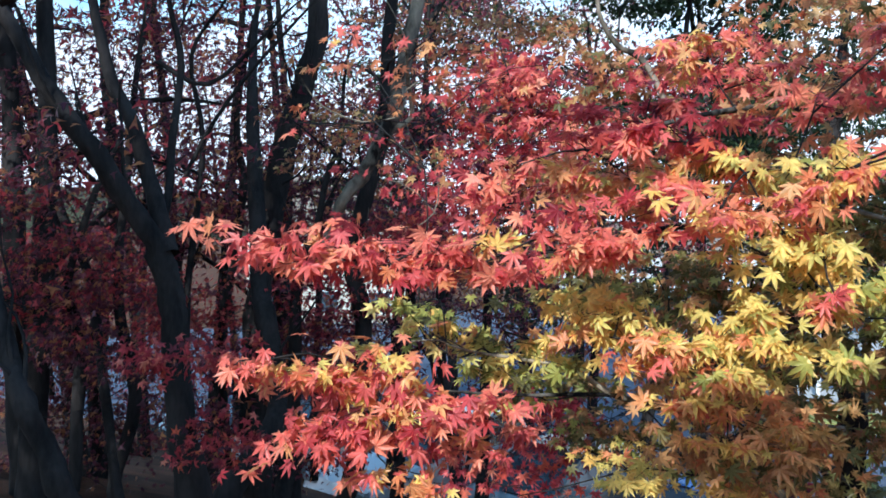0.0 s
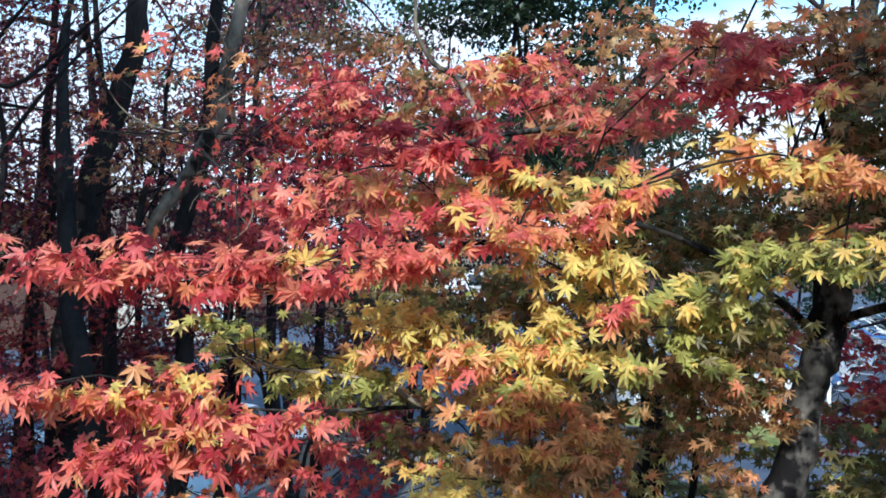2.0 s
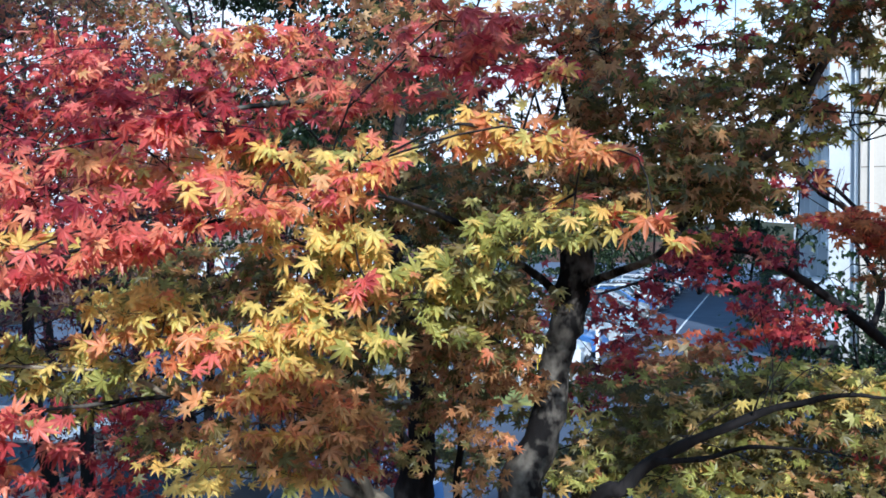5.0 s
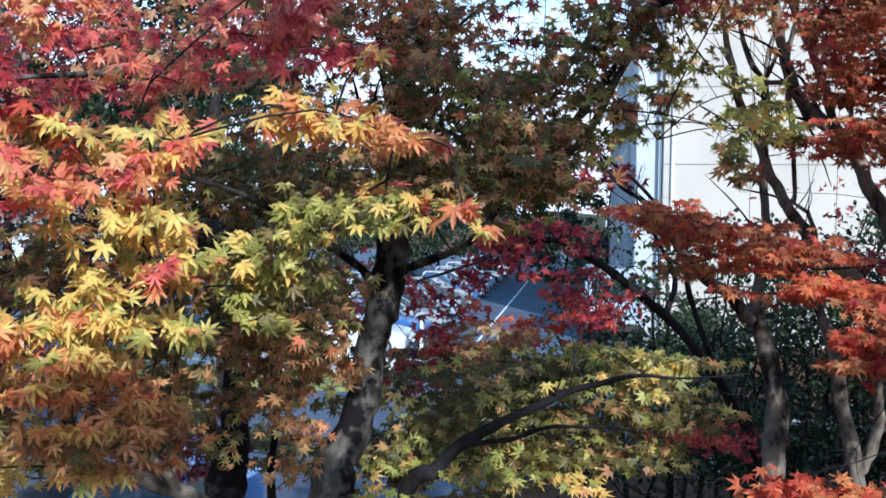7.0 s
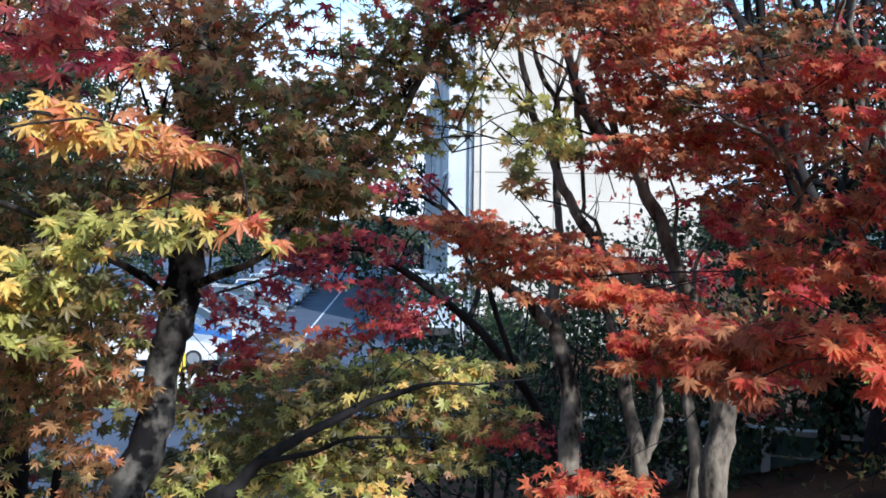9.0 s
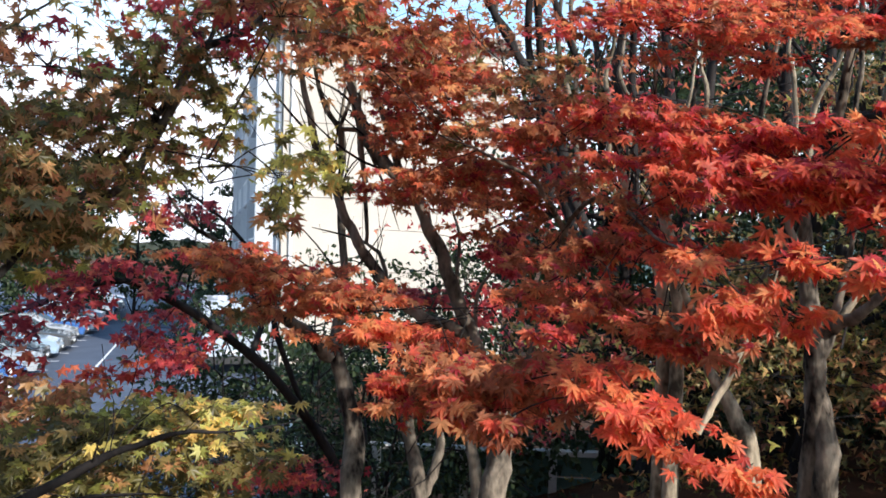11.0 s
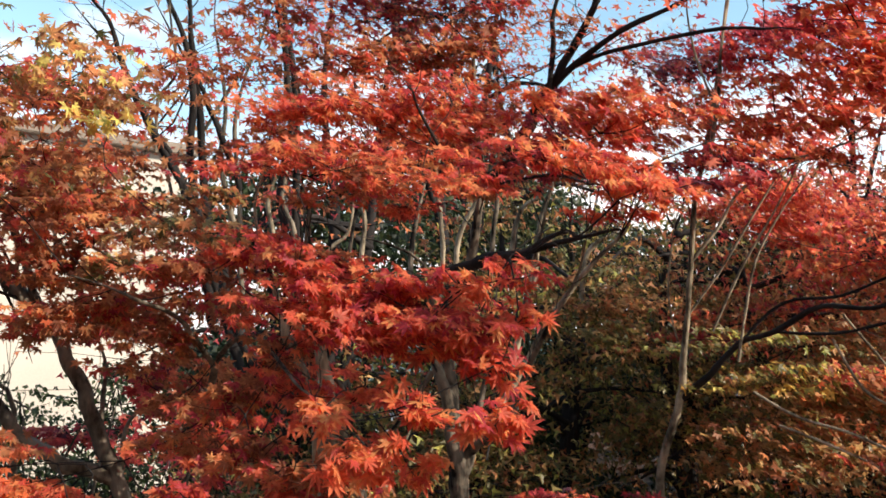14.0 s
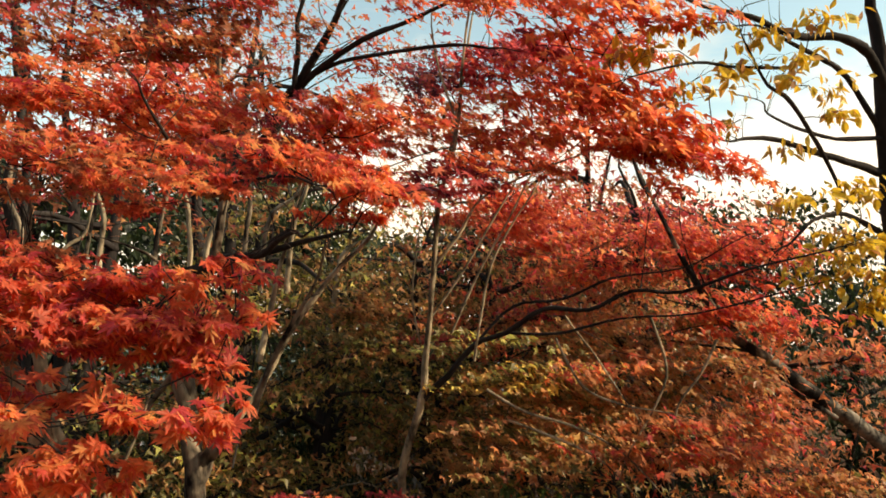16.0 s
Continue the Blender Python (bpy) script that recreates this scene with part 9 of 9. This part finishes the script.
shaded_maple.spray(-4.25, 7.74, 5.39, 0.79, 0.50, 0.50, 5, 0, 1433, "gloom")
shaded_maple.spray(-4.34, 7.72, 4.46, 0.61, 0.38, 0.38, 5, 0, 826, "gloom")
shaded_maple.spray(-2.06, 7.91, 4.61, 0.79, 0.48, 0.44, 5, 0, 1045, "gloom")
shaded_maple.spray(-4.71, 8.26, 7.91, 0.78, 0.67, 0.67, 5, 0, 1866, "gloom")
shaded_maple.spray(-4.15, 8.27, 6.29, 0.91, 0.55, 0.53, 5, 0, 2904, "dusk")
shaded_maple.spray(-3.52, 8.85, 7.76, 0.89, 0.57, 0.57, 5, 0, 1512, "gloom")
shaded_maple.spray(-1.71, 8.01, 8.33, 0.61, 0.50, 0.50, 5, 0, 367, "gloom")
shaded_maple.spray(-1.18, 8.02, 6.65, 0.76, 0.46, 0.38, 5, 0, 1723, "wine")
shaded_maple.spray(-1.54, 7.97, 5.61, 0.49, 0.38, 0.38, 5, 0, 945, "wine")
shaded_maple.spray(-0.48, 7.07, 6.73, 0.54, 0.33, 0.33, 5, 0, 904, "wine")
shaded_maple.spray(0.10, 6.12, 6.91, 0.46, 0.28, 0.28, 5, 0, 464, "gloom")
shaded_maple.done(label="sparse red and rust leaves in darkened, shaded tones")

tall_maple = Tree("maple_tree", "tall maple with dark trunk and a pale sunlit stem", -2.10, 7.89, 81, BARK_DARK_SHADED)
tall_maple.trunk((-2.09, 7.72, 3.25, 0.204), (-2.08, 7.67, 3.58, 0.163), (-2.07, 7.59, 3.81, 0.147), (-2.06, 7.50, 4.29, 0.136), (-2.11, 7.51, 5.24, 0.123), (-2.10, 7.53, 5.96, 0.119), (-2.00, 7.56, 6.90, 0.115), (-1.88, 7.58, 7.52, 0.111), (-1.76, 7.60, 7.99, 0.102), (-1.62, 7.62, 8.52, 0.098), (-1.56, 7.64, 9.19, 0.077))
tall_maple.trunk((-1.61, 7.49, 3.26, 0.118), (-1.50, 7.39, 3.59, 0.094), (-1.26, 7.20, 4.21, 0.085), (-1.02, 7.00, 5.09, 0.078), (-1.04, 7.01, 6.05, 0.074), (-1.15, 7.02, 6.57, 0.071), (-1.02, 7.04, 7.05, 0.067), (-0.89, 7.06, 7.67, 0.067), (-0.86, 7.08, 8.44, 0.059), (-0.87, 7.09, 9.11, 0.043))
tall_maple.limb((-1.11, 5.61, 6.53, 0.034), (-0.90, 5.44, 6.95, 0.039), (-0.78, 5.45, 7.13, 0.045), (-0.67, 5.46, 7.34, 0.048), (-0.57, 5.48, 7.56, 0.051), (-0.52, 5.49, 7.87, 0.054), (-0.45, 5.50, 8.21, 0.045), (-0.41, 5.51, 8.58, 0.033), bark=BARK)
tall_maple.limb((-0.62, 5.47, 7.43, 0.021), (-0.46, 5.49, 7.52, 0.018), (-0.47, 5.29, 7.76, 0.013), bark=BARK_PALE_LIT)
tall_maple.limb((0.85, 3.78, 7.36, 0.013), (0.76, 3.78, 7.53, 0.015), (0.64, 3.77, 7.60, 0.012), (0.56, 3.77, 7.74, 0.010), (0.56, 3.77, 7.94, 0.007), bark=BARK)
tall_maple.limb((0.76, 3.78, 7.53, 0.010), (0.86, 3.79, 7.63, 0.007), (0.96, 3.70, 7.64, 0.005))
tall_maple.spray(-0.52, 7.10, 8.35, 0.59, 0.36, 0.36, 5, 0, 129, "rusty")
tall_maple.spray(-0.05, 7.14, 8.46, 0.54, 0.32, 0.27, 5, 0, 502, "bronze")
tall_maple.spray(0.40, 6.17, 8.22, 0.41, 0.25, 0.19, 5, 0, 332, "bronze")
tall_maple.spray(-1.08, 7.05, 7.76, 0.54, 0.32, 0.27, 5, 0, 112, "dusk")
tall_maple.spray(-0.45, 6.59, 7.57, 0.55, 0.33, 0.31, 5, 0, 107, "wine")
tall_maple.spray(0.17, 6.14, 7.56, 0.46, 0.28, 0.19, 5, 0, 443, "dusk")
tall_maple.limb((-0.27, 3.39, 7.22, 0.003), (-0.40, 3.38, 7.20, 0.003), (-0.56, 3.36, 7.26, 0.003), (-0.65, 3.36, 7.37, 0.002), (-0.71, 3.36, 7.45, 0.001), bark=BARK, label="bare twig")
tall_maple.limb((-0.23, 3.39, 7.33, 0.003), (-0.14, 3.40, 7.40, 0.003), (-0.08, 3.41, 7.49, 0.002), (-0.12, 3.41, 7.56, 0.001), bark=BARK, label="bare twig")
tall_maple.limb((-0.22, 3.39, 6.99, 0.003), (-0.27, 3.38, 7.06, 0.002), (-0.31, 3.38, 7.04, 0.001), bark=BARK, label="bare twig")
tall_maple.limb((-0.11, 3.40, 7.02, 0.003), (-0.09, 3.40, 6.93, 0.003), (-0.11, 3.39, 6.84, 0.003), (-0.17, 3.39, 6.79, 0.001), bark=BARK, label="bare twig")
tall_maple.limb((-0.10, 3.39, 6.84, 0.002), (-0.19, 3.39, 6.93, 0.002), (-0.29, 3.38, 6.97, 0.001), (-0.33, 3.38, 6.90, 0.001), bark=BARK, label="bare twig")
tall_maple.limb((-0.11, 3.40, 6.95, 0.002), (-0.17, 3.39, 7.02, 0.002), (-0.23, 3.39, 7.10, 0.001), bark=BARK, label="bare twig")
tall_maple.done(label="thin purple and rust leaves")

yellow_leaved_tree = Tree("broadleaf_tree", "broadleaf tree with sparse yellow oval leaves", 5.45, -3.55, 91, BARK_DARK_SHADED)
yellow_leaved_tree.trunk((5.10, -3.10, 5.00, 0.110), (5.06, -3.12, 5.67, 0.082), (5.03, -3.15, 6.23, 0.071), (5.04, -3.22, 7.01, 0.064), (4.99, -3.21, 7.63, 0.053), (4.92, -3.17, 8.09, 0.046), (4.84, -3.13, 8.42, 0.039), (4.77, -3.07, 8.71, 0.032), (4.68, -3.00, 8.98, 0.021))
yellow_leaved_tree.limb((4.85, -3.17, 8.32, 0.028), (4.74, -3.01, 8.51, 0.028), (4.69, -2.83, 8.59, 0.024), (4.67, -2.63, 8.58, 0.020), (4.62, -2.48, 8.58, 0.018), (4.56, -2.27, 8.64, 0.014), (4.53, -2.02, 8.67, 0.009), (4.46, -1.83, 8.71, 0.006))
yellow_leaved_tree.limb((4.96, -3.18, 7.91, 0.027), (4.89, -2.95, 7.95, 0.022), (4.81, -2.71, 7.99, 0.018), (4.73, -2.46, 8.04, 0.014), (4.65, -2.24, 8.03, 0.009))
yellow_leaved_tree.limb((4.92, -3.14, 8.15, 0.018), (4.79, -2.90, 8.40, 0.015), (4.68, -2.72, 8.45, 0.013), (4.59, -2.49, 8.51, 0.011))
yellow_leaved_tree.limb((4.84, -2.84, 7.77, 0.010), (4.76, -2.69, 8.01, 0.013), (4.68, -2.51, 8.23, 0.013), (4.62, -2.36, 8.30, 0.009), (4.52, -2.24, 8.41, 0.006))
yellow_leaved_tree.limb((4.54, -2.45, 8.36, 0.009), (4.48, -2.13, 8.34, 0.009), (4.37, -1.88, 8.32, 0.007), (4.31, -1.55, 8.23, 0.004))
yellow_leaved_tree.limb((4.91, -3.17, 8.10, 0.014), (4.88, -2.86, 8.09, 0.012), (4.78, -2.61, 8.11, 0.010), (4.66, -2.37, 8.16, 0.006))
yellow_leaved_tree.limb((6.28, -2.30, 8.06, 0.014), (6.27, -2.23, 8.22, 0.016), (6.23, -2.19, 8.45, 0.014), (6.09, -2.40, 8.65, 0.008))
yellow_leaved_tree.limb((5.02, -3.18, 7.57, 0.016), (4.96, -2.93, 7.69, 0.014), (4.91, -2.71, 7.65, 0.010), (4.83, -2.53, 7.52, 0.006))
yellow_leaved_tree.spray(4.47, -2.00, 8.22, 0.23, 0.13, 0.05, -114, -6, 55, "yellow", size=0.13, leaf="ovate", up=0.2, wild=0.6)
yellow_leaved_tree.spray(4.43, -2.24, 8.33, 0.18, 0.10, 0.07, -118, 0, 60, "yellow", size=0.13, leaf="ovate", up=0.2, wild=0.6)
yellow_leaved_tree.spray(4.58, -2.12, 8.08, 0.18, 0.10, 0.04, -115, 8, 34, "yellow", size=0.13, leaf="ovate", up=0.2, wild=0.6)
yellow_leaved_tree.spray(4.57, -2.43, 7.96, 0.12, 0.08, 0.04, -119, 0, 28, "yellow", size=0.13, leaf="ovate", up=0.2, wild=0.6)
yellow_leaved_tree.spray(4.50, -2.49, 8.41, 0.13, 0.08, 0.06, -120, 0, 41, "yellow", size=0.13, leaf="ovate", up=0.2, wild=0.6)
yellow_leaved_tree.spray(4.48, -2.23, 8.51, 0.15, 0.08, 0.06, -117, 0, 48, "yellow", size=0.13, leaf="ovate", up=0.2, wild=0.6)
yellow_leaved_tree.spray(4.71, -2.48, 7.72, 0.22, 0.12, 0.05, -119, 6, 56, "yellow", size=0.13, leaf="ovate", up=0.2, wild=0.6)
yellow_leaved_tree.spray(4.71, -2.85, 7.79, 0.16, 0.09, 0.09, -123, 0, 69, "yellow", size=0.13, leaf="ovate", up=0.2, wild=0.6)
yellow_leaved_tree.spray(4.63, -2.65, 8.13, 0.13, 0.08, 0.05, -121, 0, 35, "yellow", size=0.13, leaf="ovate", up=0.2, wild=0.6)
yellow_leaved_tree.spray(4.87, -2.86, 7.52, 0.20, 0.11, 0.13, -122, 0, 130, "yellow", size=0.13, leaf="ovate", up=0.2, wild=0.6)
yellow_leaved_tree.spray(4.95, -2.98, 7.25, 0.14, 0.08, 0.17, -122, 0, 113, "yellow", size=0.13, leaf="ovate", up=0.2, wild=0.6)
yellow_leaved_tree.spray(5.05, -2.79, 7.39, 0.20, 0.11, 0.10, -120, 0, 102, "yellow", size=0.13, leaf="ovate", up=0.2, wild=0.6)
yellow_leaved_tree.spray(4.42, -1.70, 8.39, 0.17, 0.09, 0.06, -111, 0, 50, "yellow", size=0.13, leaf="ovate", up=0.2, wild=0.6)
yellow_leaved_tree.spray(4.39, -2.56, 8.57, 0.19, 0.10, 0.06, -122, 0, 59, "yellow", size=0.13, leaf="ovate", up=0.2, wild=0.6)
yellow_leaved_tree.spray(4.47, -1.96, 8.56, 0.18, 0.10, 0.05, -114, 0, 44, "yellow", size=0.13, leaf="ovate", up=0.2, wild=0.6)
yellow_leaved_tree.spray(4.45, -2.48, 8.24, 0.18, 0.10, 0.04, -120, -10, 41, "yellow", size=0.13, leaf="ovate", up=0.2, wild=0.6)
yellow_leaved_tree.spray(4.48, -1.53, 8.39, 0.11, 0.08, 0.04, -108, 0, 25, "yellow", size=0.13, leaf="ovate", up=0.2, wild=0.6)
yellow_leaved_tree.done(label="sparse yellow oval leaves")

leaning_trunk = Tree("tree", "bare leaning grey trunk among red leaves", 7.56, -5.76, 95, BARK_OLD)
leaning_trunk.trunk((7.38, -5.42, 5.02, 0.111), (7.33, -5.34, 5.28, 0.089), (7.15, -5.01, 5.69, 0.074), (6.94, -4.30, 6.22, 0.061), (6.74, -3.68, 6.63, 0.052), (6.55, -3.21, 6.89, 0.044), (6.54, -2.93, 7.12, 0.034), (6.52, -2.69, 7.48, 0.024))
leaning_trunk.limb((6.75, -3.81, 6.46, 0.021), (6.75, -3.47, 6.68, 0.017), (6.74, -3.35, 6.85, 0.010))
leaning_trunk.done()

# ---- low teal fence below the bank ----
TEAL = surface("teal_fence_paint", (0.045, 0.11, 0.10), (0.11, 0.21, 0.19), 5, 0.6, 0.2)
fence_at = bearing(-63.5, 9.8)
fence_z = hill(*fence_at)
fence = tagged(new("fence"), "low teal boarded fence with a pale cap rail", "fence")
fence.matrix_world = pose(fence_at[0], fence_at[1], fence_z, 0, 0, -63.5)
tall = 4.62 - fence_z
for i in range(4):
    boxed("post", (-1.5 + i - 0.045, -0.045, -0.1, -1.5 + i + 0.045, 0.045, tall - 0.03), WHITE_PAINT, fence, "pale post", bevel=0.008)
for k in range(max(2, int(tall / 0.24))):
    boxed("board", (-1.56, 0.05, tall - 0.27 - k * 0.24, 1.56, 0.075, tall - 0.05 - k * 0.24), TEAL, fence)
boxed("cap_rail", (-1.6, -0.06, tall - 0.025, 1.6, 0.09, tall + 0.03), WHITE_PAINT, fence, "pale cap rail", bevel=0.01)

# glossy low plants at the foot of the slender maple
for q, (x, y, tall, spread, n) in enumerate(((6.05, -1.72, 0.85, 0.5, 420), (7.0, -1.5, 0.8, 0.55, 420), (6.6, -0.9, 0.7, 0.45, 320))):
    grove_tree("shrub", "low broad-leaved green plant on the bank", x, y, tall, spread, 0.25, "fresh", n, 820 + q, size=0.2, leaf="ovate", clumps=10, trunk_r=0.012, flat=0.6, stems=2)
